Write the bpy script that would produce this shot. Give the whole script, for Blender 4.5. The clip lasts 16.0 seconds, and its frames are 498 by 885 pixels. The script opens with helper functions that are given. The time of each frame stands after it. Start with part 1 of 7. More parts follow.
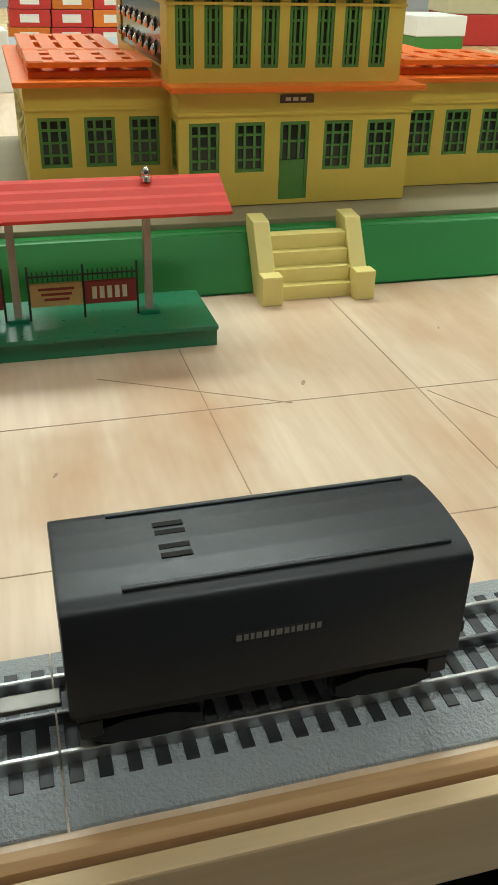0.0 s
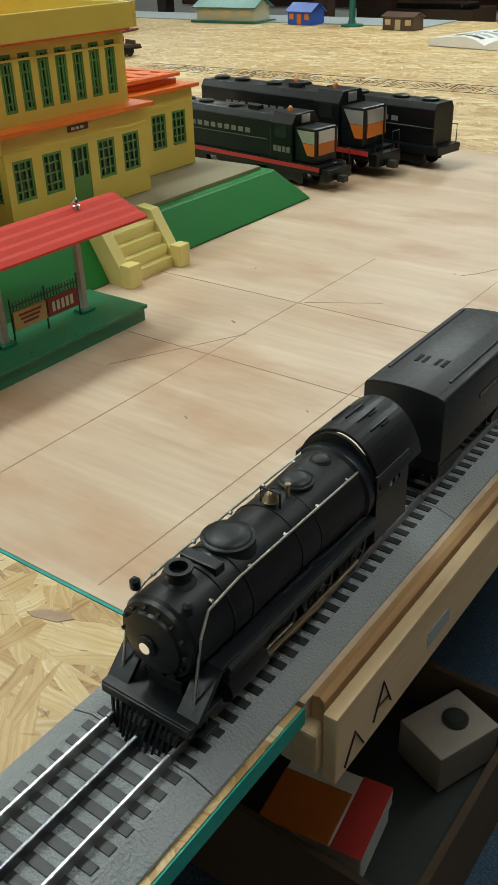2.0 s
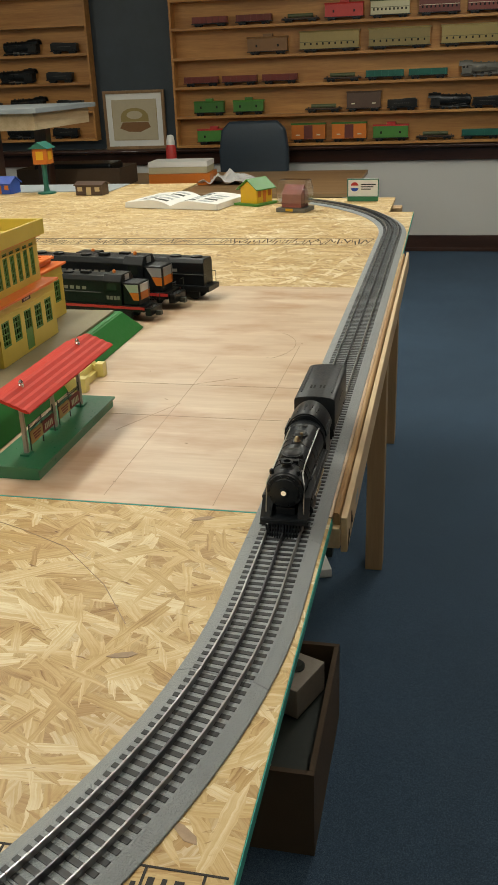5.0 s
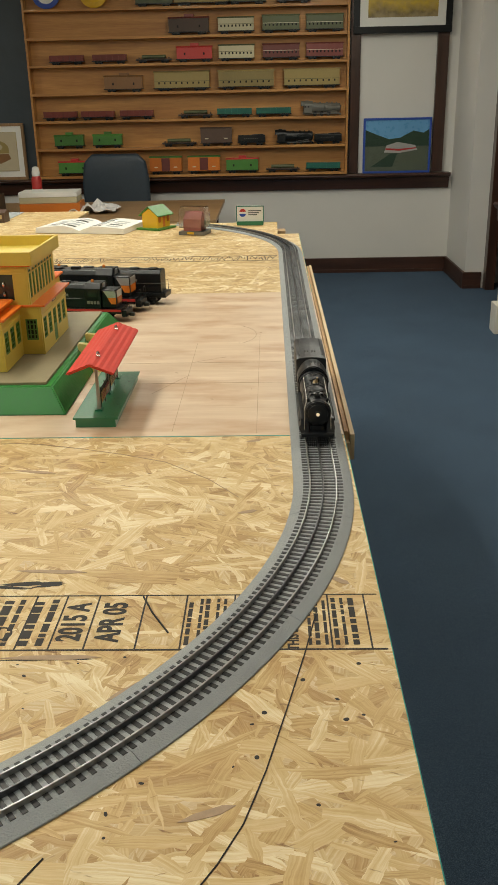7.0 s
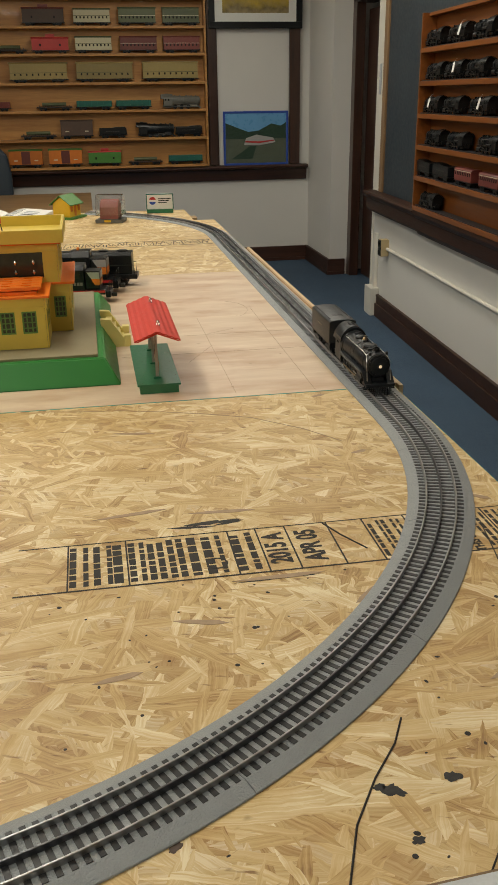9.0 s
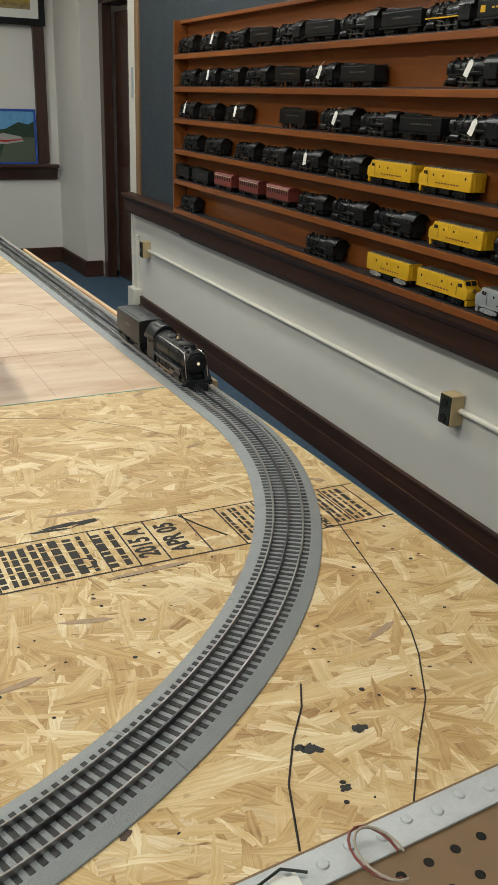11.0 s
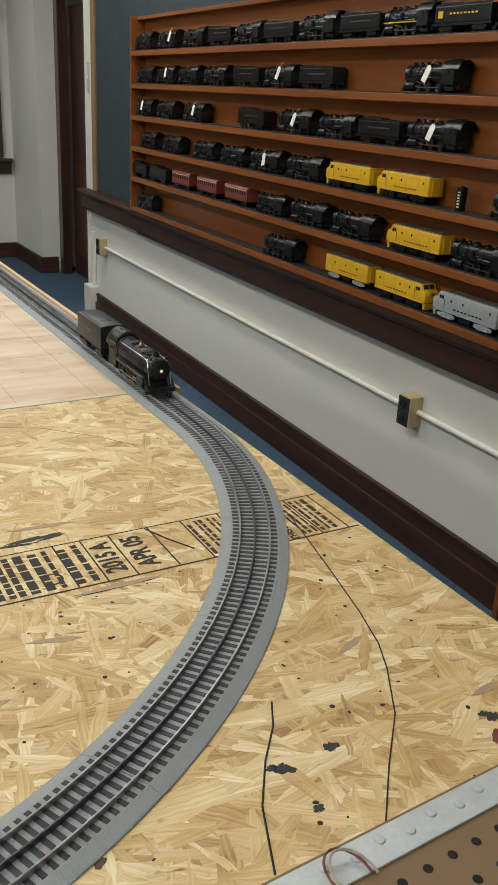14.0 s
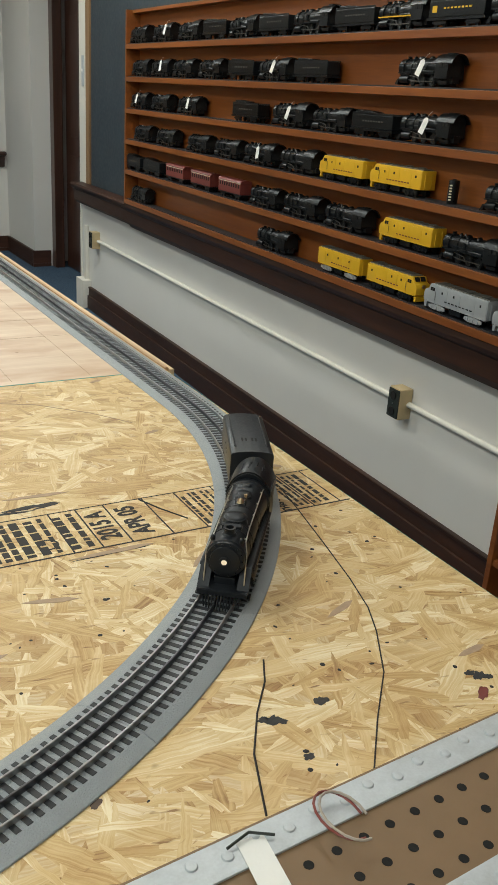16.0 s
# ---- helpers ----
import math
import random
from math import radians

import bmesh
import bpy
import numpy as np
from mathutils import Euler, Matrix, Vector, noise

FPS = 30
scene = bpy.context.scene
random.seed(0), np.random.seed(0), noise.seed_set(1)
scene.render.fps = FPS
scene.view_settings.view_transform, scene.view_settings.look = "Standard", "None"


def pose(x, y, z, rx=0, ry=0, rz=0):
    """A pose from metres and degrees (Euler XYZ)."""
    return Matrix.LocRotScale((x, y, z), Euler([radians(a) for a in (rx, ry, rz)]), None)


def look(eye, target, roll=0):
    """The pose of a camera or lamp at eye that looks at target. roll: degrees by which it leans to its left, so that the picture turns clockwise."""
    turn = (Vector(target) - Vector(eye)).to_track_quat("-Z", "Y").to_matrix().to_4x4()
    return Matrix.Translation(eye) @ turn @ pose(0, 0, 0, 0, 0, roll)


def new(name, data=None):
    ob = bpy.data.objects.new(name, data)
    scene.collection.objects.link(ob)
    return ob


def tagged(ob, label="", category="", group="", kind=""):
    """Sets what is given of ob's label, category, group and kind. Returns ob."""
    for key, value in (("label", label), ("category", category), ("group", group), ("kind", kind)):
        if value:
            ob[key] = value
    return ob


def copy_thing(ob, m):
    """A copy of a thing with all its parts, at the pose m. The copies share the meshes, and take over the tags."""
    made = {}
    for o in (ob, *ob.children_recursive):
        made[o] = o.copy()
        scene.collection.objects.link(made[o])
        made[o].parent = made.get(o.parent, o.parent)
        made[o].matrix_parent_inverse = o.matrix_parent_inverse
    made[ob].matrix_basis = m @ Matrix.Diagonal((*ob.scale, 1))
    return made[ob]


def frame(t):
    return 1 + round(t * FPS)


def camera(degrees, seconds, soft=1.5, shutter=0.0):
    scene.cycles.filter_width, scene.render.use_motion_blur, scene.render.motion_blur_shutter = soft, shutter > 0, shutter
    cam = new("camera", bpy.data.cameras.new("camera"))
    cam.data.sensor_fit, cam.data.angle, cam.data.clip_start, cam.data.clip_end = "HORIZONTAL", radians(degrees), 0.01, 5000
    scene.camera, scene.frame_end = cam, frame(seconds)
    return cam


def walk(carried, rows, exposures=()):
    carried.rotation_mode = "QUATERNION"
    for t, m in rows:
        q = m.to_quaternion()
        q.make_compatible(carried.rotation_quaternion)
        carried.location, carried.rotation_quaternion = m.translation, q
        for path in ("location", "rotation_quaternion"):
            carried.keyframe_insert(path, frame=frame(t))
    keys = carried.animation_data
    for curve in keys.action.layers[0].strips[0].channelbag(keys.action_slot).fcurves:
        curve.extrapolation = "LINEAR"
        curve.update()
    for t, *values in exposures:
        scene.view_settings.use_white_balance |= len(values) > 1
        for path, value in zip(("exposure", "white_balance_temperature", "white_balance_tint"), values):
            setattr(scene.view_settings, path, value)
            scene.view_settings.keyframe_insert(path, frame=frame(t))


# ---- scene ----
cam = camera(31.9, 16.0)
METRES, EYE, TILT, LEAN, TURN = 8.0, 1.5, 0.0, 0.0, 0.0
PATH = [
    (0, (0.199, 0.189, 0.267), (-1.472, 0.67, -0.721), 1.5),
    (0.5, (0.227, 0.093, 0.272), (-1.357, 0.803, -0.721), 0.6),
    (1, (0.229, -0.031, 0.293), (-1.234, 0.892, -0.711), -1.1),
    (1.5, (0.18, -0.14, 0.316), (-1.084, 1.046, -0.683), -0.1),
    (2, (0.166, -0.26, 0.333), (-0.868, 1.123, -0.677), -1.8),
    (2.5, (0.209, -0.378, 0.362), (-0.646, 1.12, -0.652), -1.6),
    (3, (0.214, -0.495, 0.398), (-0.469, 1.094, -0.606), -1.9),
    (3.5, (0.158, -0.616, 0.411), (-0.385, 1.079, -0.501), -2.2),
    (4, (0.139, -0.738, 0.443), (-0.367, 0.998, -0.412), -2.3),
    (6.5, (-0.038, -1.267, 0.538), (-0.172, 0.59, -0.192), -1.7),
    (7, (-0.124, -1.409, 0.541), (-0.177, 0.452, -0.19), -1.2),
    (7.5, (-0.199, -1.457, 0.537), (-0.257, 0.403, -0.195), -0.6),
    (8, (-0.337, -1.505, 0.529), (-0.3, 0.355, -0.205), -0.7),
    (10.5, (-0.653, -1.494, 0.512), (0.093, 0.208, -0.229), 1.5),
    (11, (-0.67, -1.496, 0.52), (0.175, 0.162, -0.213), 2.0),
    (11.5, (-0.683, -1.497, 0.523), (0.176, 0.154, -0.209), 1.5),
    (12, (-0.689, -1.491, 0.536), (0.178, 0.156, -0.195), 1.8),
    (12.5, (-0.684, -1.486, 0.538), (0.194, 0.153, -0.199), 2.0),
    (13, (-0.679, -1.49, 0.539), (0.214, 0.142, -0.198), 2.3),
    (13.5, (-0.678, -1.488, 0.542), (0.228, 0.135, -0.196), 2.6),
    (14, (-0.679, -1.482, 0.541), (0.253, 0.125, -0.198), 3.0),
    (14.5, (-0.683, -1.484, 0.541), (0.279, 0.108, -0.195), 3.7),
    (15, (-0.676, -1.49, 0.538), (0.301, 0.093, -0.196), 3.8),
    (15.5, (-0.678, -1.496, 0.524), (0.298, 0.087, -0.21), 3.7),
    (16, (-0.697, -1.507, 0.514), (0.256, 0.089, -0.224), 3.9),
]
EXPOSED = [(0.0, 0.12, 6200, 3), (1.0, -0.05, 6200, 4), (1.5, -0.05, 6200, 4), (2.0, -0.18, 6150, 4), (3.0, 0.02, 6050, 5), (3.5, 0.12, 6000, 5), (4.0, -0.15, 6350, 8), (6.5, -0.05, 7250, 11), (7.0, -0.02, 7250, 11), (7.5, -0.3, 7550, 13), (8.0, -0.46, 7600, 14), (10.5, 0.0, 6750, 12), (11.5, 0.03, 6550, 10), (15.0, 0.05, 6450, 10), (16.0, 0.15, 6400, 9)]
walk(cam, [(t, look(eye, target, roll)) for t, eye, target, roll in PATH], EXPOSED)

# ---- light ----
FL, CEIL, WX, WY = -1.02, 2.0, 1.66, 7.03
world = bpy.data.worlds.new("room_air")
world.use_nodes = True
world.node_tree.nodes["Background"].inputs[0].default_value = (0.9, 0.95, 1.0, 1)
world.node_tree.nodes["Background"].inputs[1].default_value = 0.02
scene.world = world


# Unseen lamps placed to suit the brightness; y -2.2 only fills the near board.
LAMPS = ((-1.3, 0.5, 27), (-1.3, 3.2, 28), (-3.9, 0.6, 30), (-3.9, 4.2, 20), (-1.7, -2.2, 27), (0.55, 0.5, 7.5), (0.55, 3.1, 18), (0.3, 5.2, 15))


def ceiling_lamp(x, y, power):
    data = bpy.data.lights.new("fluorescent_lamp", "AREA")
    data.shape, data.size, data.size_y, data.energy, data.color = "RECTANGLE", 0.35, 1.3, power, (0.93, 1.0, 0.955)
    ob = new("fluorescent_lamp", data)
    ob.matrix_world = pose(x, y, CEIL - 0.09)
    return ob


for lx, ly, lp in LAMPS:
    ceiling_lamp(lx, ly, lp)
scene.view_settings.exposure = 0.0


# ---- materials ----
class Graph:
    def __init__(self, name):
        self.m = bpy.data.materials.new(name)
        self.m.use_nodes = True
        self.t = self.m.node_tree
        self.b = self.t.nodes["Principled BSDF"]
        self.co = self.node("ShaderNodeTexCoord").outputs["Object"]

    def node(self, kind):
        return self.t.nodes.new(kind)

    def link(self, a, b):
        self.t.links.new(a, b)

    def put(self, socket, value):
        if isinstance(value, bpy.types.NodeSocket):
            self.link(value, socket)
        else:
            socket.default_value = value

    def math(self, op, a, b=0.0, c=0.0):
        n = self.node("ShaderNodeMath")
        n.operation = op
        for s, v in zip(n.inputs, (a, b, c)):
            self.put(s, v)
        return n.outputs[0]

    def mapped(self, scale=(1, 1, 1), rot=(0, 0, 0), loc=(0, 0, 0), src=None):
        n = self.node("ShaderNodeMapping")
        n.inputs["Scale"].default_value, n.inputs["Rotation"].default_value, n.inputs["Location"].default_value = scale, rot, loc
        self.link(src or self.co, n.inputs[0])
        return n.outputs[0]

    def noise(self, vec, scale, detail=4.0, rough=0.55):
        n = self.node("ShaderNodeTexNoise")
        n.inputs["Scale"].default_value, n.inputs["Detail"].default_value, n.inputs["Roughness"].default_value = scale, detail, rough
        self.link(vec, n.inputs["Vector"])
        return n.outputs["Fac"]

    def mix(self, fac, a, b, blend="MIX"):
        n = self.node("ShaderNodeMix")
        n.data_type, n.blend_type = "RGBA", blend
        self.put(n.inputs["Factor"], fac)
        for s, v in ((n.inputs[6], a), (n.inputs[7], b)):
            self.put(s, v if isinstance(v, bpy.types.NodeSocket) else (*v, 1) if len(v) == 3 else v)
        return n.outputs[2]

    def ramp(self, fac, stops):
        n = self.node("ShaderNodeValToRGB")
        while len(n.color_ramp.elements) < len(stops):
            n.color_ramp.elements.new(0.5)
        for e, (p, c) in zip(n.color_ramp.elements, stops):
            e.position, e.color = p, (*c, 1) if len(c) == 3 else c
        self.put(n.inputs[0], fac)
        return n.outputs[0]

    def bump(self, height, strength, dist):
        n = self.node("ShaderNodeBump")
        n.inputs["Strength"].default_value, n.inputs["Distance"].default_value = strength, dist
        self.link(height, n.inputs["Height"])
        self.link(n.outputs[0], self.b.inputs["Normal"])


def surface(name, base, rough=0.5, metal=0.0, vary=0.18, scale=25.0, relief=0.1, fine=8.0, depth=0.001, coat=0.0, each=0.0, gloss=0.5):
    """A worn painted, plastic, cloth or metal surface: blotches, fine grain and relief."""
    g = Graph(name)
    big, small = g.noise(g.co, scale), g.noise(g.co, scale * fine, 3.0)
    dark = tuple(c * (1 - vary) for c in base)
    light = tuple(min(1, c * (1 + vary) + 0.01 * vary) for c in base)
    col = g.mix(g.math("MULTIPLY_ADD", big, 0.7, g.math("MULTIPLY", small, 0.3)), dark, light)
    if each:
        rnd = g.node("ShaderNodeObjectInfo").outputs["Random"]
        hs = g.node("ShaderNodeHueSaturation")
        g.link(g.math("MULTIPLY_ADD", rnd, each, 1 - each / 2), hs.inputs["Value"])
        g.link(col, hs.inputs["Color"])
        col = hs.outputs[0]
    g.link(col, g.b.inputs["Base Color"])
    g.link(g.math("MULTIPLY_ADD", small, 0.3, rough - 0.15), g.b.inputs["Roughness"])
    g.b.inputs["Metallic"].default_value, g.b.inputs["Specular IOR Level"].default_value = metal, gloss
    g.b.inputs["Coat Weight"].default_value = coat
    if relief:
        g.bump(small, relief, depth)
    return g.m


def wood(name, dark, light, along="x", scale=1.0, rough=0.5, stain=(0.25, 0.13, 0.06), stains=0.0, coat=0.0):
    """Sawn or varnished wood with the grain along one axis."""
    g = Graph(name)
    s = {"x": (0.6, 9, 9), "y": (9, 0.6, 9), "z": (9, 9, 0.6)}[along]
    v = g.mapped(tuple(c * scale for c in s))
    wav = g.noise(v, 2.2, 5.0, 0.6)
    streak = g.noise(g.mapped(tuple(c * scale * 3.2 for c in s)), 6.0, 3.0)
    f = g.math("MULTIPLY_ADD", wav, 0.7, g.math("MULTIPLY", streak, 0.3))
    col = g.ramp(f, [(0.32, dark), (0.52, tuple((a + b) / 2 for a, b in zip(dark, light))), (0.68, light)])
    if stains:
        b = g.ramp(g.noise(g.mapped((1, 2.2, 1)), 5.5, 4.0), [(0.47, (0, 0, 0)), (0.72, (stains, stains, stains))])
        col = g.mix(b, col, stain)
    g.link(col, g.b.inputs["Base Color"])
    g.link(g.math("MULTIPLY_ADD", streak, 0.25, rough - 0.12), g.b.inputs["Roughness"])
    g.b.inputs["Coat Weight"].default_value = coat
    g.bump(streak, 0.12, 0.001)
    return g.m


def strand_board():
    """Pressed board of overlapping wood strands that lie in all directions, most of them lengthwise."""
    g = Graph("strand_board")
    src = g.co
    for size, amount in ((9.0, 0.016), (70.0, 0.0045)):
        warp = g.node("ShaderNodeTexNoise")
        warp.inputs["Scale"].default_value, warp.inputs["Detail"].default_value = size, 3.0
        g.link(g.co, warp.inputs["Vector"])
        off = g.node("ShaderNodeVectorMath")
        off.operation = "SCALE"
        off.inputs["Scale"].default_value = amount
        g.link(warp.outputs["Color"], off.inputs[0])
        add = g.node("ShaderNodeVectorMath")
        g.link(src, add.inputs[0])
        g.link(off.outputs[0], add.inputs[1])
        src = add.outputs[0]
    best = tone = grain = None
    for k, (ang, sx, sy) in enumerate(((6, 9, 38), (48, 13, 60), (101, 15, 70), (-33, 12, 48), (-64, 16, 80), (20, 18, 105), (-14, 11, 50), (72, 24, 130), (-4, 14, 90), (33, 20, 95))):
        spun = g.mapped((1, 1, 1), (0, 0, radians(ang)), (k * 7.3, k * 3.1, 0), src)
        vo = g.node("ShaderNodeTexVoronoi")
        vo.distance, vo.voronoi_dimensions = "CHEBYCHEV", "2D"
        vo.inputs["Scale"].default_value, vo.inputs["Randomness"].default_value = 1.0, 1.0
        g.link(g.mapped((sx, sy, 1), src=spun), vo.inputs["Vector"])
        sep = g.node("ShaderNodeSeparateColor")
        g.link(vo.outputs["Color"], sep.inputs[0])
        lines = g.noise(g.mapped((9, 400, 1), src=spun), 1.0, 4.0, 0.65)
        if best is None:
            best, tone, grain = sep.outputs[0], sep.outputs[1], lines
        else:
            over = g.math("GREATER_THAN", sep.outputs[0], best)
            best = g.math("MAXIMUM", best, sep.outputs[0])
            keep = g.node("ShaderNodeMix")
            g.link(over, keep.inputs[0]), g.link(tone, keep.inputs[2]), g.link(sep.outputs[1], keep.inputs[3])
            tone = keep.outputs[0]
            keep = g.node("ShaderNodeMix")
            g.link(over, keep.inputs[0]), g.link(grain, keep.inputs[2]), g.link(lines, keep.inputs[3])
            grain = keep.outputs[0]
    blotch = g.noise(g.mapped((7, 16, 1)), 1.5, 5.0, 0.6)
    f = g.math("ADD", g.math("MULTIPLY", tone, 0.33), g.math("MULTIPLY_ADD", grain, 0.70, g.math("MULTIPLY", blotch, 0.48)))
    col = g.ramp(f, [(0.44, (0.30, 0.155, 0.048)), (0.58, (0.52, 0.33, 0.13)), (0.72, (0.645, 0.46, 0.215)), (0.85, (0.735, 0.575, 0.32)), (0.99, (0.88, 0.78, 0.56))])
    flecks = g.ramp(g.noise(g.mapped((24, 120, 1), src=g.mapped((1, 1, 1), (0, 0, 0.25), src=src)), 1.0, 3.0), [(0.66, (1, 1, 1)), (0.73, (0.34, 0.21, 0.12))])
    col = g.mix(0.9, col, flecks, "MULTIPLY")
    # Lowest strands browned: the shadow between strands is put into the colour.
    edge = g.ramp(best, [(0.78, (0.50, 0.33, 0.19)), (0.86, (1, 1, 1))])
    col = g.mix(0.35, col, edge, "MULTIPLY")
    slivers = g.ramp(g.noise(g.mapped((40, 260, 1), src=g.mapped((1, 1, 1), (0, 0, -0.5), src=src)), 1.0, 2.0), [(0.68, (1, 1, 1)), (0.75, (0.45, 0.28, 0.15))])
    col = g.mix(0.7, col, slivers, "MULTIPLY")
    knots = g.ramp(g.noise(g.mapped((1, 1.6, 1), (0, 0, 0.4)), 24.0, 2.0), [(0.72, (1, 1, 1)), (0.79, (0.36, 0.23, 0.14))])
    col = g.mix(0.7, col, knots, "MULTIPLY")
    large = g.ramp(g.noise(g.co, 3.0, 3.0), [(0.35, (0.90, 0.86, 0.79)), (0.65, (1, 1, 1))])
    col = g.mix(1.0, col, large, "MULTIPLY")
    g.link(col, g.b.inputs["Base Color"])
    g.link(g.math("MULTIPLY_ADD", tone, 0.2, 0.42), g.b.inputs["Roughness"])
    g.bump(g.math("ADD", best, g.math("MULTIPLY", grain, 0.6)), 0.5, 0.0016)
    return g.m


def carpet_stuff():
    g = Graph("blue_carpet")
    f, big = g.noise(g.co, 420.0, 2.0), g.noise(g.co, 2.0, 3.0)
    col = g.ramp(f, [(0.3, (0.022, 0.045, 0.082)), (0.52, (0.048, 0.094, 0.155)), (0.75, (0.115, 0.18, 0.25))])
    col = g.mix(1.0, col, g.ramp(big, [(0.3, (0.8, 0.8, 0.8)), (0.7, (1, 1, 1))]), "MULTIPLY")
    g.link(col, g.b.inputs["Base Color"])
    g.b.inputs["Roughness"].default_value = 0.95
    g.bump(f, 0.5, 0.004)
    return g.m


def glass_stuff(name, tint=(1, 1, 1), rough=0.03, alpha=1.0):
    g = Graph(name)
    g.b.inputs["Base Color"].default_value = (*tint, 1)
    g.b.inputs["Roughness"].default_value, g.b.inputs["IOR"].default_value = rough, 1.46
    g.b.inputs["Transmission Weight"].default_value = alpha
    g.link(g.math("MULTIPLY_ADD", g.noise(g.co, 60.0), 0.08, rough), g.b.inputs["Roughness"])
    return g.m


def glow_stuff(name, colour, strength, body=1.0):
    g = Graph(name)
    g.b.inputs["Base Color"].default_value = (*(c * body for c in colour), 1)
    g.b.inputs["Emission Color"].default_value, g.b.inputs["Emission Strength"].default_value = (*colour, 1), strength
    return g.m


def picture_stuff(name, stops, z0, z1, patch):
    """A printed landscape: sky over hills over ground, by height on the sheet."""
    g = Graph(name)
    sep = g.node("ShaderNodeSeparateXYZ")
    g.link(g.co, sep.inputs[0])
    wob = g.math("MULTIPLY", g.math("SUBTRACT", g.noise(g.co, 9.0), 0.5), (z1 - z0) * 0.45)
    f = g.math("DIVIDE", g.math("SUBTRACT", g.math("ADD", sep.outputs[2], wob), z0), z1 - z0)
    col = g.mix(g.ramp(g.noise(g.co, 22.0, 5.0), [(0.4, (0, 0, 0)), (0.7, (0.5, 0.5, 0.5))]), g.ramp(f, stops), patch)
    g.link(col, g.b.inputs["Base Color"])
    g.b.inputs["Roughness"].default_value = 0.25
    return g.m


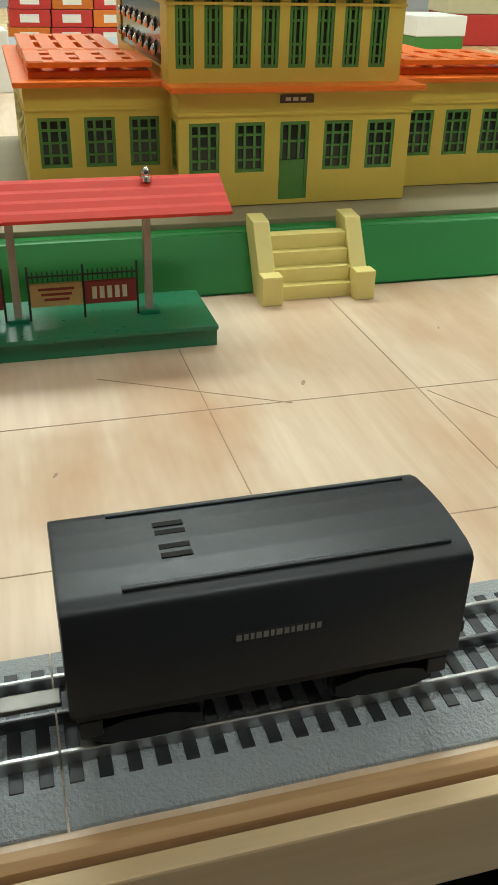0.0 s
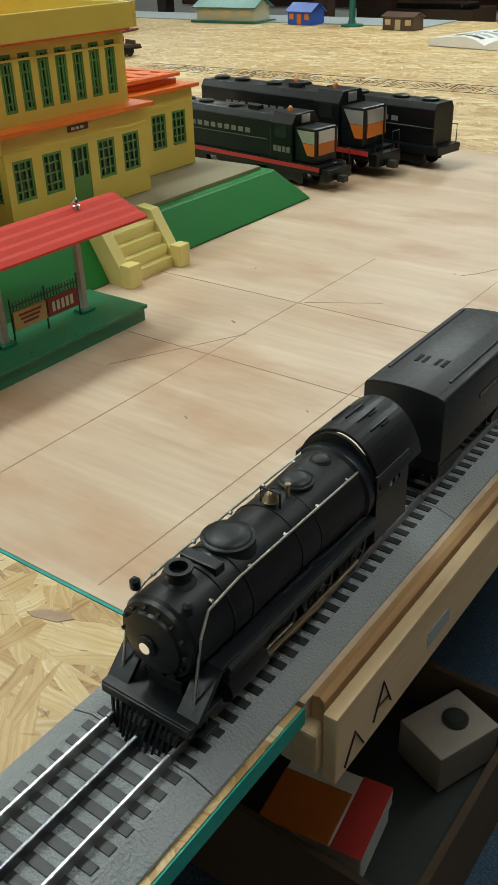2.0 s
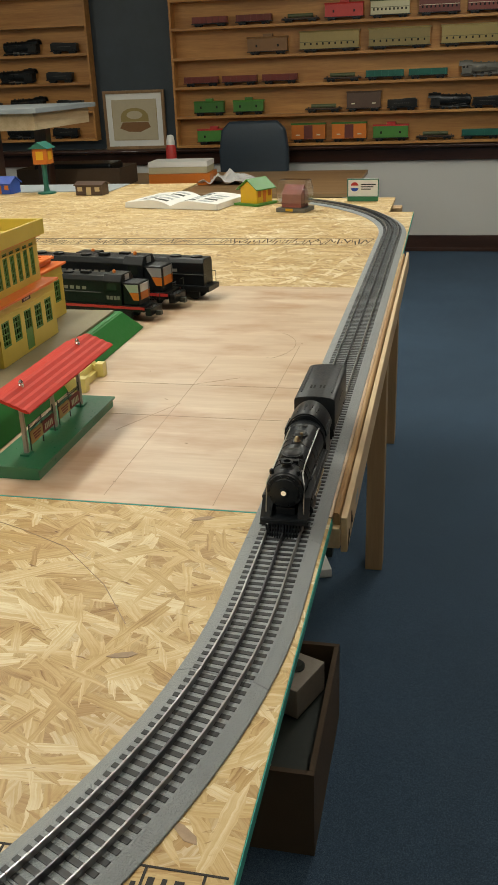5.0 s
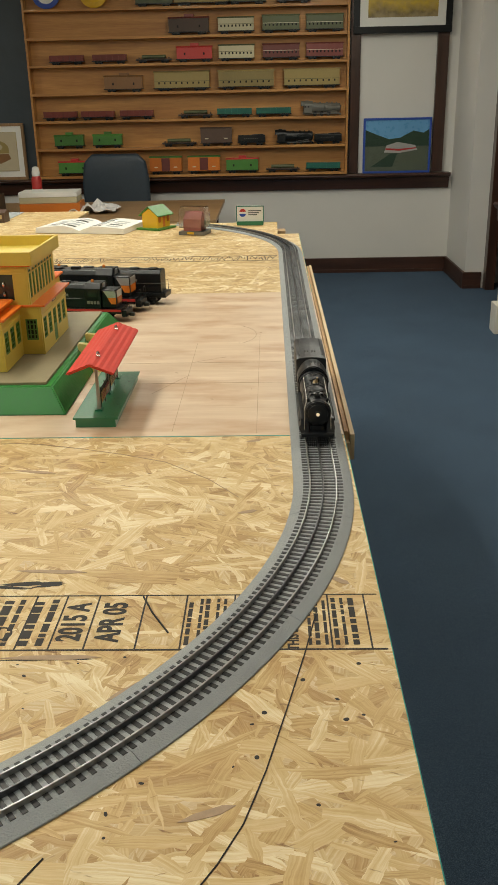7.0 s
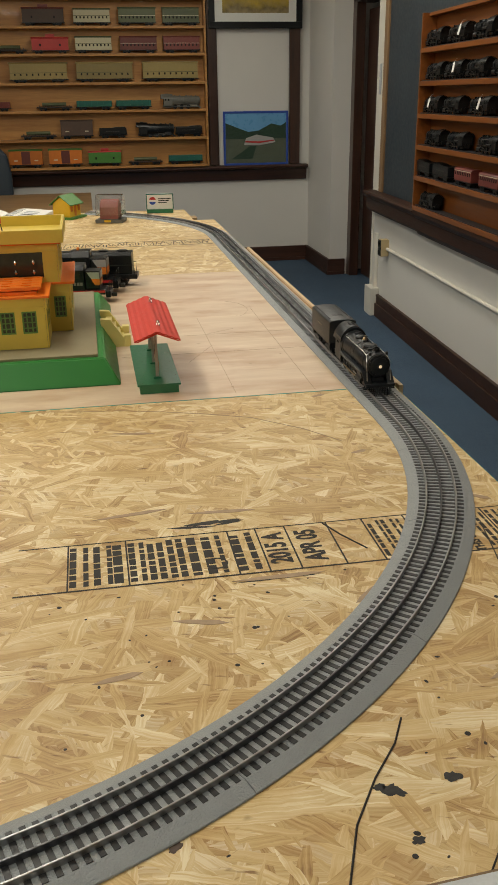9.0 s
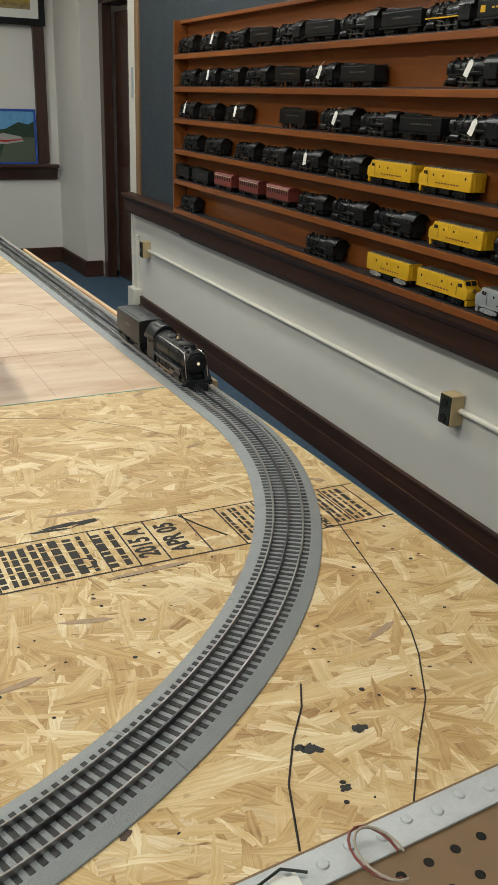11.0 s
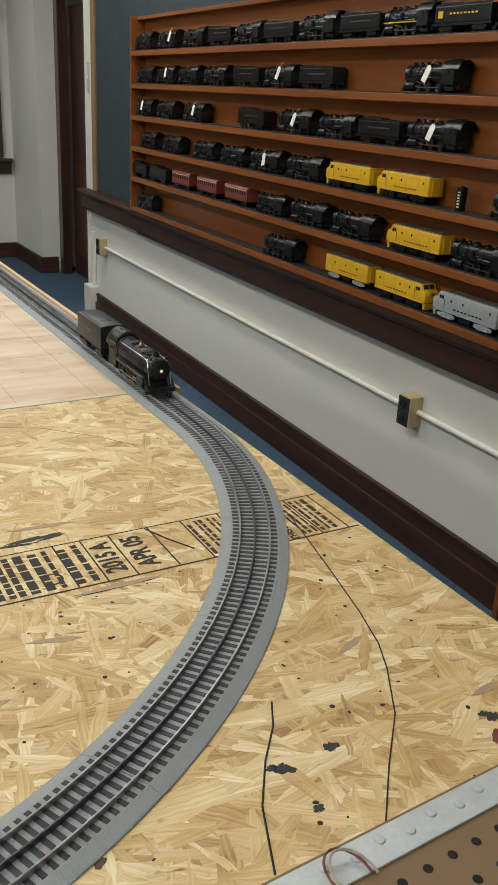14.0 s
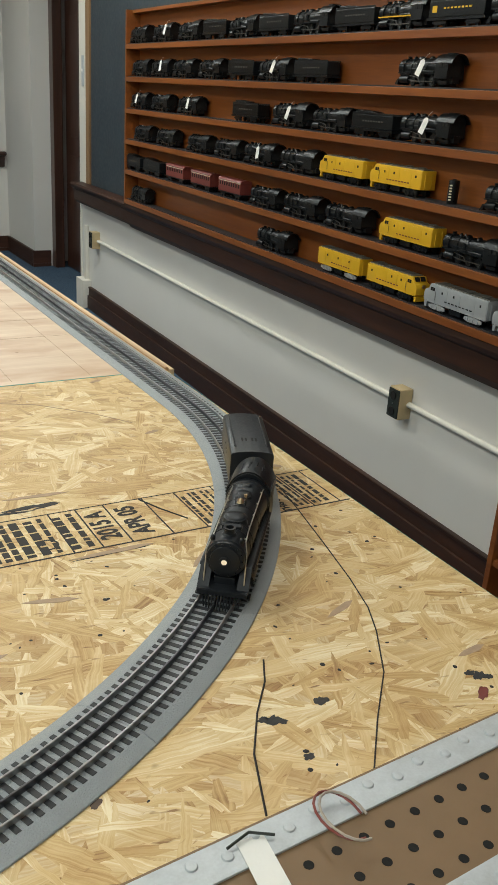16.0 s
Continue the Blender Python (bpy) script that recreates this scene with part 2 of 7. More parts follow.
M = {
    "osb": strand_board(), "carpet": carpet_stuff(),
    "ply": wood("sanded_plywood", (0.57, 0.405, 0.27), (0.75, 0.61, 0.455), "x", 1.0, 0.42, (0.47, 0.265, 0.14), 0.85),
    "pine": wood("pine_board", (0.56, 0.39, 0.21), (0.75, 0.59, 0.37), "y", 1.0, 0.55),
    "pine_z": wood("pine_post", (0.36, 0.22, 0.10), (0.52, 0.35, 0.19), "z", 1.0, 0.6),
    "mould": wood("stained_moulding", (0.38, 0.21, 0.095), (0.58, 0.37, 0.18), "y", 2.0, 0.45),
    "teal": surface("teal_edge_paint", (0.03, 0.36, 0.31), 0.7, vary=0.5, scale=60),
    "shelf": wood("varnished_shelf", (0.17, 0.046, 0.008), (0.31, 0.095, 0.018), "y", 1.0, 0.40, coat=0.12),
    "shelf_x": wood("oak_shelf", (0.34, 0.14, 0.035), (0.58, 0.29, 0.085), "x", 1.0, 0.45, coat=0.08),
    "dark": wood("dark_trim", (0.020, 0.007, 0.003), (0.066, 0.023, 0.010), "y", 1.0, 0.52),
    "dark_x": wood("dark_trim_across", (0.032, 0.013, 0.008), (0.085, 0.034, 0.020), "x", 1.0, 0.33, coat=0.3),
    "dark_z": wood("dark_trim_upright", (0.028, 0.012, 0.008), (0.075, 0.030, 0.018), "z", 1.0, 0.33, coat=0.3),
    "oakrail": wood("chalkboard_frame", (0.20, 0.11, 0.05), (0.36, 0.22, 0.11), "z", 1.0, 0.42),
    "desk": wood("desk_laminate", (0.30, 0.17, 0.075), (0.44, 0.28, 0.14), "x", 0.8, 0.4),
    "wall": surface("painted_plaster", (0.70, 0.68, 0.64), 0.62, vary=0.05, scale=3, relief=0.15, fine=60),
    "trimwhite": surface("cream_paint", (0.74, 0.71, 0.63), 0.45, vary=0.08, scale=12, relief=0.08),
    "ceil": surface("ceiling_tile", (0.78, 0.77, 0.74), 0.85, vary=0.06, scale=10, relief=0.3, fine=20),
    "slate": surface("slate_chalkboard", (0.030, 0.045, 0.058), 0.5, vary=0.45, scale=4, relief=0.05, fine=10),
    "bed": surface("grey_ballast_plastic", (0.305, 0.33, 0.345), 0.42, vary=0.16, scale=45, relief=1.0, fine=13, depth=0.0018),
    "tie": surface("black_tie_plastic", (0.021, 0.022, 0.025), 0.46, vary=0.3, scale=90),
    "rail": surface("tinned_rail", (0.46, 0.46, 0.46), 0.36, 1.0, vary=0.25, scale=70),
    "railmid": surface("dark_centre_rail", (0.16, 0.16, 0.17), 0.35, 1.0, vary=0.3, scale=70),
    "engine": surface("satin_black_castings", (0.006, 0.008, 0.011), 0.40, vary=0.35, scale=60, relief=0.15, depth=0.0006, gloss=0.36),
    "engine2": surface("black_shelf_castings", (0.0045, 0.006, 0.007), 0.33, vary=0.35, scale=40, relief=0.35, each=0.7, gloss=0.34),
    "tenderm": surface("painted_sheet_metal", (0.008, 0.0105, 0.0145), 0.43, vary=0.3, scale=35, relief=0.12, depth=0.0005),
    "steel": surface("bright_steel", (0.55, 0.54, 0.51), 0.32, 1.0, vary=0.25, scale=120),
    "rodsteel": surface("worn_rod_steel", (0.20, 0.19, 0.175), 0.42, 1.0, vary=0.3, scale=120),
    "brass": surface("aged_brass_rod", (0.36, 0.28, 0.17), 0.42, 1.0, vary=0.3, scale=120),
    "chrome": surface("chrome", (0.75, 0.75, 0.74), 0.16, 1.0, vary=0.1, scale=40, relief=0.02),
    "faint": surface("faint_grey_print", (0.085, 0.08, 0.07), 0.5, vary=0.4, scale=200),
    "plate": surface("worn_silver_print", (0.21, 0.20, 0.175), 0.5, vary=0.4, scale=200),
    "yellow": surface("cream_yellow_plastic", (0.66, 0.50, 0.085), 0.42, vary=0.1, scale=30, relief=0.05, coat=0.1),
    "steps": surface("pale_yellow_plastic", (0.78, 0.67, 0.24), 0.4, vary=0.07, scale=30, relief=0.05),
    "orange": surface("orange_plastic", (0.80, 0.165, 0.012), 0.36, vary=0.1, scale=30, relief=0.05, coat=0.15),
    "green": surface("bright_green_enamel", (0.016, 0.215, 0.036), 0.42, vary=0.1, scale=15, relief=0.04),
    "green2": surface("bluish_green_enamel", (0.014, 0.165, 0.075), 0.33, vary=0.12, scale=20, relief=0.04, coat=0.2),
    "mullion": surface("window_green_plastic", (0.085, 0.22, 0.045), 0.45, vary=0.2, scale=80),
    "slab": surface("tan_platform_paint", (0.26, 0.22, 0.13), 0.6, vary=0.15, scale=40),
    "red": surface("red_roof_enamel", (0.58, 0.030, 0.014), 0.66, vary=0.1, scale=25, relief=0.06),
    "post": surface("grey_post_paint", (0.40, 0.35, 0.29), 0.5, vary=0.2, scale=70),
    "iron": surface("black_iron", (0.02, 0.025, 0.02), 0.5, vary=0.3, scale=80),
    "signred": surface("maroon_sign_card", (0.25, 0.025, 0.020), 0.5, vary=0.2, scale=90),
    "signcream": surface("cream_sign_card", (0.55, 0.36, 0.13), 0.5, vary=0.25, scale=90),
    "print": surface("pale_print", (0.68, 0.62, 0.45), 0.6, vary=0.25, scale=150),
    "ink": surface("black_ink", (0.018, 0.014, 0.012), 0.7, vary=0.5, scale=160),
    "soot": surface("sooty_burn", (0.035, 0.033, 0.032), 0.8, vary=0.6, scale=250),
    "pencil": surface("brown_pencil_line", (0.40, 0.28, 0.185), 0.8, vary=0.4, scale=100),
    "darkwin": surface("dark_window_film", (0.018, 0.022, 0.016), 0.12, vary=0.4, scale=80, relief=0.0),
    "glass": glass_stuff("clear_plastic"), "lens": glow_stuff("headlamp_lens", (0.95, 0.78, 0.52), 0.75, 0.15),
    "tube": glow_stuff("lamp_diffuser", (1.0, 0.94, 0.85), 3.0),
    "peg": surface("perforated_hardboard", (0.20, 0.125, 0.065), 0.6, vary=0.15, scale=30, fine=14),
    "zinc": surface("galvanised_strip", (0.50, 0.53, 0.55), 0.5, 0.3, vary=0.32, scale=55),
    "white": surface("white_paper", (0.80, 0.79, 0.75), 0.7, vary=0.06, scale=60),
    "hole": surface("dark_hole", (0.006, 0.005, 0.004), 0.9, vary=0.2),
    # cardboard brown, darkened to suit the shade under the table
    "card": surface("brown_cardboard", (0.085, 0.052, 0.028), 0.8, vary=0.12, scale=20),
    "chair": surface("blue_black_upholstery", (0.018, 0.034, 0.052), 0.45, vary=0.2, scale=40, fine=12),
    "blue": surface("blue_tin", (0.02, 0.075, 0.40), 0.4, vary=0.15, scale=60),
    "tan": surface("tan_plastic", (0.52, 0.40, 0.22), 0.5, vary=0.15, scale=40),
    "brown": surface("brown_plastic", (0.075, 0.042, 0.028), 0.5, vary=0.25, scale=60, each=0.5),
    "maroon": surface("maroon_car_paint", (0.17, 0.036, 0.028), 0.42, vary=0.2, scale=40, each=0.5),
    "carred": surface("red_car_paint", (0.50, 0.035, 0.030), 0.4, vary=0.15, scale=40),
    "cargreen": surface("green_car_paint", (0.055, 0.20, 0.035), 0.4, vary=0.2, scale=40, each=0.5),
    "carteal": surface("teal_car_paint", (0.02, 0.15, 0.115), 0.4, vary=0.2, scale=40, each=0.4),
    "carolive": surface("olive_car_paint", (0.085, 0.10, 0.045), 0.45, vary=0.2, scale=40, each=0.5),
    "carcream": surface("cream_car_paint", (0.50, 0.46, 0.30), 0.45, vary=0.12, scale=40, each=0.3),
    "khaki": surface("khaki_car_paint", (0.29, 0.215, 0.075), 0.42, vary=0.15, scale=40, each=0.3),
    "tanbrown": surface("tan_brown_paint", (0.23, 0.11, 0.04), 0.42, vary=0.2, scale=40),
    "brickred": surface("brick_red_plastic", (0.33, 0.10, 0.085), 0.5, vary=0.15, scale=60),
    "photosky": surface("printed_sky", (0.13, 0.36, 0.62), 0.3, vary=0.15, scale=3, relief=0),
    "photohill": surface("printed_woods", (0.025, 0.055, 0.035), 0.3, vary=0.5, scale=30, relief=0),
    "photoground": surface("printed_ground", (0.10, 0.12, 0.085), 0.3, vary=0.5, scale=20, relief=0),
    "signpaper": surface("aged_cream_paper", (0.52, 0.45, 0.31), 0.7, vary=0.12, scale=20, relief=0),
    "carorange": surface("orange_car_paint", (0.62, 0.17, 0.02), 0.4, vary=0.15, scale=40, each=0.3),
    "caryellow": surface("yellow_engine_paint", (0.74, 0.43, 0.020), 0.36, vary=0.1, scale=30, each=0.15),
    "cargrey": surface("silver_grey_paint", (0.40, 0.42, 0.43), 0.4, 0.2, vary=0.12, scale=30),
    "roofgrey": surface("dull_roof_grey", (0.13, 0.125, 0.105), 0.5, vary=0.25, scale=70),
    "silver": surface("silver_paint", (0.55, 0.55, 0.54), 0.35, 0.6, vary=0.15, scale=60),
    "greyboard": surface("grey_painted_board", (0.36, 0.40, 0.42), 0.6, vary=0.12, scale=15),
    "cloth": surface("white_cloth", (0.72, 0.70, 0.68), 0.9, vary=0.1, scale=30),
    "pic_blue": picture_stuff("mountain_photo", [(0.02, (0.08, 0.10, 0.06)), (0.25, (0.16, 0.15, 0.11)), (0.42, (0.03, 0.055, 0.035)), (0.56, (0.06, 0.16, 0.24)), (0.64, (0.13, 0.35, 0.62)), (1.0, (0.06, 0.24, 0.60))], -0.08, 0.36, (0.05, 0.10, 0.09)),
    "pic_gold": picture_stuff("engine_print", [(0.1, (0.42, 0.34, 0.20)), (0.3, (0.20, 0.15, 0.07)), (0.5, (0.62, 0.42, 0.06)), (0.62, (0.50, 0.36, 0.08)), (0.75, (0.62, 0.60, 0.48))], 1.1, 1.5, (0.45, 0.33, 0.15)),
    "pic_old": picture_stuff("old_print", [(0.15, (0.55, 0.47, 0.33)), (0.35, (0.30, 0.23, 0.13)), (0.5, (0.50, 0.36, 0.09)), (0.65, (0.42, 0.33, 0.15)), (0.8, (0.60, 0.53, 0.40))], 0.03, 0.38, (0.42, 0.33, 0.2)),
}


# ---- mesh helpers ----
def box(x0, x1, y0, y1, z0, z1, bev=0.0, bm=None):
    out = bm or bmesh.new()
    vs = bmesh.ops.create_cube(out, size=1.0)["verts"]
    for v in vs:
        v.co = Vector(((x0 + x1) / 2 + v.co.x * (x1 - x0), (y0 + y1) / 2 + v.co.y * (y1 - y0), (z0 + z1) / 2 + v.co.z * (z1 - z0)))
    if bev:
        es = list({e for v in vs for e in v.link_edges})
        bmesh.ops.bevel(out, geom=es, offset=bev, segments=2, affect="EDGES", profile=0.6)
    return out


def rod(p0, p1, r0, r1=None, n=12, bm=None, caps=True):
    """A round bar or cone from p0 to p1."""
    out = bm or bmesh.new()
    p0, p1 = Vector(p0), Vector(p1)
    m = Matrix.Translation((p0 + p1) / 2) @ (p1 - p0).to_track_quat("Z", "Y").to_matrix().to_4x4()
    bmesh.ops.create_cone(out, cap_ends=caps, segments=n, radius1=r0, radius2=r0 if r1 is None else r1, depth=(p1 - p0).length, matrix=m)
    return out


def turned(profile, n=20, bm=None, at=(0, 0, 0), axis="z"):
    """A body of revolution from (radius, height) pairs."""
    out = bm or bmesh.new()
    rings = []
    for r, h in profile:
        ring = []
        for k in range(n):
            a = 2 * math.pi * k / n
            c, s = r * math.cos(a), r * math.sin(a)
            p = {"z": (c, s, h), "x": (h, c, s), "y": (s, h, c)}[axis]
            ring.append(out.verts.new(Vector(p) + Vector(at)))
        rings.append(ring)
    for a, b in zip(rings, rings[1:]):
        for k in range(n):
            out.faces.new((a[k], a[(k + 1) % n], b[(k + 1) % n], b[k]))
    out.faces.new(rings[0][::-1]), out.faces.new(rings[-1])
    return out


def prism(points, lo, hi, axis="x", bev=0.0, bm=None):
    """An outline in a plane, drawn out along an axis. For axis x the points are (y, z), for y (x, z), for z (x, y)."""
    out = bm or bmesh.new()

    def at(p, h):
        return {"x": (h, p[0], p[1]), "y": (p[0], h, p[1]), "z": (p[0], p[1], h)}[axis]
    a = [out.verts.new(at(p, lo)) for p in points]
    b = [out.verts.new(at(p, hi)) for p in points]
    n = len(points)
    fs = [out.faces.new(a[::-1]), out.faces.new(b)] + [out.faces.new((a[k], a[(k + 1) % n], b[(k + 1) % n], b[k])) for k in range(n)]
    bmesh.ops.recalc_face_normals(out, faces=fs)
    if bev:
        bmesh.ops.bevel(out, geom=list({e for f in fs for e in f.edges}), offset=bev, segments=2, affect="EDGES", profile=0.6)
    return out


def moved(bm, m):
    bm.transform(m)
    return bm


def part(name, bm, material, parent=None, label="", smooth=None):
    """Links a bmesh as one mesh object, under a thing or part if one is given."""
    bmesh.ops.recalc_face_normals(bm, faces=bm.faces)
    me = bpy.data.meshes.new(name)
    bm.to_mesh(me)
    bm.free()
    me.materials.append(M[material])
    if smooth:
        me.polygons.foreach_set("use_smooth", [True] * len(me.polygons))
        me.set_sharp_from_angle(angle=radians(smooth))
    ob = new(name, me)
    if parent:
        ob.parent = parent
    return tagged(ob, label)


def again(ob, m=None, parent=None):
    """The same mesh once more as a piece of its own."""
    o = new(ob.name.split(".")[0], ob.data)
    o.parent = parent or ob.parent
    o.matrix_basis = m or ob.matrix_basis
    return o


def thing(name, label, category, group="", m=None):
    ob = new(name)
    ob.empty_display_size = 0.02
    if m:
        ob.matrix_basis = m
    return tagged(ob, label, category, group)


def structure(name, bm, material, label, category):
    return tagged(part(name, bm, material), label, category, kind="structure")


def wire(points, r, n=6, bm=None):
    """A thin bent wire through points, one unbroken tube."""
    out = bm or bmesh.new()
    pts = [Vector(p) for p in points]
    rings, up = [], Vector((0.13, 0.21, 0.97))
    for k, p in enumerate(pts):
        d = (pts[min(k + 1, len(pts) - 1)] - pts[max(k - 1, 0)]).normalized()
        u = d.cross(up)
        if u.length < 0.05:
            u = d.cross(Vector((0.97, 0.1, 0.2)))
        u.normalize()
        v = d.cross(u)
        rings.append([out.verts.new(p + r * (math.cos(2 * math.pi * j / n) * u + math.sin(2 * math.pi * j / n) * v)) for j in range(n)])
    for a, b in zip(rings, rings[1:]):
        for j in range(n):
            out.faces.new((a[j], a[(j + 1) % n], b[(j + 1) % n], b[j]))
    out.faces.new(rings[0][::-1]), out.faces.new(rings[-1])
    return out


def lettering(name, words, size, material, parent, m, squeeze=1.0):
    cu = bpy.data.curves.new(name, "FONT")
    cu.body, cu.size, cu.align_x, cu.align_y, cu.extrude = words, size, "CENTER", "CENTER", 0.0001
    cu.offset = size * 0.035
    tmp = new(name, cu)
    me = bpy.data.meshes.new_from_object(tmp)
    bpy.data.objects.remove(tmp)
    me.materials.clear()
    me.materials.append(M[material])
    ob = new(name, me)
    ob.parent = parent
    ob.matrix_basis = m @ Matrix.Diagonal((squeeze, 1, 1, 1))
    return ob


# ---- room ----
structure("floor", box(-6.2, WX + 1.2, -4.2, WY + 0.3, FL - 0.1, FL), "carpet", "blue-grey cut pile carpet over the whole floor", "floor")
structure("ceiling", box(-6.2, WX + 1.2, -4.2, WY + 0.3, CEIL, CEIL + 0.1), "ceil", "plain white ceiling", "ceiling")
structure("wall_north", box(-6.2, 1.80, WY, WY + 0.2, FL, CEIL), "wall", "off-white painted plaster wall", "wall")
structure("wall_west", box(-6.4, -6.2, -4.2, WY + 0.2, FL, CEIL), "wall", "off-white painted plaster wall", "wall")
structure("wall_south", box(-6.2, WX + 1.2, -4.4, -4.2, FL, CEIL), "wall", "off-white painted plaster wall", "wall")
structure("wall_pier", box(1.56, 1.80, 6.20, WY, FL, CEIL), "wall", "off-white plaster pier beside the doorway", "wall")
structure("wall_alcove", box(2.02, 2.12, 4.2, 6.6, FL, CEIL), "wall", "off-white wall behind the doorway", "wall")
structure("wall_alcove_end", box(1.80, 2.02, 6.40, 6.5, FL, CEIL), "wall", "off-white wall at the end of the doorway", "wall")
door = thing("door_1", "dark-stained wooden door in a deep dark casing", "door")
tagged(door, kind="structure")
part("door_leaf", box(1.84, 1.88, 5.42, 6.14, FL + 0.01, 1.15, 0.004), "dark_z", door)
part("casing", box(1.72, 1.80, 6.10, 6.198, FL, 1.32, 0.004), "dark_z", door)
part("casing", box(1.835, 1.90, 5.30, 5.40, FL, 1.32, 0.004), "dark_z", door)
part("casing", box(1.72, 1.90, 5.30, 6.19, 1.20, 1.32, 0.004), "dark", door)
part("panel", box(1.832, 1.838, 5.52, 6.02, -0.85, -0.05, 0.003), "dark_z", door)
part("panel", box(1.832, 1.838, 5.52, 6.02, 0.10, 1.02, 0.003), "dark_z", door)
bpy.data.objects["panel"].location.x = -0.004
bpy.data.objects["panel.001"].location.x = -0.004


def skirting(name, x0, x1, y0, y1, mat_name):
    b = box(x0, x1, y0, y1, FL, FL + 0.14, 0.003)
    box(x0 - (0.006 if x1 - x0 < 0.1 else 0), x1, y0 - (0.006 if y1 - y0 < 0.1 else 0), y1, FL, FL + 0.03, 0.003, b)
    structure(name, b, mat_name, "dark-stained wooden skirting board along the wall", "skirting board")


skirting("baseboard", -6.2, 1.555, WY - 0.022, WY - 0.001, "dark_x")
skirting("baseboard", 1.538, 1.559, 6.19, WY - 0.024, "dark")
skirting("baseboard", 1.538, 1.70, 6.178, 6.199, "dark_x")

# the east wall stands slightly askew to the table
SKEW = pose(1.6, 4.9, 0) @ pose(0, 0, 0, 0, 0, -2.15) @ pose(-1.6, -4.9, 0)
NEAR = 0.93
SKEW = pose(-0.684, -1.487, 0.538) @ Matrix.Diagonal((NEAR, NEAR, NEAR, 1)) @ pose(0.684, 1.487, -0.538) @ SKEW
LOW = 0.538 - (0.538 - FL) / NEAR


def along(y):
    """A place on the askew wall from its place on a straight one."""
    return y - 0.07 * (4.9 - y) / 4.1 * (y + 1.486)


def askew(before):
    for o in scene.objects:
        if o not in before and o.parent is None:
            o.matrix_basis = SKEW @ o.matrix_basis


known = set(scene.objects)
structure("wall_east", box(WX, WX + 0.15, -4.6, 5.26, LOW, CEIL + 0.1), "wall", "off-white painted plaster wall under the chalkboard", "wall")
low_board = box(WX - 0.022, WX - 0.001, -4.6, 5.24, LOW, LOW + 0.158, 0.003)
box(WX - 0.026, WX - 0.0222, -4.6, 5.24, LOW + 0.158, LOW + 0.172, 0.003, low_board)
box(WX - 0.022, WX - 0.001, -4.6, 5.24, LOW + 0.1581, LOW + 0.172, 0.003, low_board)
box(WX - 0.034, WX - 0.0225, -4.6, 5.24, LOW, LOW + 0.105, 0.004, low_board)
structure("baseboard", low_board, "dark", "dark-stained wooden skirting board along the wall", "skirting board")

# east wall: chalkboard, its frame and rail, the conduit with its sockets
board = thing("chalkboard", "dark slate chalkboard in an oak frame on the wall", "chalkboard")
part("slate_panel", box(WX - 0.016, WX - 0.001, -1.6, 4.985, -0.184, 1.35), "slate", board)
part("frame_side", box(WX - 0.03, WX - 0.001, 4.987, 5.075, -0.184, 1.42, 0.004), "oakrail", board)
part("frame_top", box(WX - 0.03, WX - 0.001, -1.6, 4.985, 1.352, 1.42, 0.004), "oakrail", board)
rail = structure("chalk_rail", prism([(WX - 0.001, -0.185), (WX - 0.105, -0.185), (WX - 0.115, -0.20), (WX - 0.105, -0.22), (WX - 0.085, -0.235), (WX - 0.078, -0.315), (WX - 0.06, -0.335), (WX - 0.001, -0.335)], 4.003, 5.22, "y", 0.002), "dark", "dark moulded wooden chalk rail along the wall", "chalk rail")
structure("chalk_rail_low", prism([(WX - 0.001, -0.189), (WX - 0.112, -0.189), (WX - 0.112, -0.212), (WX - 0.100, -0.232), (WX - 0.086, -0.242), (WX - 0.080, -0.318), (WX - 0.062, -0.346), (WX - 0.001, -0.346)], -1.6, 4.0, "y", 0.002), "dark", "dark wooden chalk rail under the wall shelf", "chalk rail")
structure("corner_trim", box(WX - 0.012, WX + 0.152, 5.262, 5.29, LOW, CEIL + 0.1, 0.004), "trimwhite", "cream-painted corner strip at the wall's end", "trim")
structure("corner_strip", box(WX - 0.02, WX - 0.001, 5.08, 5.25, -0.184, CEIL), "trimwhite", "cream-painted strip beside the chalkboard", "trim")
sw = thing("light_switch", "narrow grey switch plate on the cream wall strip", "switch")
part("plate", box(WX - 0.026, WX - 0.0205, 5.135, 5.185, 0.50, 0.71, 0.002), "zinc", sw)
part("toggle", box(WX - 0.034, WX - 0.026, 5.155, 5.165, 0.60, 0.62, 0.001), "white", sw)

conduit = thing("surface_conduit", "cream-painted surface conduit running along the wall", "conduit")
part("pipe", rod((WX - 0.016, 4.84, -0.578), (WX - 0.016, -1.5, -0.570), 0.012, n=14), "trimwhite", conduit, smooth=50)
part("drop", box(WX - 0.03, WX - 0.002, 5.10, 5.14, LOW + 0.16, -0.50, 0.004), "trimwhite", conduit)
part("foot_box", box(WX - 0.07, WX - 0.002, 5.04, 5.22, LOW + 0.001, LOW + 0.22, 0.006), "trimwhite", conduit)


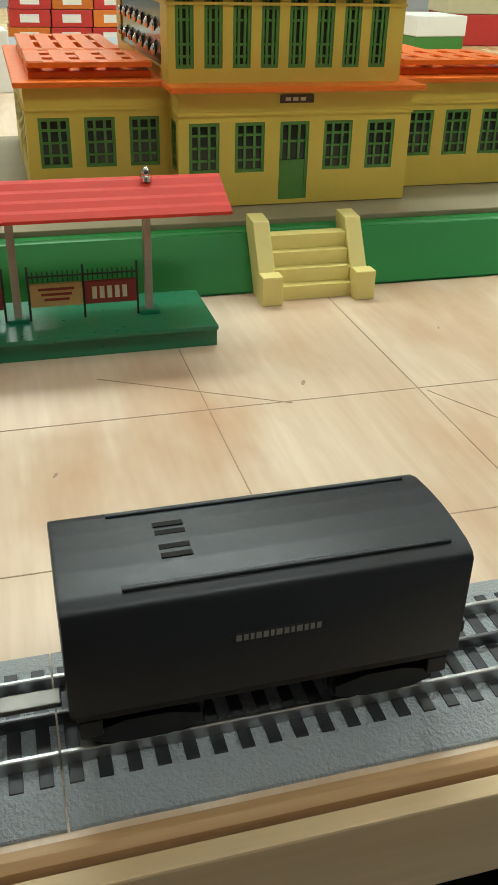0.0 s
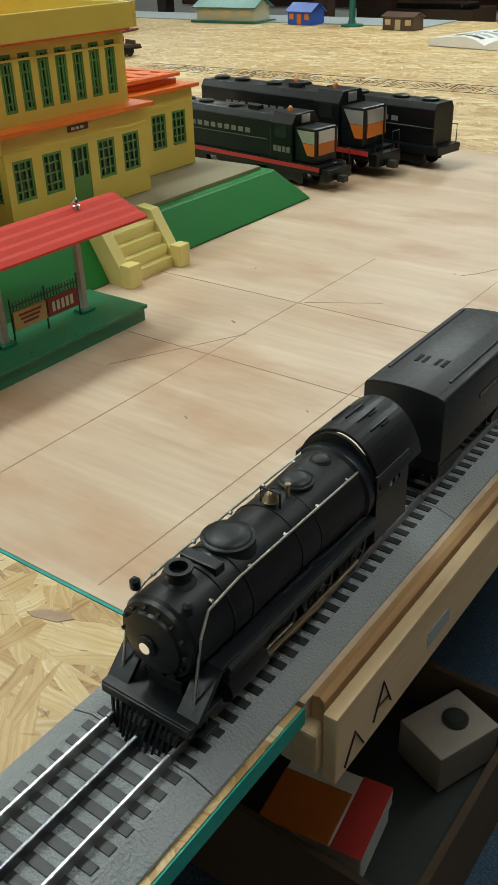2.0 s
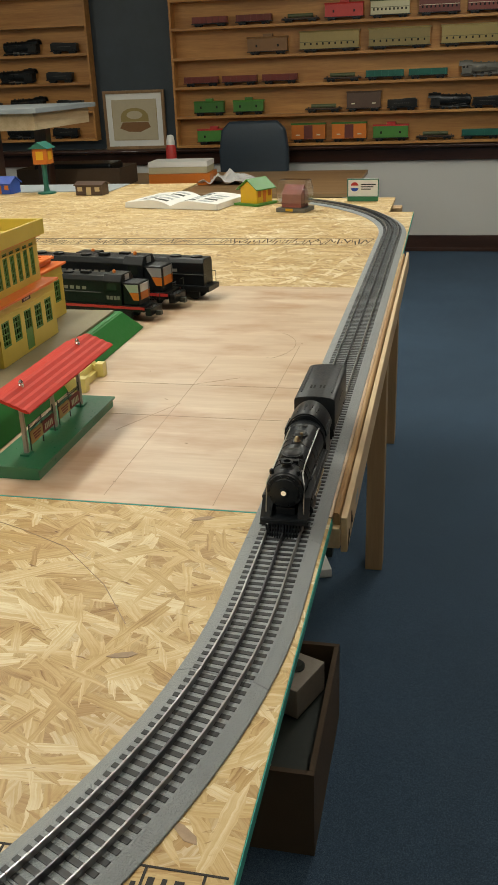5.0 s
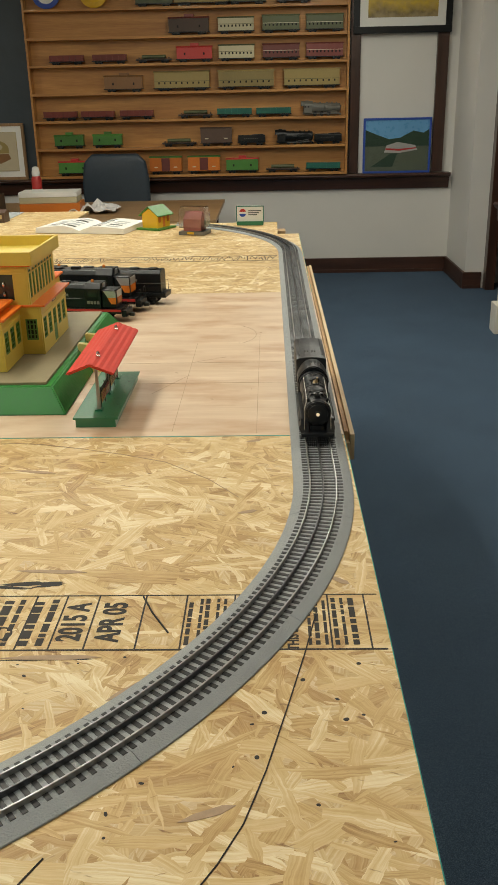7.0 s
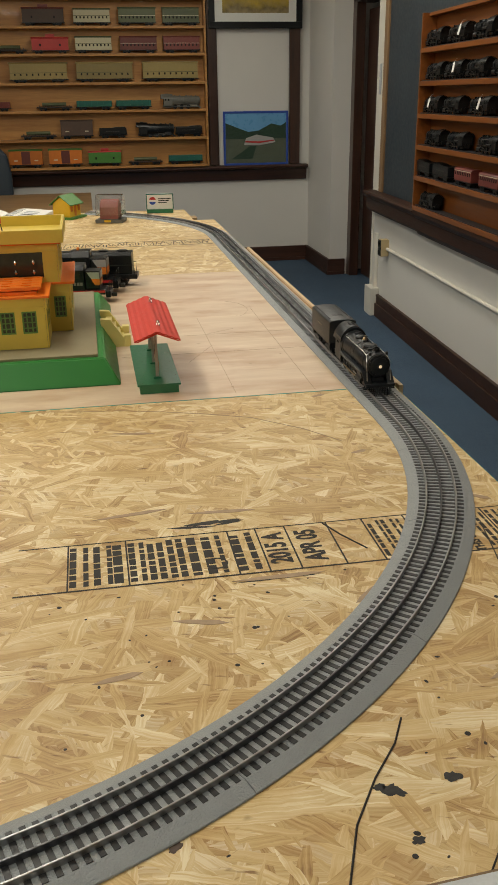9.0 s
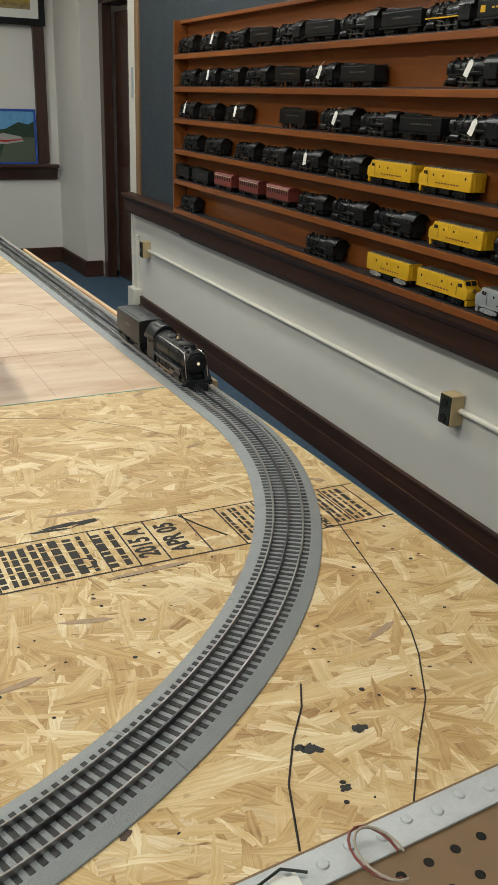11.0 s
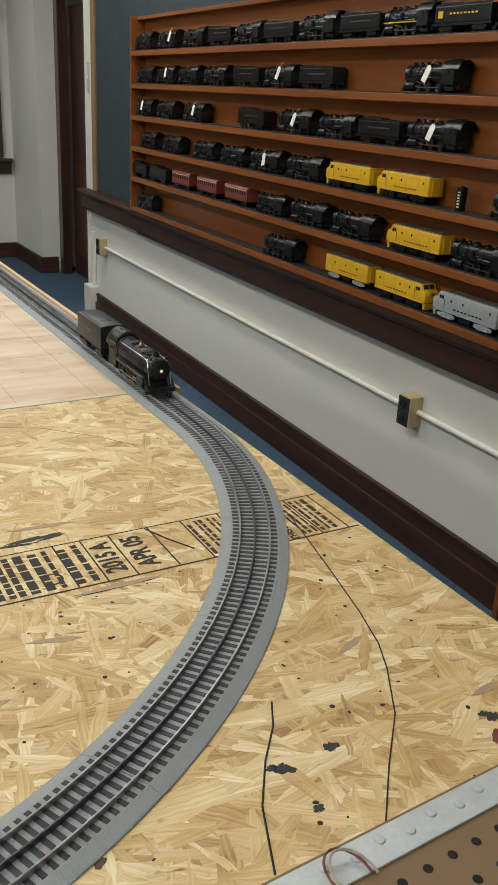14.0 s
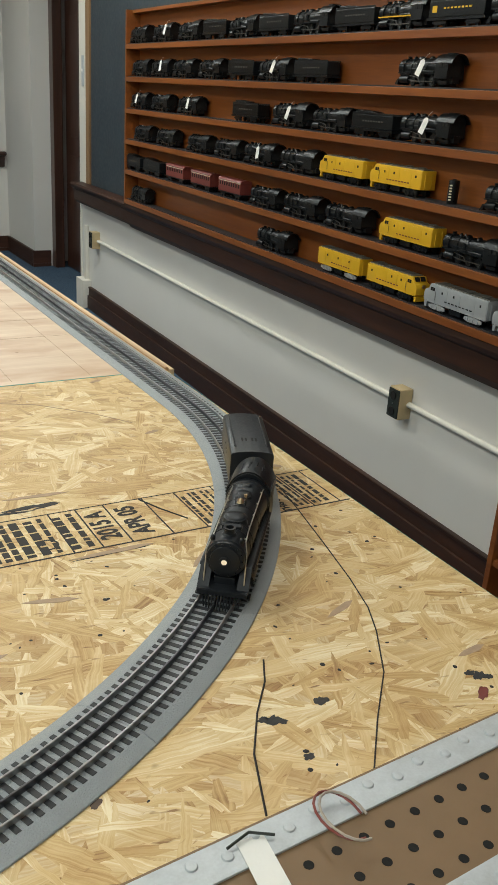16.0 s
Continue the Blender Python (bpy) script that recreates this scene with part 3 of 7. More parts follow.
def socket(y):
    s = thing("socket_box", "beige metal socket box with black double outlets", "socket", "sockets on the wall")
    s.location = (WX - 0.002, y, -0.572)
    part("box", box(-0.06, 0, -0.036, 0.036, -0.062, 0.062, 0.004), "tan", s)
    f = part("face", box(-0.066, -0.0602, -0.033, 0.033, -0.058, 0.058, 0.003), "iron", s)
    for z in (-0.032, 0.032):
        part("outlet", turned([(0.017, 0), (0.017, 0.003), (0.015, 0.004)], 16, at=(0, 0, 0), axis="x"), "hole", f).matrix_basis = pose(-0.0705, 0, z)
    part("screw", turned([(0.003, 0), (0.003, 0.002)], 8, axis="x"), "steel", f).matrix_basis = pose(-0.0685, 0, 0)
    return s


socket(1.0)
socket(4.86)
askew(known)

# north wall: chalkboard, window frame used as notice board, rail
nb = thing("chalkboard", "dark slate chalkboard behind the shelves", "chalkboard")
part("slate_panel", box(-5.9, 0.60, WY - 0.015, WY - 0.001, -0.10, 1.6), "slate", nb)
structure("chalk_rail_north", prism([(WY - 0.001, -0.105), (WY - 0.11, -0.105), (WY - 0.12, -0.12), (WY - 0.11, -0.135), (WY - 0.05, -0.15), (WY - 0.03, -0.245), (WY - 0.001, -0.25)], -5.9, 1.53, "x", 0.002), "dark_x", "dark moulded wooden rail under the chalkboard", "chalk rail")
nf = thing("notice_panel", "white notice panel in a dark wooden frame", "notice board")
part("white_sheet", box(0.69, 1.36, WY - 0.012, WY - 0.001, -0.10, 1.9), "wall", nf)
part("frame_side", box(0.602, 0.69, WY - 0.05, WY - 0.001, -0.10, 1.95, 0.004), "dark_z", nf)
part("frame_side", box(1.36, 1.46, WY - 0.05, WY - 0.001, -0.10, 1.95, 0.004), "dark_z", nf)


def framed(name, label, x0, x1, z0, z1, y, frame_mat, pic, mount, fw=0.02):
    p = thing(name, label, "picture")
    part("backing", box(x0, x1, y - 0.012, y, z0, z1), frame_mat, p)
    for b in ((x0, x1, z0, z0 + fw), (x0, x1, z1 - fw, z1), (x0, x0 + fw, z0 + fw, z1 - fw), (x1 - fw, x1, z0 + fw, z1 - fw)):
        part("frame_bar", box(b[0], b[1], y - 0.026, y - 0.0121, b[2], b[3], 0.003), frame_mat, p)
    i = fw + mount
    if mount:
        part("mount", box(x0 + fw, x1 - fw, y - 0.0145, y - 0.0122, z0 + fw, z1 - fw), "white", p)
    part("print", box(x0 + i, x1 - i, y - 0.018, y - 0.0146, z0 + i, z1 - i), pic, p)
    return p


photo = framed("framed_photo", "blue mountain photo with a train, standing on the rail", 0.73, 1.34, -0.104, 0.37, WY - 0.06, "blue", "pic_blue", 0.0, 0.018)
framed("framed_print", "black-framed print of a yellow railway engine", 0.62, 1.47, 1.06, 1.60, WY - 0.052, "engine2", "pic_gold", 0.07, 0.055)
old_print = framed("framed_print", "old framed print of an engine on cream paper", -2.93, -2.36, -0.104, 0.39, WY - 0.03, "oakrail", "pic_old", 0.05, 0.025)

py = WY - 0.0786
part("photo_sky", box(0.75, 1.32, py - 0.0004, py, 0.13, 0.350), "photosky", photo)
part("photo_hill", prism([(0.75, 0.13), (0.75, 0.27), (0.85, 0.23), (0.96, 0.19), (1.06, 0.20), (1.18, 0.26), (1.27, 0.24), (1.32, 0.27), (1.32, 0.13)], py - 0.0009, py - 0.0005, "y"), "photohill", photo)
part("photo_ground", prism([(0.75, -0.084), (0.75, 0.129), (1.32, 0.129), (1.32, -0.084)], py - 0.0009, py - 0.0005, "y"), "photoground", photo)
part("photo_train", prism([(0.92, 0.075), (0.94, 0.135), (1.04, 0.165), (1.20, 0.135), (1.22, 0.095), (1.06, 0.070)], py - 0.0014, py - 0.0010, "y"), "silver", photo, "printed pale train")
part("photo_train", prism([(0.93, 0.098), (0.935, 0.112), (1.06, 0.105), (1.21, 0.117), (1.21, 0.108), (1.06, 0.088)], py - 0.0019, py - 0.0015, "y"), "carred", photo)
part("photo_track", prism([(0.80, -0.05), (0.98, 0.066), (1.04, 0.066), (1.00, -0.05)], py - 0.0014, py - 0.0010, "y"), "photohill", photo)
oy = WY - 0.0486
part("sheet", box(-2.85, -2.44, oy - 0.0004, oy, -0.02, 0.31), "signpaper", old_print, "cream paper sheet")
part("drawn_engine", prism([(-2.645 + 0.13 * math.cos(radians(q)), 0.17 + 0.075 * math.sin(radians(q))) for q in range(0, 181, 20)] + [(-2.775, 0.13), (-2.515, 0.13)], oy - 0.0009, oy - 0.0005, "y"), "khaki", old_print, "drawn yellow engine")
part("drawn_engine", prism([(-2.645 + 0.075 * math.cos(radians(q)), 0.185 + 0.035 * math.sin(radians(q))) for q in range(0, 360, 30)], oy - 0.0014, oy - 0.0010, "y"), "signpaper", old_print)
part("drawn_ground", prism([(-2.79, 0.075), (-2.76, 0.125), (-2.52, 0.125), (-2.50, 0.08), (-2.60, 0.04), (-2.71, 0.045)], oy - 0.0009, oy - 0.0005, "y"), "tanbrown", old_print)

# fixtures for the unseen ceiling lamps, the one at y -2.2 added as fill
for lx, ly, lp in LAMPS:
    cl = thing("ceiling_light", "long white fluorescent ceiling light, unseen, placed for brightness", "ceiling light", "ceiling lights")
    part("housing", box(lx - 0.2, lx + 0.2, ly - 0.68, ly + 0.68, CEIL - 0.07, CEIL - 0.001, 0.006), "trimwhite", cl)
    part("diffuser", box(lx - 0.18, lx + 0.18, ly - 0.66, ly + 0.66, CEIL - 0.082, CEIL - 0.0701, 0.004), "tube", cl)

# ---- layout table ----
table = thing("layout_table", "large plywood and strand board train table on timber legs", "table")
part("near_sheet", box(-2.44, 0, -1.45, -0.0015, -0.012, 0), "osb", table, "strand board sheet with a teal edge")
part("middle_sheet", box(-2.44, 0.0, 0.0015, 1.2055, -0.012, 0.0005), "ply", table, "sanded plywood sheet")
part("far_sheet", box(-2.44, 0, 1.2085, 2.44, -0.012, 0), "osb", table, "strand board sheet")
part("edge_paint", box(0.0002, 0.0012, -1.45, 0.0, -0.0118, -0.0005), "teal", table, "teal paint on the sheet's edge")
part("edge_paint", box(-2.44, -0.093, -0.0010, 0.0010, -0.006, 0.0003), "teal", table, "teal paint on the sheet's edge")
part("edge_paint", box(0.0002, 0.0012, 1.2085, 2.44, -0.0118, -0.0005), "teal", table)
part("edge_strip", prism([(0.0014, -0.012), (0.0014, 0.0035), (0.006, 0.0045), (0.0088, 0.002), (0.0095, -0.012)], 0.006, 1.62, "y", 0.0004), "mould", table, "narrow stained moulding on the edge")
part("fascia", box(0.0108, 0.0190, 0.001, 1.66, -0.047, 0.0005, 0.0012), "pine", table, "pale pine fascia board with pencil marks")
part("side_rail", box(-0.165, -0.125, 0.02, 2.42, -0.105, -0.0125, 0.002), "pine", table)
part("side_rail", box(-0.40, -0.36, -1.27, -0.03, -0.105, -0.0125, 0.002), "pine", table)
part("corner_block", box(-0.012, 0.0105, -0.004, 0.014, -0.040, -0.0125, 0.002), "pine", table)
part("side_rail", box(-2.43, -2.385, -1.29, 2.42, -0.105, -0.0125, 0.002), "pine", table)
for jy in (-1.28, -0.02, 1.18, 2.38):
    part("joist", box(-2.383, -0.167 if jy > 0.5 else -0.42, jy, jy + 0.038, -0.105, -0.0125, 0.002), "pine", table)
leg = part("leg", box(-0.027, 0.027, -0.040, 0.040, FL, -0.0125, 0.003), "pine_z", table)
leg.matrix_basis = pose(-0.057, 1.60, 0)
for lx, ly in ((-0.080, 2.66), (-2.38, 1.58), (-2.38, 2.36), (-2.38, -1.2), (-1.2, 1.58), (-0.9, -1.2), (-2.38, -0.02)):
    again(leg, pose(lx, ly, 0))
fm = part("pencil_mark", wire([(0, -0.010, -0.03), (0, 0.0, -0.012), (0, 0.010, -0.03)], 0.0007, 4), "ink", table)
wire_b = wire([(0.0193, 0.040, -0.036), (0.0193, 0.050, -0.014), (0.0193, 0.060, -0.036)], 0.0007, 4)
wire([(0.0193, 0.044, -0.028), (0.0193, 0.057, -0.030)], 0.0007, 4, wire_b)
fm.matrix_basis = pose(0.0193, 0.020, -0.012)
part("pencil_mark", wire_b, "ink", table)
part("ink_stamp", box(0.0190, 0.0194, 0.105, 0.135, -0.034, -0.022), "greyboard", table)
part("extension_board", box(-2.9, -0.09, 2.4415, 2.84, -0.012, -0.0005), "osb", table, "strand board shelf behind the table")
part("back_board", box(-3.2, -1.1, 2.8415, 3.42, -0.012, -0.0005), "osb", table)
part("grey_road", box(-3.2, -1.45, 3.12, 3.40, -0.0003, 0.004, 0.001), "greyboard", table, "grey-painted board strip")
part("extension_rail", box(-2.9, -0.14, 2.80, 2.838, -0.10, -0.0125), "pine", table)
again(leg, pose(-1.4, 2.76, 0))
again(leg, pose(-2.8, 3.3, 0))

smear_rng = random.Random(12)
for mx, my, ln, wd, an in ((-0.418, -0.494, 0.085, 0.010, 4), (-0.445, -0.502, 0.06, 0.007, -6), (-0.395, -0.498, 0.04, 0.006, 12), (-0.36, -0.648, 0.10, 0.003, 1)):
    b = turned([(0.5, 0.0001), (0.46, 0.0004)], 23)
    for v in b.verts:
        v.co.xy *= smear_rng.uniform(0.6, 1.15)
    part("smear", b, "soot", table).matrix_basis = pose(mx, my, 0, 0, 0, an) @ Matrix.Diagonal((ln, wd, 1, 1))

# pencil lines on the plywood
for a, b in (((-0.29, 0.02), (-0.30, 0.62)), ((-0.151, 0.01), (-0.146, 0.70))):
    part("pencil_line", box(min(a[0], b[0]) - 0.0003, min(a[0], b[0]) + 0.0004, a[1], b[1], 0.0005, 0.0008), "pencil", table).matrix_basis = pose(0, 0, 0)
part("pencil_line", box(-0.50, -0.10, 0.3042, 0.3049, 0.0005, 0.0008), "pencil", table)
part("pencil_line", box(-0.50, -0.10, 0.4547, 0.4554, 0.0005, 0.0008), "pencil", table)
for x0, y0, ln, an in ((-0.33, 0.30, 0.14, 62), (-0.26, 0.48, 0.08, 30)):
    part("pencil_line", box(-ln / 2, ln / 2, -0.0003, 0.0003, 0.0005, 0.0008), "pencil", table).matrix_basis = pose(x0, y0, 0, 0, 0, an)
arc = [(-0.235 + 0.075 * math.cos(a), 0.70 + 0.10 * math.sin(a), 0.0006) for a in (x * 0.16 for x in range(-6, 8))]
part("pencil_line", wire(arc, 0.0004, 4), "pencil", table)
for mx, my, mr in ((-0.326, 0.379, 0.004), (-0.149, 0.718, 0.003), (-0.164, 0.261, 0.002), (-0.24, 0.20, 0.003), (-0.40, 0.52, 0.002), (-0.20, 0.62, 0.002), (-0.30, 0.06, 0.003)):
    part("knot", turned([(mr * 0.5, 0.0003), (mr * 0.4, 0.0006)], 9), "pencil", table).matrix_basis = pose(mx, my, 0.0002, 0, 0, 65) @ Matrix.Diagonal((0.7, 2.2, 1, 1))
# dark pegs, knots and stains of the near sheet
rng = random.Random(4)
spot = None
for k in range(70):
    mx, my = rng.uniform(-0.62, -0.02), rng.uniform(-1.07, -0.64)
    if abs(math.hypot(mx + 0.913, my + 0.19) - 0.865) < 0.06:
        continue
    mr = rng.uniform(0.0012, 0.0032)
    if spot is None:
        spot = part("knot", turned([(0.002, 0.0001), (0.0014, 0.0004)], 8), "ink", table)
        o = spot
    else:
        o = again(spot)
    o.matrix_basis = pose(mx, my, 0.0, 0, 0, rng.uniform(0, 180)) @ Matrix.Diagonal((mr / 0.002, mr / 0.002 * rng.uniform(0.5, 1), 1, 1))
for mx, my, mr in ((-0.287, -0.981, 0.0075), (-0.341, -0.985, 0.0085), (-0.349, -0.981, 0.005), (-0.334, -0.991, 0.0045), (-0.337, -1.038, 0.0055), (-0.122, -1.015, 0.0085), (-0.128, -1.008, 0.006), (-0.114, -1.020, 0.005)):
    b = bmesh.new()
    turned([(mr, 0.0001), (mr * 0.93, 0.0004)], 19, b)
    for v in b.verts:
        v.co.xy *= rng.uniform(0.55, 1.2)
        v.co.y *= 0.75
    part("burn_mark", b, "soot", table).matrix_basis = pose(mx, my, 0.0)
for mx, my, ln, an in ((-0.52, -0.45, 0.10, 8), (-0.40, -0.465, 0.09, -4), (-0.06, -0.47, 0.035, 60), (-0.045, -0.49, 0.03, -40), (-0.36, -0.645, 0.11, 0), (-0.27, -0.70, 0.05, 40), (-0.46, -0.72, 0.06, -15), (-0.55, -0.80, 0.05, 10), (-0.18, -0.86, 0.05, 20), (-0.10, -0.98, 0.04, 5), (-0.155, -0.025, 0.03, 20), (-0.16, -0.30, 0.03, 15), (-0.5, -0.15, 0.07, -12)):
    b = prism([(-ln / 2, 0), (-ln * 0.2, 0.004), (ln * 0.3, 0.005), (ln / 2, 0.001), (ln * 0.2, -0.004), (-ln * 0.3, -0.003)], 0.0001, 0.0005, "z")
    part("dark_strand", b, "pencil", table).matrix_basis = pose(mx, my, 0.0, 0, 0, an)
for mx, my, r0, mt in ((-0.138, -1.037, 0.009, "maroon"), (-0.516, -1.011, 0.006, "brown")):
    b = turned([(r0, 0.0001), (r0 * 0.9, 0.0004 if mt != "tan" else 0.0007)], 15)
    for v in b.verts:
        v.co.xy *= rng.uniform(0.7, 1.15)
    part("stain", b, mt, table).matrix_basis = pose(mx, my, 0.0, 0, 0, 40) @ Matrix.Diagonal((1.2, 0.6, 1, 1))
part("crayon_line", wire([(-0.076, -0.56, 0.0003), (-0.091, -0.634, 0.0003), (-0.111, -0.722, 0.0003), (-0.132, -0.81, 0.0003), (-0.150, -0.87, 0.0003), (-0.169, -0.91, 0.0003), (-0.206, -0.971, 0.0003), (-0.254, -1.024, 0.0003), (-0.298, -1.077, 0.0003)], 0.0008, 5), "ink", table)
part("crayon_line", wire([(-0.304, -0.905, 0.0003), (-0.320, -0.935, 0.0003), (-0.349, -0.971, 0.0003), (-0.378, -1.016, 0.0003), (-0.403, -1.079, 0.0003)], 0.0010, 5), "ink", table)
part("crayon_line", wire([(-0.70, 0.0, 0.0003), (-0.592, -0.022, 0.0003), (-0.517, -0.032, 0.0003), (-0.441, -0.055, 0.0003), (-0.368, -0.082, 0.0003), (-0.296, -0.115, 0.0003), (-0.221, -0.186, 0.0003), (-0.174, -0.251, 0.0003)], 0.0006, 4), "pencil", table)


def stamped_band(y0, y1, x0, x1, readable):
    """The printed band of the strand board, with ruled boxes and words."""
    band = part("printed_band", box(x0, x1, y0 - 0.0014, y0 + 0.0012, 0.0001, 0.0004), "ink", table, "black factory print on the board")
    part("rule", box(x0, x1, y1 - 0.0008, y1 + 0.001, 0.0001, 0.0004), "ink", band)
    h, r = y1 - y0, random.Random(int(-y0 * 100))
    edges = [-0.60, -0.53, -0.402, -0.366, -0.328, -0.273, -0.225, -0.169, -0.121, -0.062, -0.02]
    if not readable:
        edges = [x0 + 0.05 * k for k in range(1, int((x1 - x0) / 0.05))]
    rule = None
    for e in edges:
        if rule is None:
            rule = part("rule", box(-0.001, 0.001, y0 + 0.001, y1 - 0.001, 0.0001, 0.0004), "ink", band)
        (rule if e == edges[0] else again(rule)).matrix_basis = pose(e, 0, 0)
    words = {(-0.366, -0.328): "2015 A", (-0.328, -0.273): "APR 05", (-0.121, -0.062): "THIS SIDE DOWN"} if readable else {}
    bar = part("print_bar", box(-0.5, 0.5, -0.5, 0.5, 0.0001, 0.0003), "ink", band)
    used = False
    for a, b in zip(edges, edges[1:]):
        w = words.get((a, b))
        if readable and a == -0.273:
            continue
        if w in ("2015 A", "APR 05"):
            lettering("stamp_word", w, 0.036, "ink", band, pose((a + b) / 2 - (0.004 if w[0] == "A" else 0), y0 + h / 2, 0.0003, 0, 0, 90), 0.72)
            continue
        if w:
            lettering("stamp_word", w, 0.0165, "ink", band, pose(a + 0.018, y0 + h / 2, 0.0003, 0, 0, 90), 0.85)
            a += 0.03
        x = a + 0.006
        while x < b - 0.005:
            th = r.choice((0.0036, 0.005, 0.0068) if a > -0.40 else (0.006, 0.008, 0.011))
            y = y0 + 0.008
            while y < y1 - 0.012:
                ln = r.uniform(0.006, 0.022)
                ln = min(ln, y1 - 0.008 - y)
                o = again(bar) if used else bar
                used = True
                o.matrix_basis = pose(x, y + ln / 2, 0) @ Matrix.Diagonal((th, ln, 1, 1))
                y += ln + r.uniform(0.002, 0.004)
            x += th + r.choice((0.0036, 0.0045, 0.007))
    return band


stamped_band(-0.631, -0.522, -0.66, -0.004, True)
ring_b = turned([(0.013, 0.0002), (0.013, 0.0005), (0.0105, 0.0005), (0.0105, 0.0002)], 24)
bmesh.ops.delete(ring_b, geom=[q for q in ring_b.faces if len(q.verts) > 4], context="FACES")
ring = part("stamp_ring", ring_b, "ink", table)
ring.matrix_basis = pose(-0.425, -0.60, 0)
bpy.data.objects["printed_band"].location.z = 0.0
part("crayon_line", wire([(-0.277, -0.525, 0.0005), (-0.262, -0.56, 0.0005), (-0.240, -0.60, 0.0005)], 0.0012, 5), "ink", table)
farband = part("printed_band", box(-1.75, -0.10, 1.77, 1.775, 0.0001, 0.0004), "ink", table, "black factory print on the board")
part("rule", box(-1.75, -0.10, 1.875, 1.88, 0.0001, 0.0004), "ink", farband)
fb = part("print_bar", box(-0.5, 0.5, -0.5, 0.5, 0.0001, 0.0003), "ink", farband)
for k in range(150):
    o = again(fb) if k else fb
    o.matrix_basis = pose(-0.11 - 0.0109 * k, 1.825 + rng.uniform(-0.02, 0.02), 0, 0, 0, rng.uniform(-14, 14)) @ Matrix.Diagonal((rng.choice((0.002, 0.003, 0.004)), rng.uniform(0.03, 0.085), 1, 1))

# ---- track ----
TX, RAD, BEND, FRAD, FBEND = -0.048, 0.865, -0.19, 1.0, 1.93
RAILTOP = 0.0125


def on_track(s):
    """Point and heading in degrees, s metres along the line that leads to the near bend; s = 0 at y = 0."""
    if s > -BEND:
        a = (s + BEND) / RAD
        return Vector((TX - RAD + RAD * math.cos(a), BEND - RAD * math.sin(a), 0)), -90 - math.degrees(a)
    if -s > FBEND:
        a = (-s - FBEND) / FRAD
        return Vector((TX - FRAD + FRAD * math.cos(a), FBEND + FRAD * math.sin(a), 0)), -90 + math.degrees(a)
    return Vector((TX, -s, 0)), -90.0


def swept(outline, s0, s1, bm=None):
    """An outline (offset to the outside, height) drawn along the track from s0 to s1."""
    out = bm or bmesh.new()
    n = max(1, int((s1 - s0) / 0.025)) if s1 > -BEND or s0 < -FBEND else 1
    rings = []
    for k in range(n + 1):
        p, h = on_track(s0 + (s1 - s0) * k / n)
        side = Vector((-math.sin(radians(h)), math.cos(radians(h)), 0))
        rings.append([out.verts.new(p + side * u + Vector((0, 0, z))) for u, z in outline])
    m = len(outline)
    for a, b in zip(rings, rings[1:]):
        for k in range(m):
            out.faces.new((a[k], a[(k + 1) % m], b[(k + 1) % m], b[k]))
    out.faces.new(rings[0][::-1]), out.faces.new(rings[-1])
    return out


SEC = 0.254
tie_mesh = None
starts = [-2.98 + SEC * k for k in range(17)]
for s0 in starts:
    s1 = s0 + SEC - 0.0008
    sec = thing("track_section", "grey plastic roadbed track section with three rails", "track", "track sections")
    part("roadbed", swept([(-0.0445, 0.0006), (-0.0440, 0.002), (-0.031, 0.0065), (0.031, 0.0065), (0.0440, 0.002), (0.0445, 0.0006)], s0, s1), "bed", sec)
    for u, mt in ((-0.0195, "rail"), (0.0, "railmid"), (0.0195, "rail")):
        part("rail", swept([(u - 0.0012, 0.0066), (u - 0.0011, RAILTOP - 0.0005), (u - 0.0006, RAILTOP), (u + 0.0006, RAILTOP), (u + 0.0011, RAILTOP - 0.0005), (u + 0.0012, 0.0066)], s0, s1), mt, sec)
    for k in range(24):
        p, h = on_track(s0 + (k + 0.5) * SEC / 24)
        if tie_mesh is None:
            tie_mesh = part("tie", box(-0.0026, 0.0026, -0.0295, 0.0295, 0.006, 0.0072, 0.0003), "tie", sec)
            o = tie_mesh
        else:
            o = again(tie_mesh, parent=sec)
        o.matrix_basis = pose(p.x, p.y, 0, 0, 0, h)


# ---- the running train; x runs forwards, z = 0 is the rail top ----
def spoked_wheel(r, w, parent, mt="engine", spokes=10):
    b = turned([(r * 0.80, -w / 2), (r, -w / 2), (r, w / 2), (r * 0.80, w / 2)], 24, axis="y")
    bmesh.ops.delete(b, geom=[f for f in b.faces if len(f.verts) > 4], context="FACES")
    turned([(r * 0.80, -w * 0.35), (r * 0.80, w * 0.35)], 24, b, axis="y")
    for k in range(spokes):
        a = 2 * math.pi * k / spokes
        rod((r * 0.12 * math.cos(a), w * 0.3, r * 0.12 * math.sin(a)), (r * 0.86 * math.cos(a), w * 0.45, r * 0.86 * math.sin(a)), r * 0.05, n=5, bm=b)
    turned([(r * 0.22, -w * 0.6), (r * 0.22, w * 0.75), (r * 0.12, w * 0.9)], 12, b, axis="y")
    return part("wheel", b, mt, parent, smooth=40)


def plain_wheel(r, w, parent, mt="engine"):
    return part("wheel", turned([(r * 1.12, -w / 2), (r * 1.12, -w * 0.25), (r, -w * 0.2), (r, w / 2), (r * 0.6, w * 0.5), (r * 0.5, w * 0.3), (r * 0.15, w * 0.6)], 20, axis="y"), mt, parent, smooth=40)


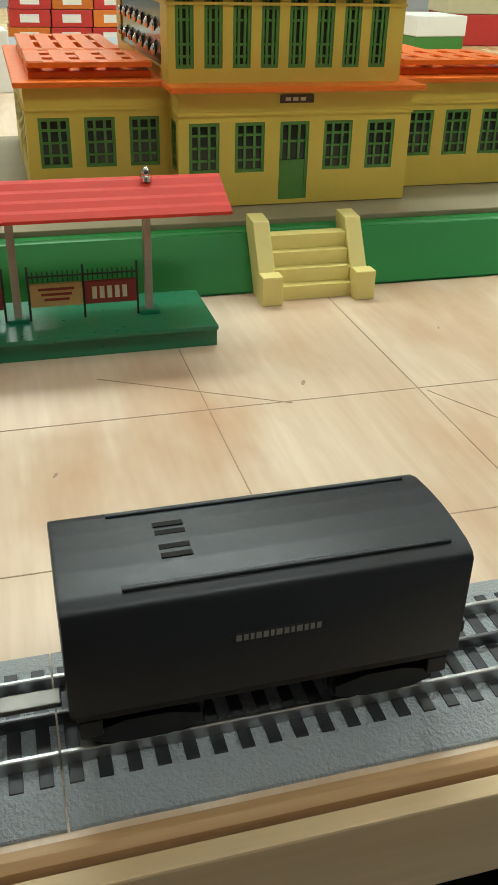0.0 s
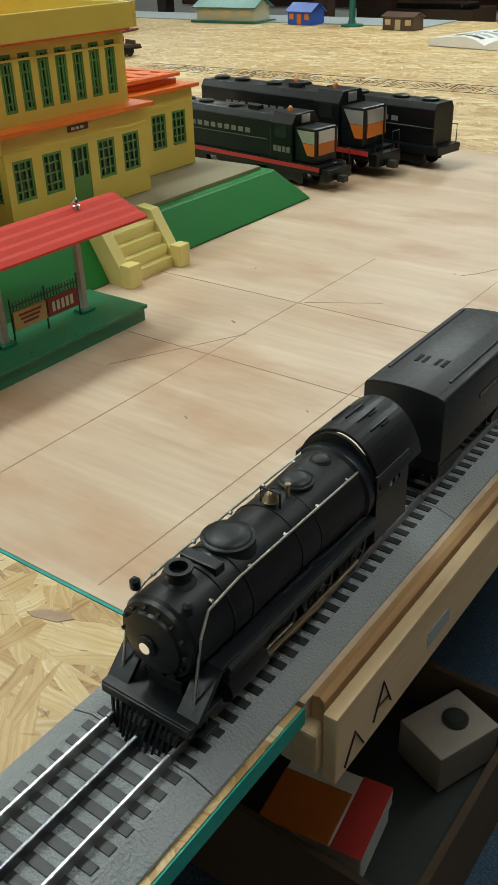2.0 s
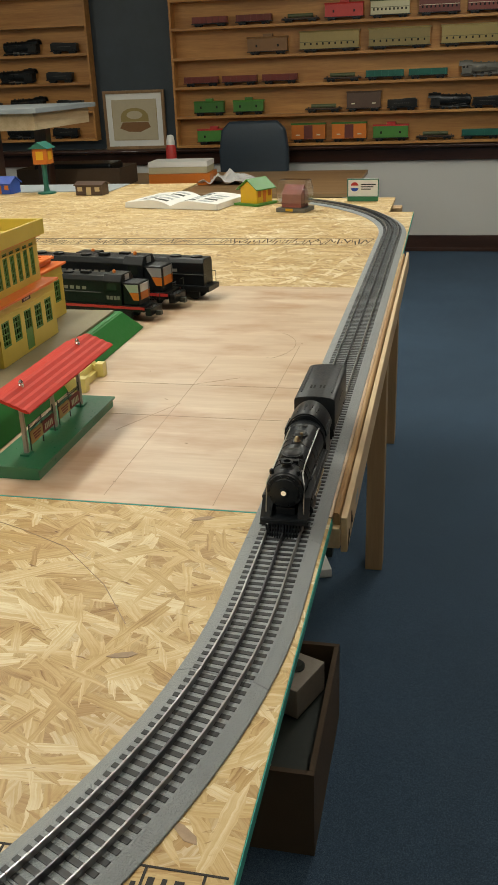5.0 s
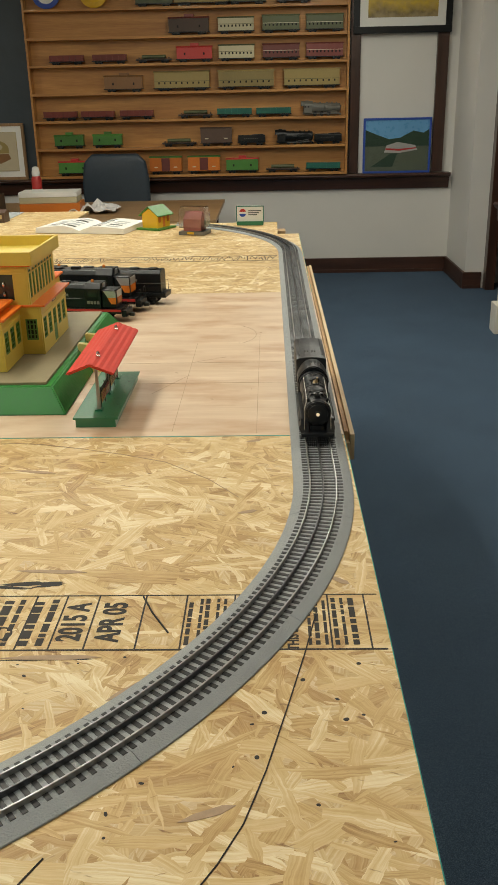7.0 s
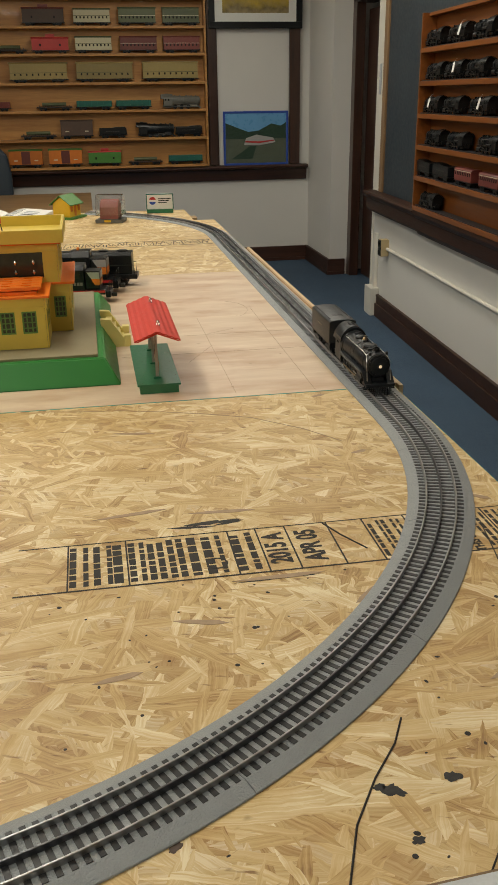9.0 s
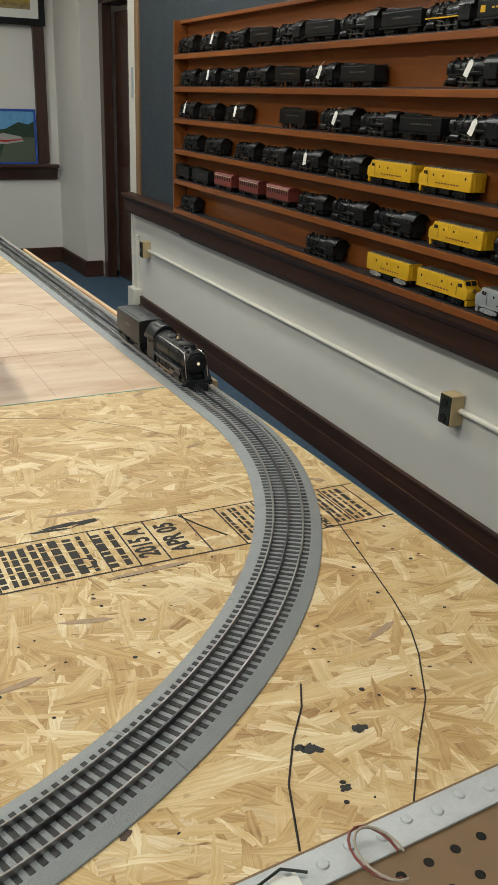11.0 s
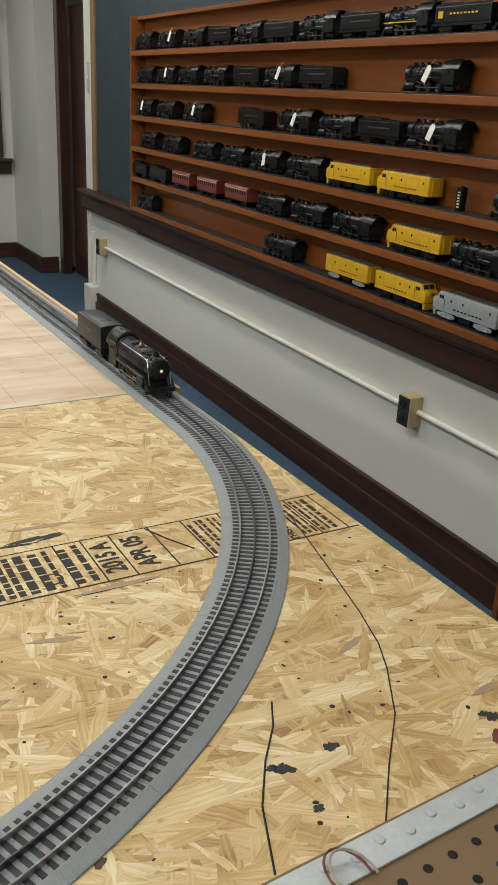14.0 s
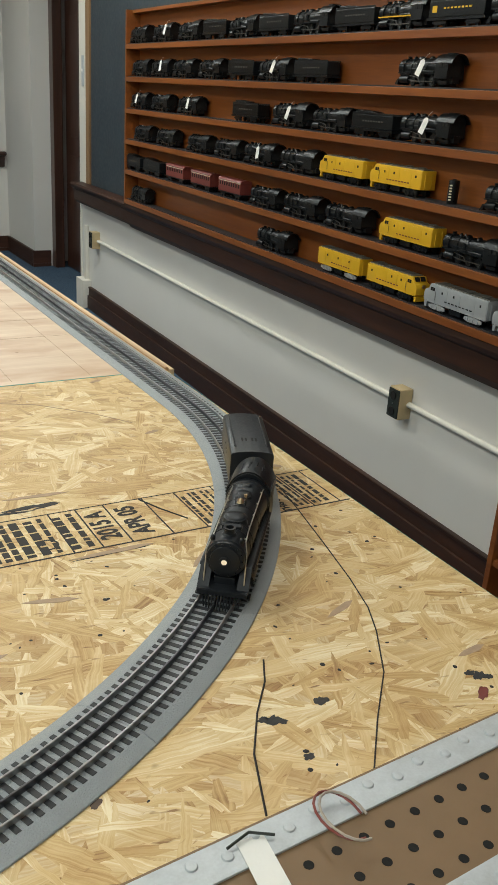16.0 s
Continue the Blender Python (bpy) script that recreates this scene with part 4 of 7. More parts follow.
def main_engine():
    e = thing("steam_engine", "black die-cast toy steam engine with bright handrails", "toy locomotive")
    zc, rb = 0.0442, 0.0228
    b = turned([(rb * 0.90, 0.098), (rb * 0.97, 0.096), (rb * 0.97, 0.072), (rb * 0.99, 0.071), (rb, 0.0), (rb * 1.06, -0.03), (rb * 1.12, -0.056)], 32, axis="x", at=(0, 0, zc))
    part("boiler", b, "engine", e, smooth=35)
    for bx in (0.070, 0.055, 0.012, -0.006, -0.032):
        part("boiler_band", turned([(rb * 0.99, bx - 0.001), (rb * 1.025, bx - 0.0006), (rb * 1.025, bx + 0.0006), (rb * 0.99, bx + 0.001)], 32, at=(0, 0, zc), axis="x"), "engine", e, smooth=35)
    fr = part("boiler_front", turned([(rb * 0.92, 0.097), (rb * 0.90, 0.100), (rb * 0.72, 0.1012), (rb * 0.70, 0.103), (rb * 0.35, 0.1055), (0.001, 0.106)], 28, axis="x", at=(0, 0, zc)), "engine", e, smooth=40)
    rv = bmesh.new()
    for k in range(14):
        a = 2 * math.pi * k / 14
        rod((0.099, rb * 0.80 * math.cos(a), zc + rb * 0.80 * math.sin(a)), (0.1025, rb * 0.80 * math.cos(a), zc + rb * 0.80 * math.sin(a)), 0.0011, n=6, bm=rv)
    part("rivet_ring", rv, "engine", fr)
    part("headlamp", turned([(0.0056, 0.104), (0.0056, 0.1072), (0.0046, 0.1078)], 18, axis="x", at=(0, 0, zc + 0.001)), "engine", fr, smooth=40)
    part("lens", turned([(0.0030, 0.1075), (0.0030, 0.1081), (0.0015, 0.1085)], 16, axis="x", at=(0, 0, zc + 0.001)), "lens", fr, "glowing headlamp lens", smooth=60)
    for y in (-0.013, 0.013):
        part("marker_lamp", turned([(0.002, 0), (0.0026, 0.001), (0.0026, 0.005), (0.001, 0.0065)], 10), "engine", e, smooth=40).matrix_basis = pose(0.094, y * 1.2, zc + rb * 0.82)
    part("chimney", turned([(0.0080, 0), (0.0060, 0.002), (0.0056, 0.0055), (0.0068, 0.007), (0.0068, 0.0085), (0.0045, 0.0085), (0.0042, 0.004)], 20), "engine", e, smooth=35).matrix_basis = pose(0.081, 0, zc + rb - 0.0015)
    for x, r, h in ((0.044, 0.0132, 0.0060), (-0.016, 0.0098, 0.0062), (-0.041, 0.0064, 0.0055)):
        part("dome", turned([(r * 1.12, -0.004), (r * 0.98, 0.001), (r * 0.94, h * 0.62), (r * 0.80, h * 0.86), (r * 0.45, h * 0.98), (0.001, h)], 22), "engine", e, smooth=50).matrix_basis = pose(x, 0, zc + rb - 0.002)
        part("dome_cap", turned([(r * 0.99, h * 0.52), (r * 1.04, h * 0.60), (r * 0.99, h * 0.68)], 22), "engine", e, smooth=50).matrix_basis = pose(x, 0, zc + rb - 0.002)
    be = part("bell", turned([(0.0045, 0), (0.0036, 0.001), (0.003, 0.004), (0.001, 0.006)], 14), "brass", e, smooth=50)
    be.matrix_basis = pose(0.008, 0, zc + rb + 0.002)
    part("bell_bracket", wire([(0.008, -0.006, zc + rb - 0.002), (0.008, -0.006, zc + rb + 0.008), (0.008, 0.006, zc + rb + 0.008), (0.008, 0.006, zc + rb - 0.002)], 0.0008, 6), "engine", e)
    part("sand_hatch", box(0.061, 0.068, -0.011, 0.011, zc + rb - 0.004, zc + rb + 0.0015, 0.001), "engine", e)
    part("whistle", turned([(0.0012, 0), (0.0012, 0.006), (0.0018, 0.0062), (0.0018, 0.009)], 8), "brass", e).matrix_basis = pose(-0.002, 0.004, zc + rb - 0.001)
    # cab with openings
    roof = [(0.0300 * math.sin(a), 0.0350 + 0.0432 * math.cos(a)) for a in (radians(d) for d in range(-72, 73, 6))]
    inner = [(y * 0.94, z - 0.0016) for y, z in roof[::-1]]
    part("cab_roof", prism(roof + inner, -0.110, -0.060, "x", 0.0003), "engine", e, smooth=40)
    for y in (-0.0125, -0.004, 0.004, 0.0125):
        z = 0.0350 + 0.0432 * math.sqrt(1 - (y / 0.030) ** 2)
        part("roof_rib", box(-0.094, -0.074, y - 0.0006, y + 0.0006, z - 0.0012, z + 0.0010, 0.0003), "engine", e)
        part("roof_slot", box(-0.092, -0.084, y + 0.0012, y + 0.0024, z - 0.0012, z + 0.0004), "hole", e, "dark vent slot")
    part("firebox_saddle", turned([(0.0255, -0.064), (0.0268, -0.062), (0.0268, -0.050), (0.0250, -0.048)], 28, axis="x", at=(0, 0, zc)), "engine", e, smooth=35)
    for y in (-1, 1):
        for x0, x1, z0, z1 in ((-0.096, -0.057, 0.012, 0.0425), (-0.096, -0.0855, 0.0425, 0.051), (-0.0735, -0.057, 0.0425, 0.051), (-0.0800, -0.0790, 0.0425, 0.051), (-0.0855, -0.0735, 0.0462, 0.0470), (-0.096, -0.057, 0.051, 0.057)):
            yy = 0.0265 * y
            part("cab_side", box(x0, x1, yy - 0.0008, yy + 0.0008, z0, z1, 0.0003), "engine", e)
    part("cab_front", prism([(-0.0255, 0.012)] + inner[::-1] + [(0.0255, 0.012)], -0.059, -0.057, "x"), "engine", e)
    part("cab_deck", box(-0.094, -0.058, -0.0255, 0.0255, 0.010, 0.0125, 0.0004), "engine", e)
    part("firebox", box(-0.07, -0.02, -0.017, 0.017, 0.004, 0.039, 0.002), "engine", e)
    for y in (-1, 1):
        part("running_board", box(-0.056, 0.088, 0.0215 * y - 0.0065, 0.0215 * y + 0.0065, 0.0285, 0.0315, 0.0005), "engine", e)
        part("walkway_panel", prism([(0.0265 * y, 0.0316), (0.0300 * y, 0.0290), (0.0300 * y, 0.0262), (0.0285 * y, 0.0262), (0.0282 * y, 0.0284), (0.0255 * y, 0.0312)], -0.056, 0.084, "x"), "engine", e)
        part("front_step", box(0.094, 0.106, 0.0262 * y - 0.0035, 0.0262 * y + 0.0035, 0.0020, 0.0040, 0.0005), "engine", e)
        part("step_hanger", box(0.099, 0.101, 0.0262 * y - 0.0008, 0.0262 * y + 0.0008, 0.0041, 0.0099), "engine", e)
        part("skirt", prism([(0.088, 0.0315), (0.088, 0.0285), (0.106, 0.0095), (0.108, 0.0125)], 0.0215 * y - 0.0065, 0.0215 * y + 0.0065, "y", 0.0003), "engine", e)
        part("cylinder", rod((0.054, 0.0225 * y, 0.013), (0.084, 0.0225 * y, 0.013), 0.0078, n=18), "engine", e, smooth=40)
        part("valve_chest", box(0.055, 0.083, 0.0215 * y - 0.006, 0.0215 * y + 0.006, 0.017, 0.0286, 0.001), "engine", e)
        hy, hz = (rb + 0.0012) * 0.74 * y, zc + 0.0172
        part("handrail", wire([(-0.056, hy * 1.05, hz + 0.0005), (0.060, hy, hz), (0.084, hy * 1.05, hz - 0.002), (0.094, hy * 1.22, hz - 0.010), (0.103, 0.022 * y, 0.014)], 0.00075, 6), "steel", e, "bright wire handrail")
        for x in (-0.04, -0.01, 0.02, 0.05, 0.08):
            part("stanchion", rod((x, hy * 0.92, hz), (x, hy * 1.03, hz), 0.0011, n=6), "steel", e)
        part("side_rod", box(-0.040, 0.034, 0.0262 * y - 0.0008, 0.0262 * y + 0.0008, 0.0085, 0.0112, 0.0004), "brass", e, "worn metal side rod")
        part("main_rod", prism([(0.056, 0.0118), (0.056, 0.0140), (-0.001, 0.0115), (-0.001, 0.0085)], 0.0280 * y - 0.0006, 0.0280 * y + 0.0006, "y"), "brass", e)
        part("crosshead_guide", box(0.030, 0.056, 0.027 * y - 0.001, 0.027 * y + 0.001, 0.0155, 0.0172), "steel", e)
        part("feed_pipe", wire([(0.05, 0.0205 * y, 0.029), (0.02, 0.0215 * y, 0.031), (-0.02, 0.0228 * y, 0.031), (-0.05, 0.0240 * y, 0.034)], 0.0012, 6), "engine", e)
    part("chassis", box(-0.105, 0.098, -0.0115, 0.0115, 0.004, 0.022, 0.001), "engine", e)
    part("pilot_deck", box(0.088, 0.112, -0.0275, 0.0275, 0.010, 0.0135, 0.0006), "engine", e)
    pilot = part("pilot", box(0.108, 0.113, -0.027, 0.027, 0.0075, 0.0125, 0.0006), "engine", e, "slatted cowcatcher")
    for k in range(13):
        y = -0.021 + 0.0035 * k
        part("slat", rod((0.112, y, 0.009), (0.1245 - abs(y) * 0.42, y * 0.86, -0.0075), 0.0009, n=5), "engine", pilot)
    part("toe_bar", prism([(0.1245 - abs(y) * 0.42, y * 0.86) for y in (-0.021, 0.0, 0.021)] + [(0.113, 0.018), (0.113, -0.018)], -0.009, -0.0065, "z"), "engine", pilot)
    wheels = []
    for x in (0.034, -0.003, -0.040):
        for y in (-1, 1):
            w = spoked_wheel(0.0165, 0.005, e)
            w.matrix_basis = pose(x, 0.0205 * y, 0.0165, 0, 0, 0 if y > 0 else 180)
            wheels.append((w, x, 0.0205 * y, 0.0165, 0 if y > 0 else 180))
    for x, r in ((0.084, 0.0085), (-0.082, 0.0095)):
        for y in (-1, 1):
            w = plain_wheel(r, 0.004, e)
            w.matrix_basis = pose(x, 0.0185 * y, r, 0, 0, 0 if y > 0 else 180)
            wheels.append((w, x, 0.0185 * y, r, 0 if y > 0 else 180))
        part("truck_frame", box(x - 0.011, x + 0.011, -0.016, 0.016, 0.005, 0.009, 0.001), "engine", e)
    part("drawbar", box(-0.138, -0.094, -0.004, 0.004, 0.0060, 0.0085, 0.0006), "rodsteel", e)
    return e, wheels


def main_tender():
    t = thing("tender", "black sheet-metal toy tender with a worn plate", "toy tender")
    top = [(-0.0285, 0.024), (-0.0285, 0.0665), (-0.0270, 0.0690), (-0.022, 0.0708), (-0.011, 0.0722), (0, 0.0727), (0.011, 0.0722), (0.022, 0.0708), (0.0270, 0.0690), (0.0285, 0.0665), (0.0285, 0.024)]
    part("shell", prism(top, -0.073, 0.073, "x", 0.0012), "tenderm", t, smooth=35)
    for y in (-1, 1):
        part("bead", rod((-0.066, 0.0215 * y, 0.0710), (0.052, 0.0215 * y, 0.0710), 0.0011, n=8), "tenderm", t, smooth=50)
        pl = part("name_plate", box(-0.018, 0.017, 0.0286 * y - 0.0002, 0.0286 * y + 0.0002, 0.0465, 0.0505), "ink", t, "small dark plate with worn silver print")
        k = -0.016
        rl = random.Random(9)
        while k < 0.015:
            wd = rl.uniform(0.0012, 0.0022)
            part("print_bar", box(k, k + wd, 0.0289 * y - 0.0001, 0.0289 * y + 0.0001, 0.0472, 0.0498), "plate", pl)
            k += wd + 0.0008
    for k, y in enumerate((-0.0115, -0.0065, 0.002, 0.007)):
        part("slot", box(0.0255, 0.0365, y, y + 0.0026, 0.0715, 0.07275), "hole", t, "dark vent slot")
    part("frame", box(-0.071, 0.071, -0.0265, 0.0265, 0.0195, 0.0238, 0.0006), "engine", t)
    part("coupler", box(-0.090, -0.074, -0.005, 0.005, 0.008, 0.014, 0.001), "engine", t)
    for x in (-0.03, 0.03):
        part("step", box(x * 2.2 - 0.004, x * 2.2 + 0.004, -0.0268, 0.0268, 0.012, 0.0195, 0.0006), "engine", t)
    wheels = []
    for cx in (-0.046, 0.046):
        for y in (-1, 1):
            part("truck_frame", prism([(cx - 0.020, 0.0065), (cx - 0.020, 0.0110), (cx - 0.008, 0.0145), (cx + 0.008, 0.0145), (cx + 0.020, 0.0110), (cx + 0.020, 0.0065), (cx + 0.007, 0.0035), (cx - 0.007, 0.0035)], 0.0225 * y - 0.0015, 0.0225 * y + 0.0015, "y", 0.0003), "engine", t)
        part("bolster", box(cx - 0.004, cx + 0.004, -0.021, 0.021, 0.010, 0.0195), "engine", t)
        for dx in (-0.0125, 0.0125):
            for y in (-1, 1):
                w = plain_wheel(0.0088, 0.004, t)
                w.matrix_basis = pose(cx + dx, 0.0185 * y, 0.0088, 0, 0, 0 if y > 0 else 180)
                wheels.append((w, cx + dx, 0.0185 * y, 0.0088, 0 if y > 0 else 180))
    return t, wheels


engine, engine_wheels = main_engine()
tender, tender_wheels = main_tender()


# ---- station ----
def bays(length, height, th, openings, m):
    """A wall with real openings: length along x, outside towards -y, openings as (x0, x1, z0, z1)."""
    b, x = bmesh.new(), 0.0
    for x0, x1, z0, z1 in openings:
        box(x, x0, 0, th, 0, height, bm=b)
        if z0 > 0:
            box(x0, x1, 0, th, 0, z0, bm=b)
        box(x0, x1, 0, th, z1, height, bm=b)
        x = x1
    box(x, length, 0, th, 0, height, bm=b)
    box(-0.0012, length + 0.0012, -0.0012, 0.0008, height * 0.80, height * 0.83, bm=b)
    return moved(b, m)


BARS = {}


def glazing(w, h, rows, parent, m, cols=3):
    """A green window with thin bars and a dark pane."""
    f, d = 0.0030, 0.002
    key = (round(w, 5), round(h, 5), rows)
    if key not in BARS:
        b = bmesh.new()
        out = [(0, 0), (w, 0), (w, h), (0, h)]
        inn = [(f, f), (w - f, f), (w - f, h - f), (f, h - f)]
        va = [[b.verts.new((x, y, z)) for x, z in loop] for y in (0, d) for loop in (out, inn)]
        for k in range(4):
            j = (k + 1) % 4
            for p, q in ((va[0], va[1]), (va[1], va[3]), (va[3], va[2]), (va[2], va[0])):
                b.faces.new((p[k], p[j], q[j], q[k]))
        fr = part("window", b, "mullion", parent)
        made = [part("pane", box(f, w - f, 0.0022, 0.0030, f, h - f), "darkwin", fr)]
        for k in range(1, cols):
            made.append(part("bar", box(w * k / cols - 0.0012, w * k / cols + 0.0012, 0.0003, 0.0018, f, h - f), "mullion", fr))
        for k in range(1, rows):
            if k * 2 != rows or rows < 5:
                made.append(part("bar", box(f, w - f, 0.0004, 0.0017, h * k / rows - 0.0010, h * k / rows + 0.0010), "mullion", fr))
        BARS[key] = (fr, made)
        fr.matrix_basis = m
        return fr
    first, made = BARS[key]
    fr = again(first, m, parent)
    for o in made:
        again(o, o.matrix_basis.copy(), fr)
    return fr


station = thing("station", "yellow plastic toy station with orange roofs on a green base", "toy station")
ZB = 0.056
base = bmesh.new()
lo = [(-0.98, 0.115), (-0.507, 0.115), (-0.507, 0.81), (-0.98, 0.81)]
hi = [(-0.98, 0.140), (-0.535, 0.140), (-0.535, 0.755), (-0.98, 0.755)]
va, vb = [base.verts.new((x, y, 0.0006)) for x, y in lo], [base.verts.new((x, y, 0.050)) for x, y in hi]
base.faces.new(va[::-1]), base.faces.new(vb)
for k in range(4):
    base.faces.new((va[k], va[(k + 1) % 4], vb[(k + 1) % 4], vb[k]))
bmesh.ops.bevel(base, geom=base.edges[:], offset=0.0025, segments=3, affect="EDGES")
part("base", base, "green", station, "bright green sloped base", smooth=40)
part("slab", box(-0.975, -0.548, 0.150, 0.742, 0.0495, ZB - 0.001, 0.001), "slab", station, "tan platform slab")
H1 = 0.100
TURN_E = pose(0, 0, 0, 0, 0, 90)


def east_wall(x, y0, y1, z0, h, ops):
    return part("wall", bays(y1 - y0, h, 0.003, ops, pose(x, y0, z0) @ TURN_E), "yellow", station)


def south_wall(x0, x1, y, z0, h, ops):
    return part("wall", bays(x1 - x0, h, 0.003, ops, pose(x0, y, z0)), "yellow", station)


def fill(ops, m, rows=4):
    for x0, x1, z0, z1 in ops:
        glazing(x1 - x0, z1 - z0, rows, station, m @ pose(x0, 0.0006, z0))


wz0, wz1 = 0.030, 0.074
cw = [(0.0095 + 0.0425 * k, 0.0375 + 0.0425 * k, wz0 if k != 2 else 0.004, wz1) for k in range(5)]
east_wall(-0.595, 0.345, 0.568, ZB, H1, cw)
fill(cw, pose(-0.595, 0.345, ZB) @ TURN_E)
for y0, y1 in ((0.215, 0.345), (0.568, 0.713)):
    k0 = (y1 - y0 - 0.128) / 2
    ow = [(k0 + 0.010 + 0.041 * k, k0 + 0.038 + 0.041 * k, wz0, wz1) for k in range(3)]
    east_wall(-0.640, y0, y1, ZB, H1, ow)
    fill(ow, pose(-0.640, y0, ZB) @ TURN_E)
ow = [(0.010, 0.034, wz0, wz1)]
south_wall(-0.640, -0.5985, 0.345, ZB, H1, ow)
fill(ow, pose(-0.640, 0.345, ZB))
ow = [(0.013 + 0.0415 * k, 0.041 + 0.0415 * k, wz0 if k != 3 else 0.004, wz1) for k in range(7)]
south_wall(-0.950, -0.6435, 0.215, ZB, H1, ow)
fill(ow, pose(-0.950, 0.215, ZB))
part("wall", box(-0.6405, -0.5985, 0.565, 0.568, ZB, ZB + H1), "yellow", station)
part("wall", box(-0.950, -0.6405, 0.710, 0.713, ZB, ZB + H1), "yellow", station)
part("wall", box(-0.953, -0.9505, 0.215, 0.713, ZB, ZB + H1), "yellow", station)
part("door", box(-0.5965, -0.5950, 0.4400, 0.4640, ZB + 0.004, ZB + 0.040, 0.0003), "mullion", station)
part("plaque", box(-0.5945, -0.5935, 0.438, 0.470, ZB + 0.090, ZB + 0.097, 0.0003), "brown", station, "small dark name plaque")
part("plaque", box(-0.820, -0.795, 0.2135, 0.2142, ZB + 0.088, ZB + 0.096, 0.0003), "brown", station)
for px in (0.443, 0.450, 0.457):
    part("print_bar", box(-0.5934, -0.5931, px, px + 0.005, ZB + 0.092, ZB + 0.095), "print", station)
ZR = ZB + H1
part("roof", box(-0.958, -0.632, 0.207, 0.721, ZR, ZR + 0.005, 0.0012), "orange", station, "orange plastic roof")
part("roof", box(-0.632, -0.585, 0.337, 0.576, ZR, ZR + 0.005, 0.0012), "orange", station)


def louvre(x0, x1, y0, y1, z):
    """A raised orange roof light: a frame on a curb with bars that leave square holes."""
    o = part("roof_light", box(x0, x1, y0, y1, z, z + 0.006, 0.001), "orange", station, "raised orange roof light with square holes")
    for k in range(5):
        yy = y0 + 0.007 + (y1 - y0 - 0.014) * k / 4
        part("rib", box(x0 - 0.002, x1 + 0.004, yy - 0.0075, yy + 0.0075, z + 0.0092, z + 0.0150, 0.0008), "orange", o)
    for k in range(3):
        xx = x0 + 0.006 + (x1 - x0 - 0.008) * k / 2
        part("cross_bar", box(xx - 0.010, xx + 0.010, y0 + 0.0005, y1 - 0.0005, z + 0.0098, z + 0.0144, 0.0006), "orange", o)


louvre(-0.74, -0.655, 0.222, 0.332, ZR + 0.005)
louvre(-0.92, -0.76, 0.222, 0.318, ZR + 0.005)
louvre(-0.74, -0.655, 0.580, 0.700, ZR + 0.005)
ZT, HT = ZR + 0.005, 0.078
tw = [(0.007 + 0.0258 * k, 0.0235 + 0.0258 * k, 0.012, 0.070) for k in range(8)]
east_wall(-0.613, 0.340, 0.560, ZT, HT, tw)
fill(tw, pose(-0.613, 0.340, ZT) @ TURN_E, 6)
sw_ops = [(0.03, 0.285, 0.010, 0.062)]
south_wall(-0.930, -0.6165, 0.340, ZT, HT, sw_ops)
part("pane", box(-0.900, -0.645, 0.3415, 0.3422, ZT + 0.010, ZT + 0.062), "darkwin", station, "wide dark tower window")
bulb = None
for k in range(7):
    for r in range(2):
        if bulb is None:
            bulb = part("window_lamp", turned([(0.0012, 0), (0.003, 0.003), (0.0035, 0.006), (0.0008, 0.010)], 10), "chrome", station, smooth=50)
            o = bulb
        else:
            o = again(bulb)
        o.matrix_basis = pose(-0.880 + 0.036 * k, 0.337, ZT + 0.018 + 0.02 * r)
part("wall", box(-0.930, -0.6165, 0.557, 0.560, ZT, ZT + HT), "yellow", station)
part("wall", box(-0.9330, -0.9305, 0.340, 0.560, ZT, ZT + HT), "yellow", station)
part("cornice", box(-0.936, -0.606, 0.334, 0.566, ZT + HT, ZT + HT + 0.006, 0.001), "orange", station, "orange cornice band")
zp = ZT + HT + 0.006
for b in ((-0.940, -0.600, 0.328, 0.334), (-0.940, -0.600, 0.566, 0.572), (-0.606, -0.600, 0.334, 0.566), (-0.940, -0.934, 0.334, 0.566)):
    part("parapet", box(*b, zp - 0.003, zp + 0.024, 0.001), "yellow", station)
part("tower_roof", box(-0.934, -0.606, 0.334, 0.566, zp, zp + 0.002), "yellow", station)
part("tower_back", box(-0.90, -0.80, 0.40, 0.52, zp + 0.002, zp + 0.026, 0.001), "orange", station)
tank = thing("water_tank", "small red toy water tank on black legs", "toy water tank")
part("drum", turned([(0.015, 0.022), (0.0165, 0.024), (0.0155, 0.062), (0.017, 0.063), (0.015, 0.066), (0.001, 0.070)], 24), "red", tank, smooth=40)
for a in range(6):
    c, s = math.cos(a * math.pi / 3), math.sin(a * math.pi / 3)
    part("leg", rod((0.018 * c, 0.018 * s, 0), (0.014 * c, 0.014 * s, 0.023), 0.0011, n=6), "iron", tank)
part("standpipe", rod((0, 0, 0), (0, 0, 0.024), 0.004, n=12), "red", tank)
tank.matrix_basis = pose(-0.745, 0.445, zp + 0.0022)

steps = thing("station_steps", "pale yellow plastic steps with side walls", "toy steps")
for k in range(4):
    part("tread", box(-0.521 + 0.0, -0.482 - 0.0085 * k, 0.413, 0.482, 0.0005 + 0.0125 * k, 0.0130 + 0.0125 * k, 0.0006), "steps", steps)
side = [(-0.474, 0.0005), (-0.474, 0.020), (-0.487, 0.022), (-0.508, 0.055), (-0.512, 0.062), (-0.534, 0.064), (-0.534, 0.054), (-0.515, 0.0005)]
for y in (0.398, 0.482):
    part("side_wall", prism(side, y, y + 0.0148, "y", 0.0008), "steps", steps)
    part("newel", box(-0.485, -0.470, y - 0.0015, y + 0.0165, 0.0005, 0.026, 0.001), "steps", steps)
steps.matrix_basis = pose(-0.004, -0.005, 0)

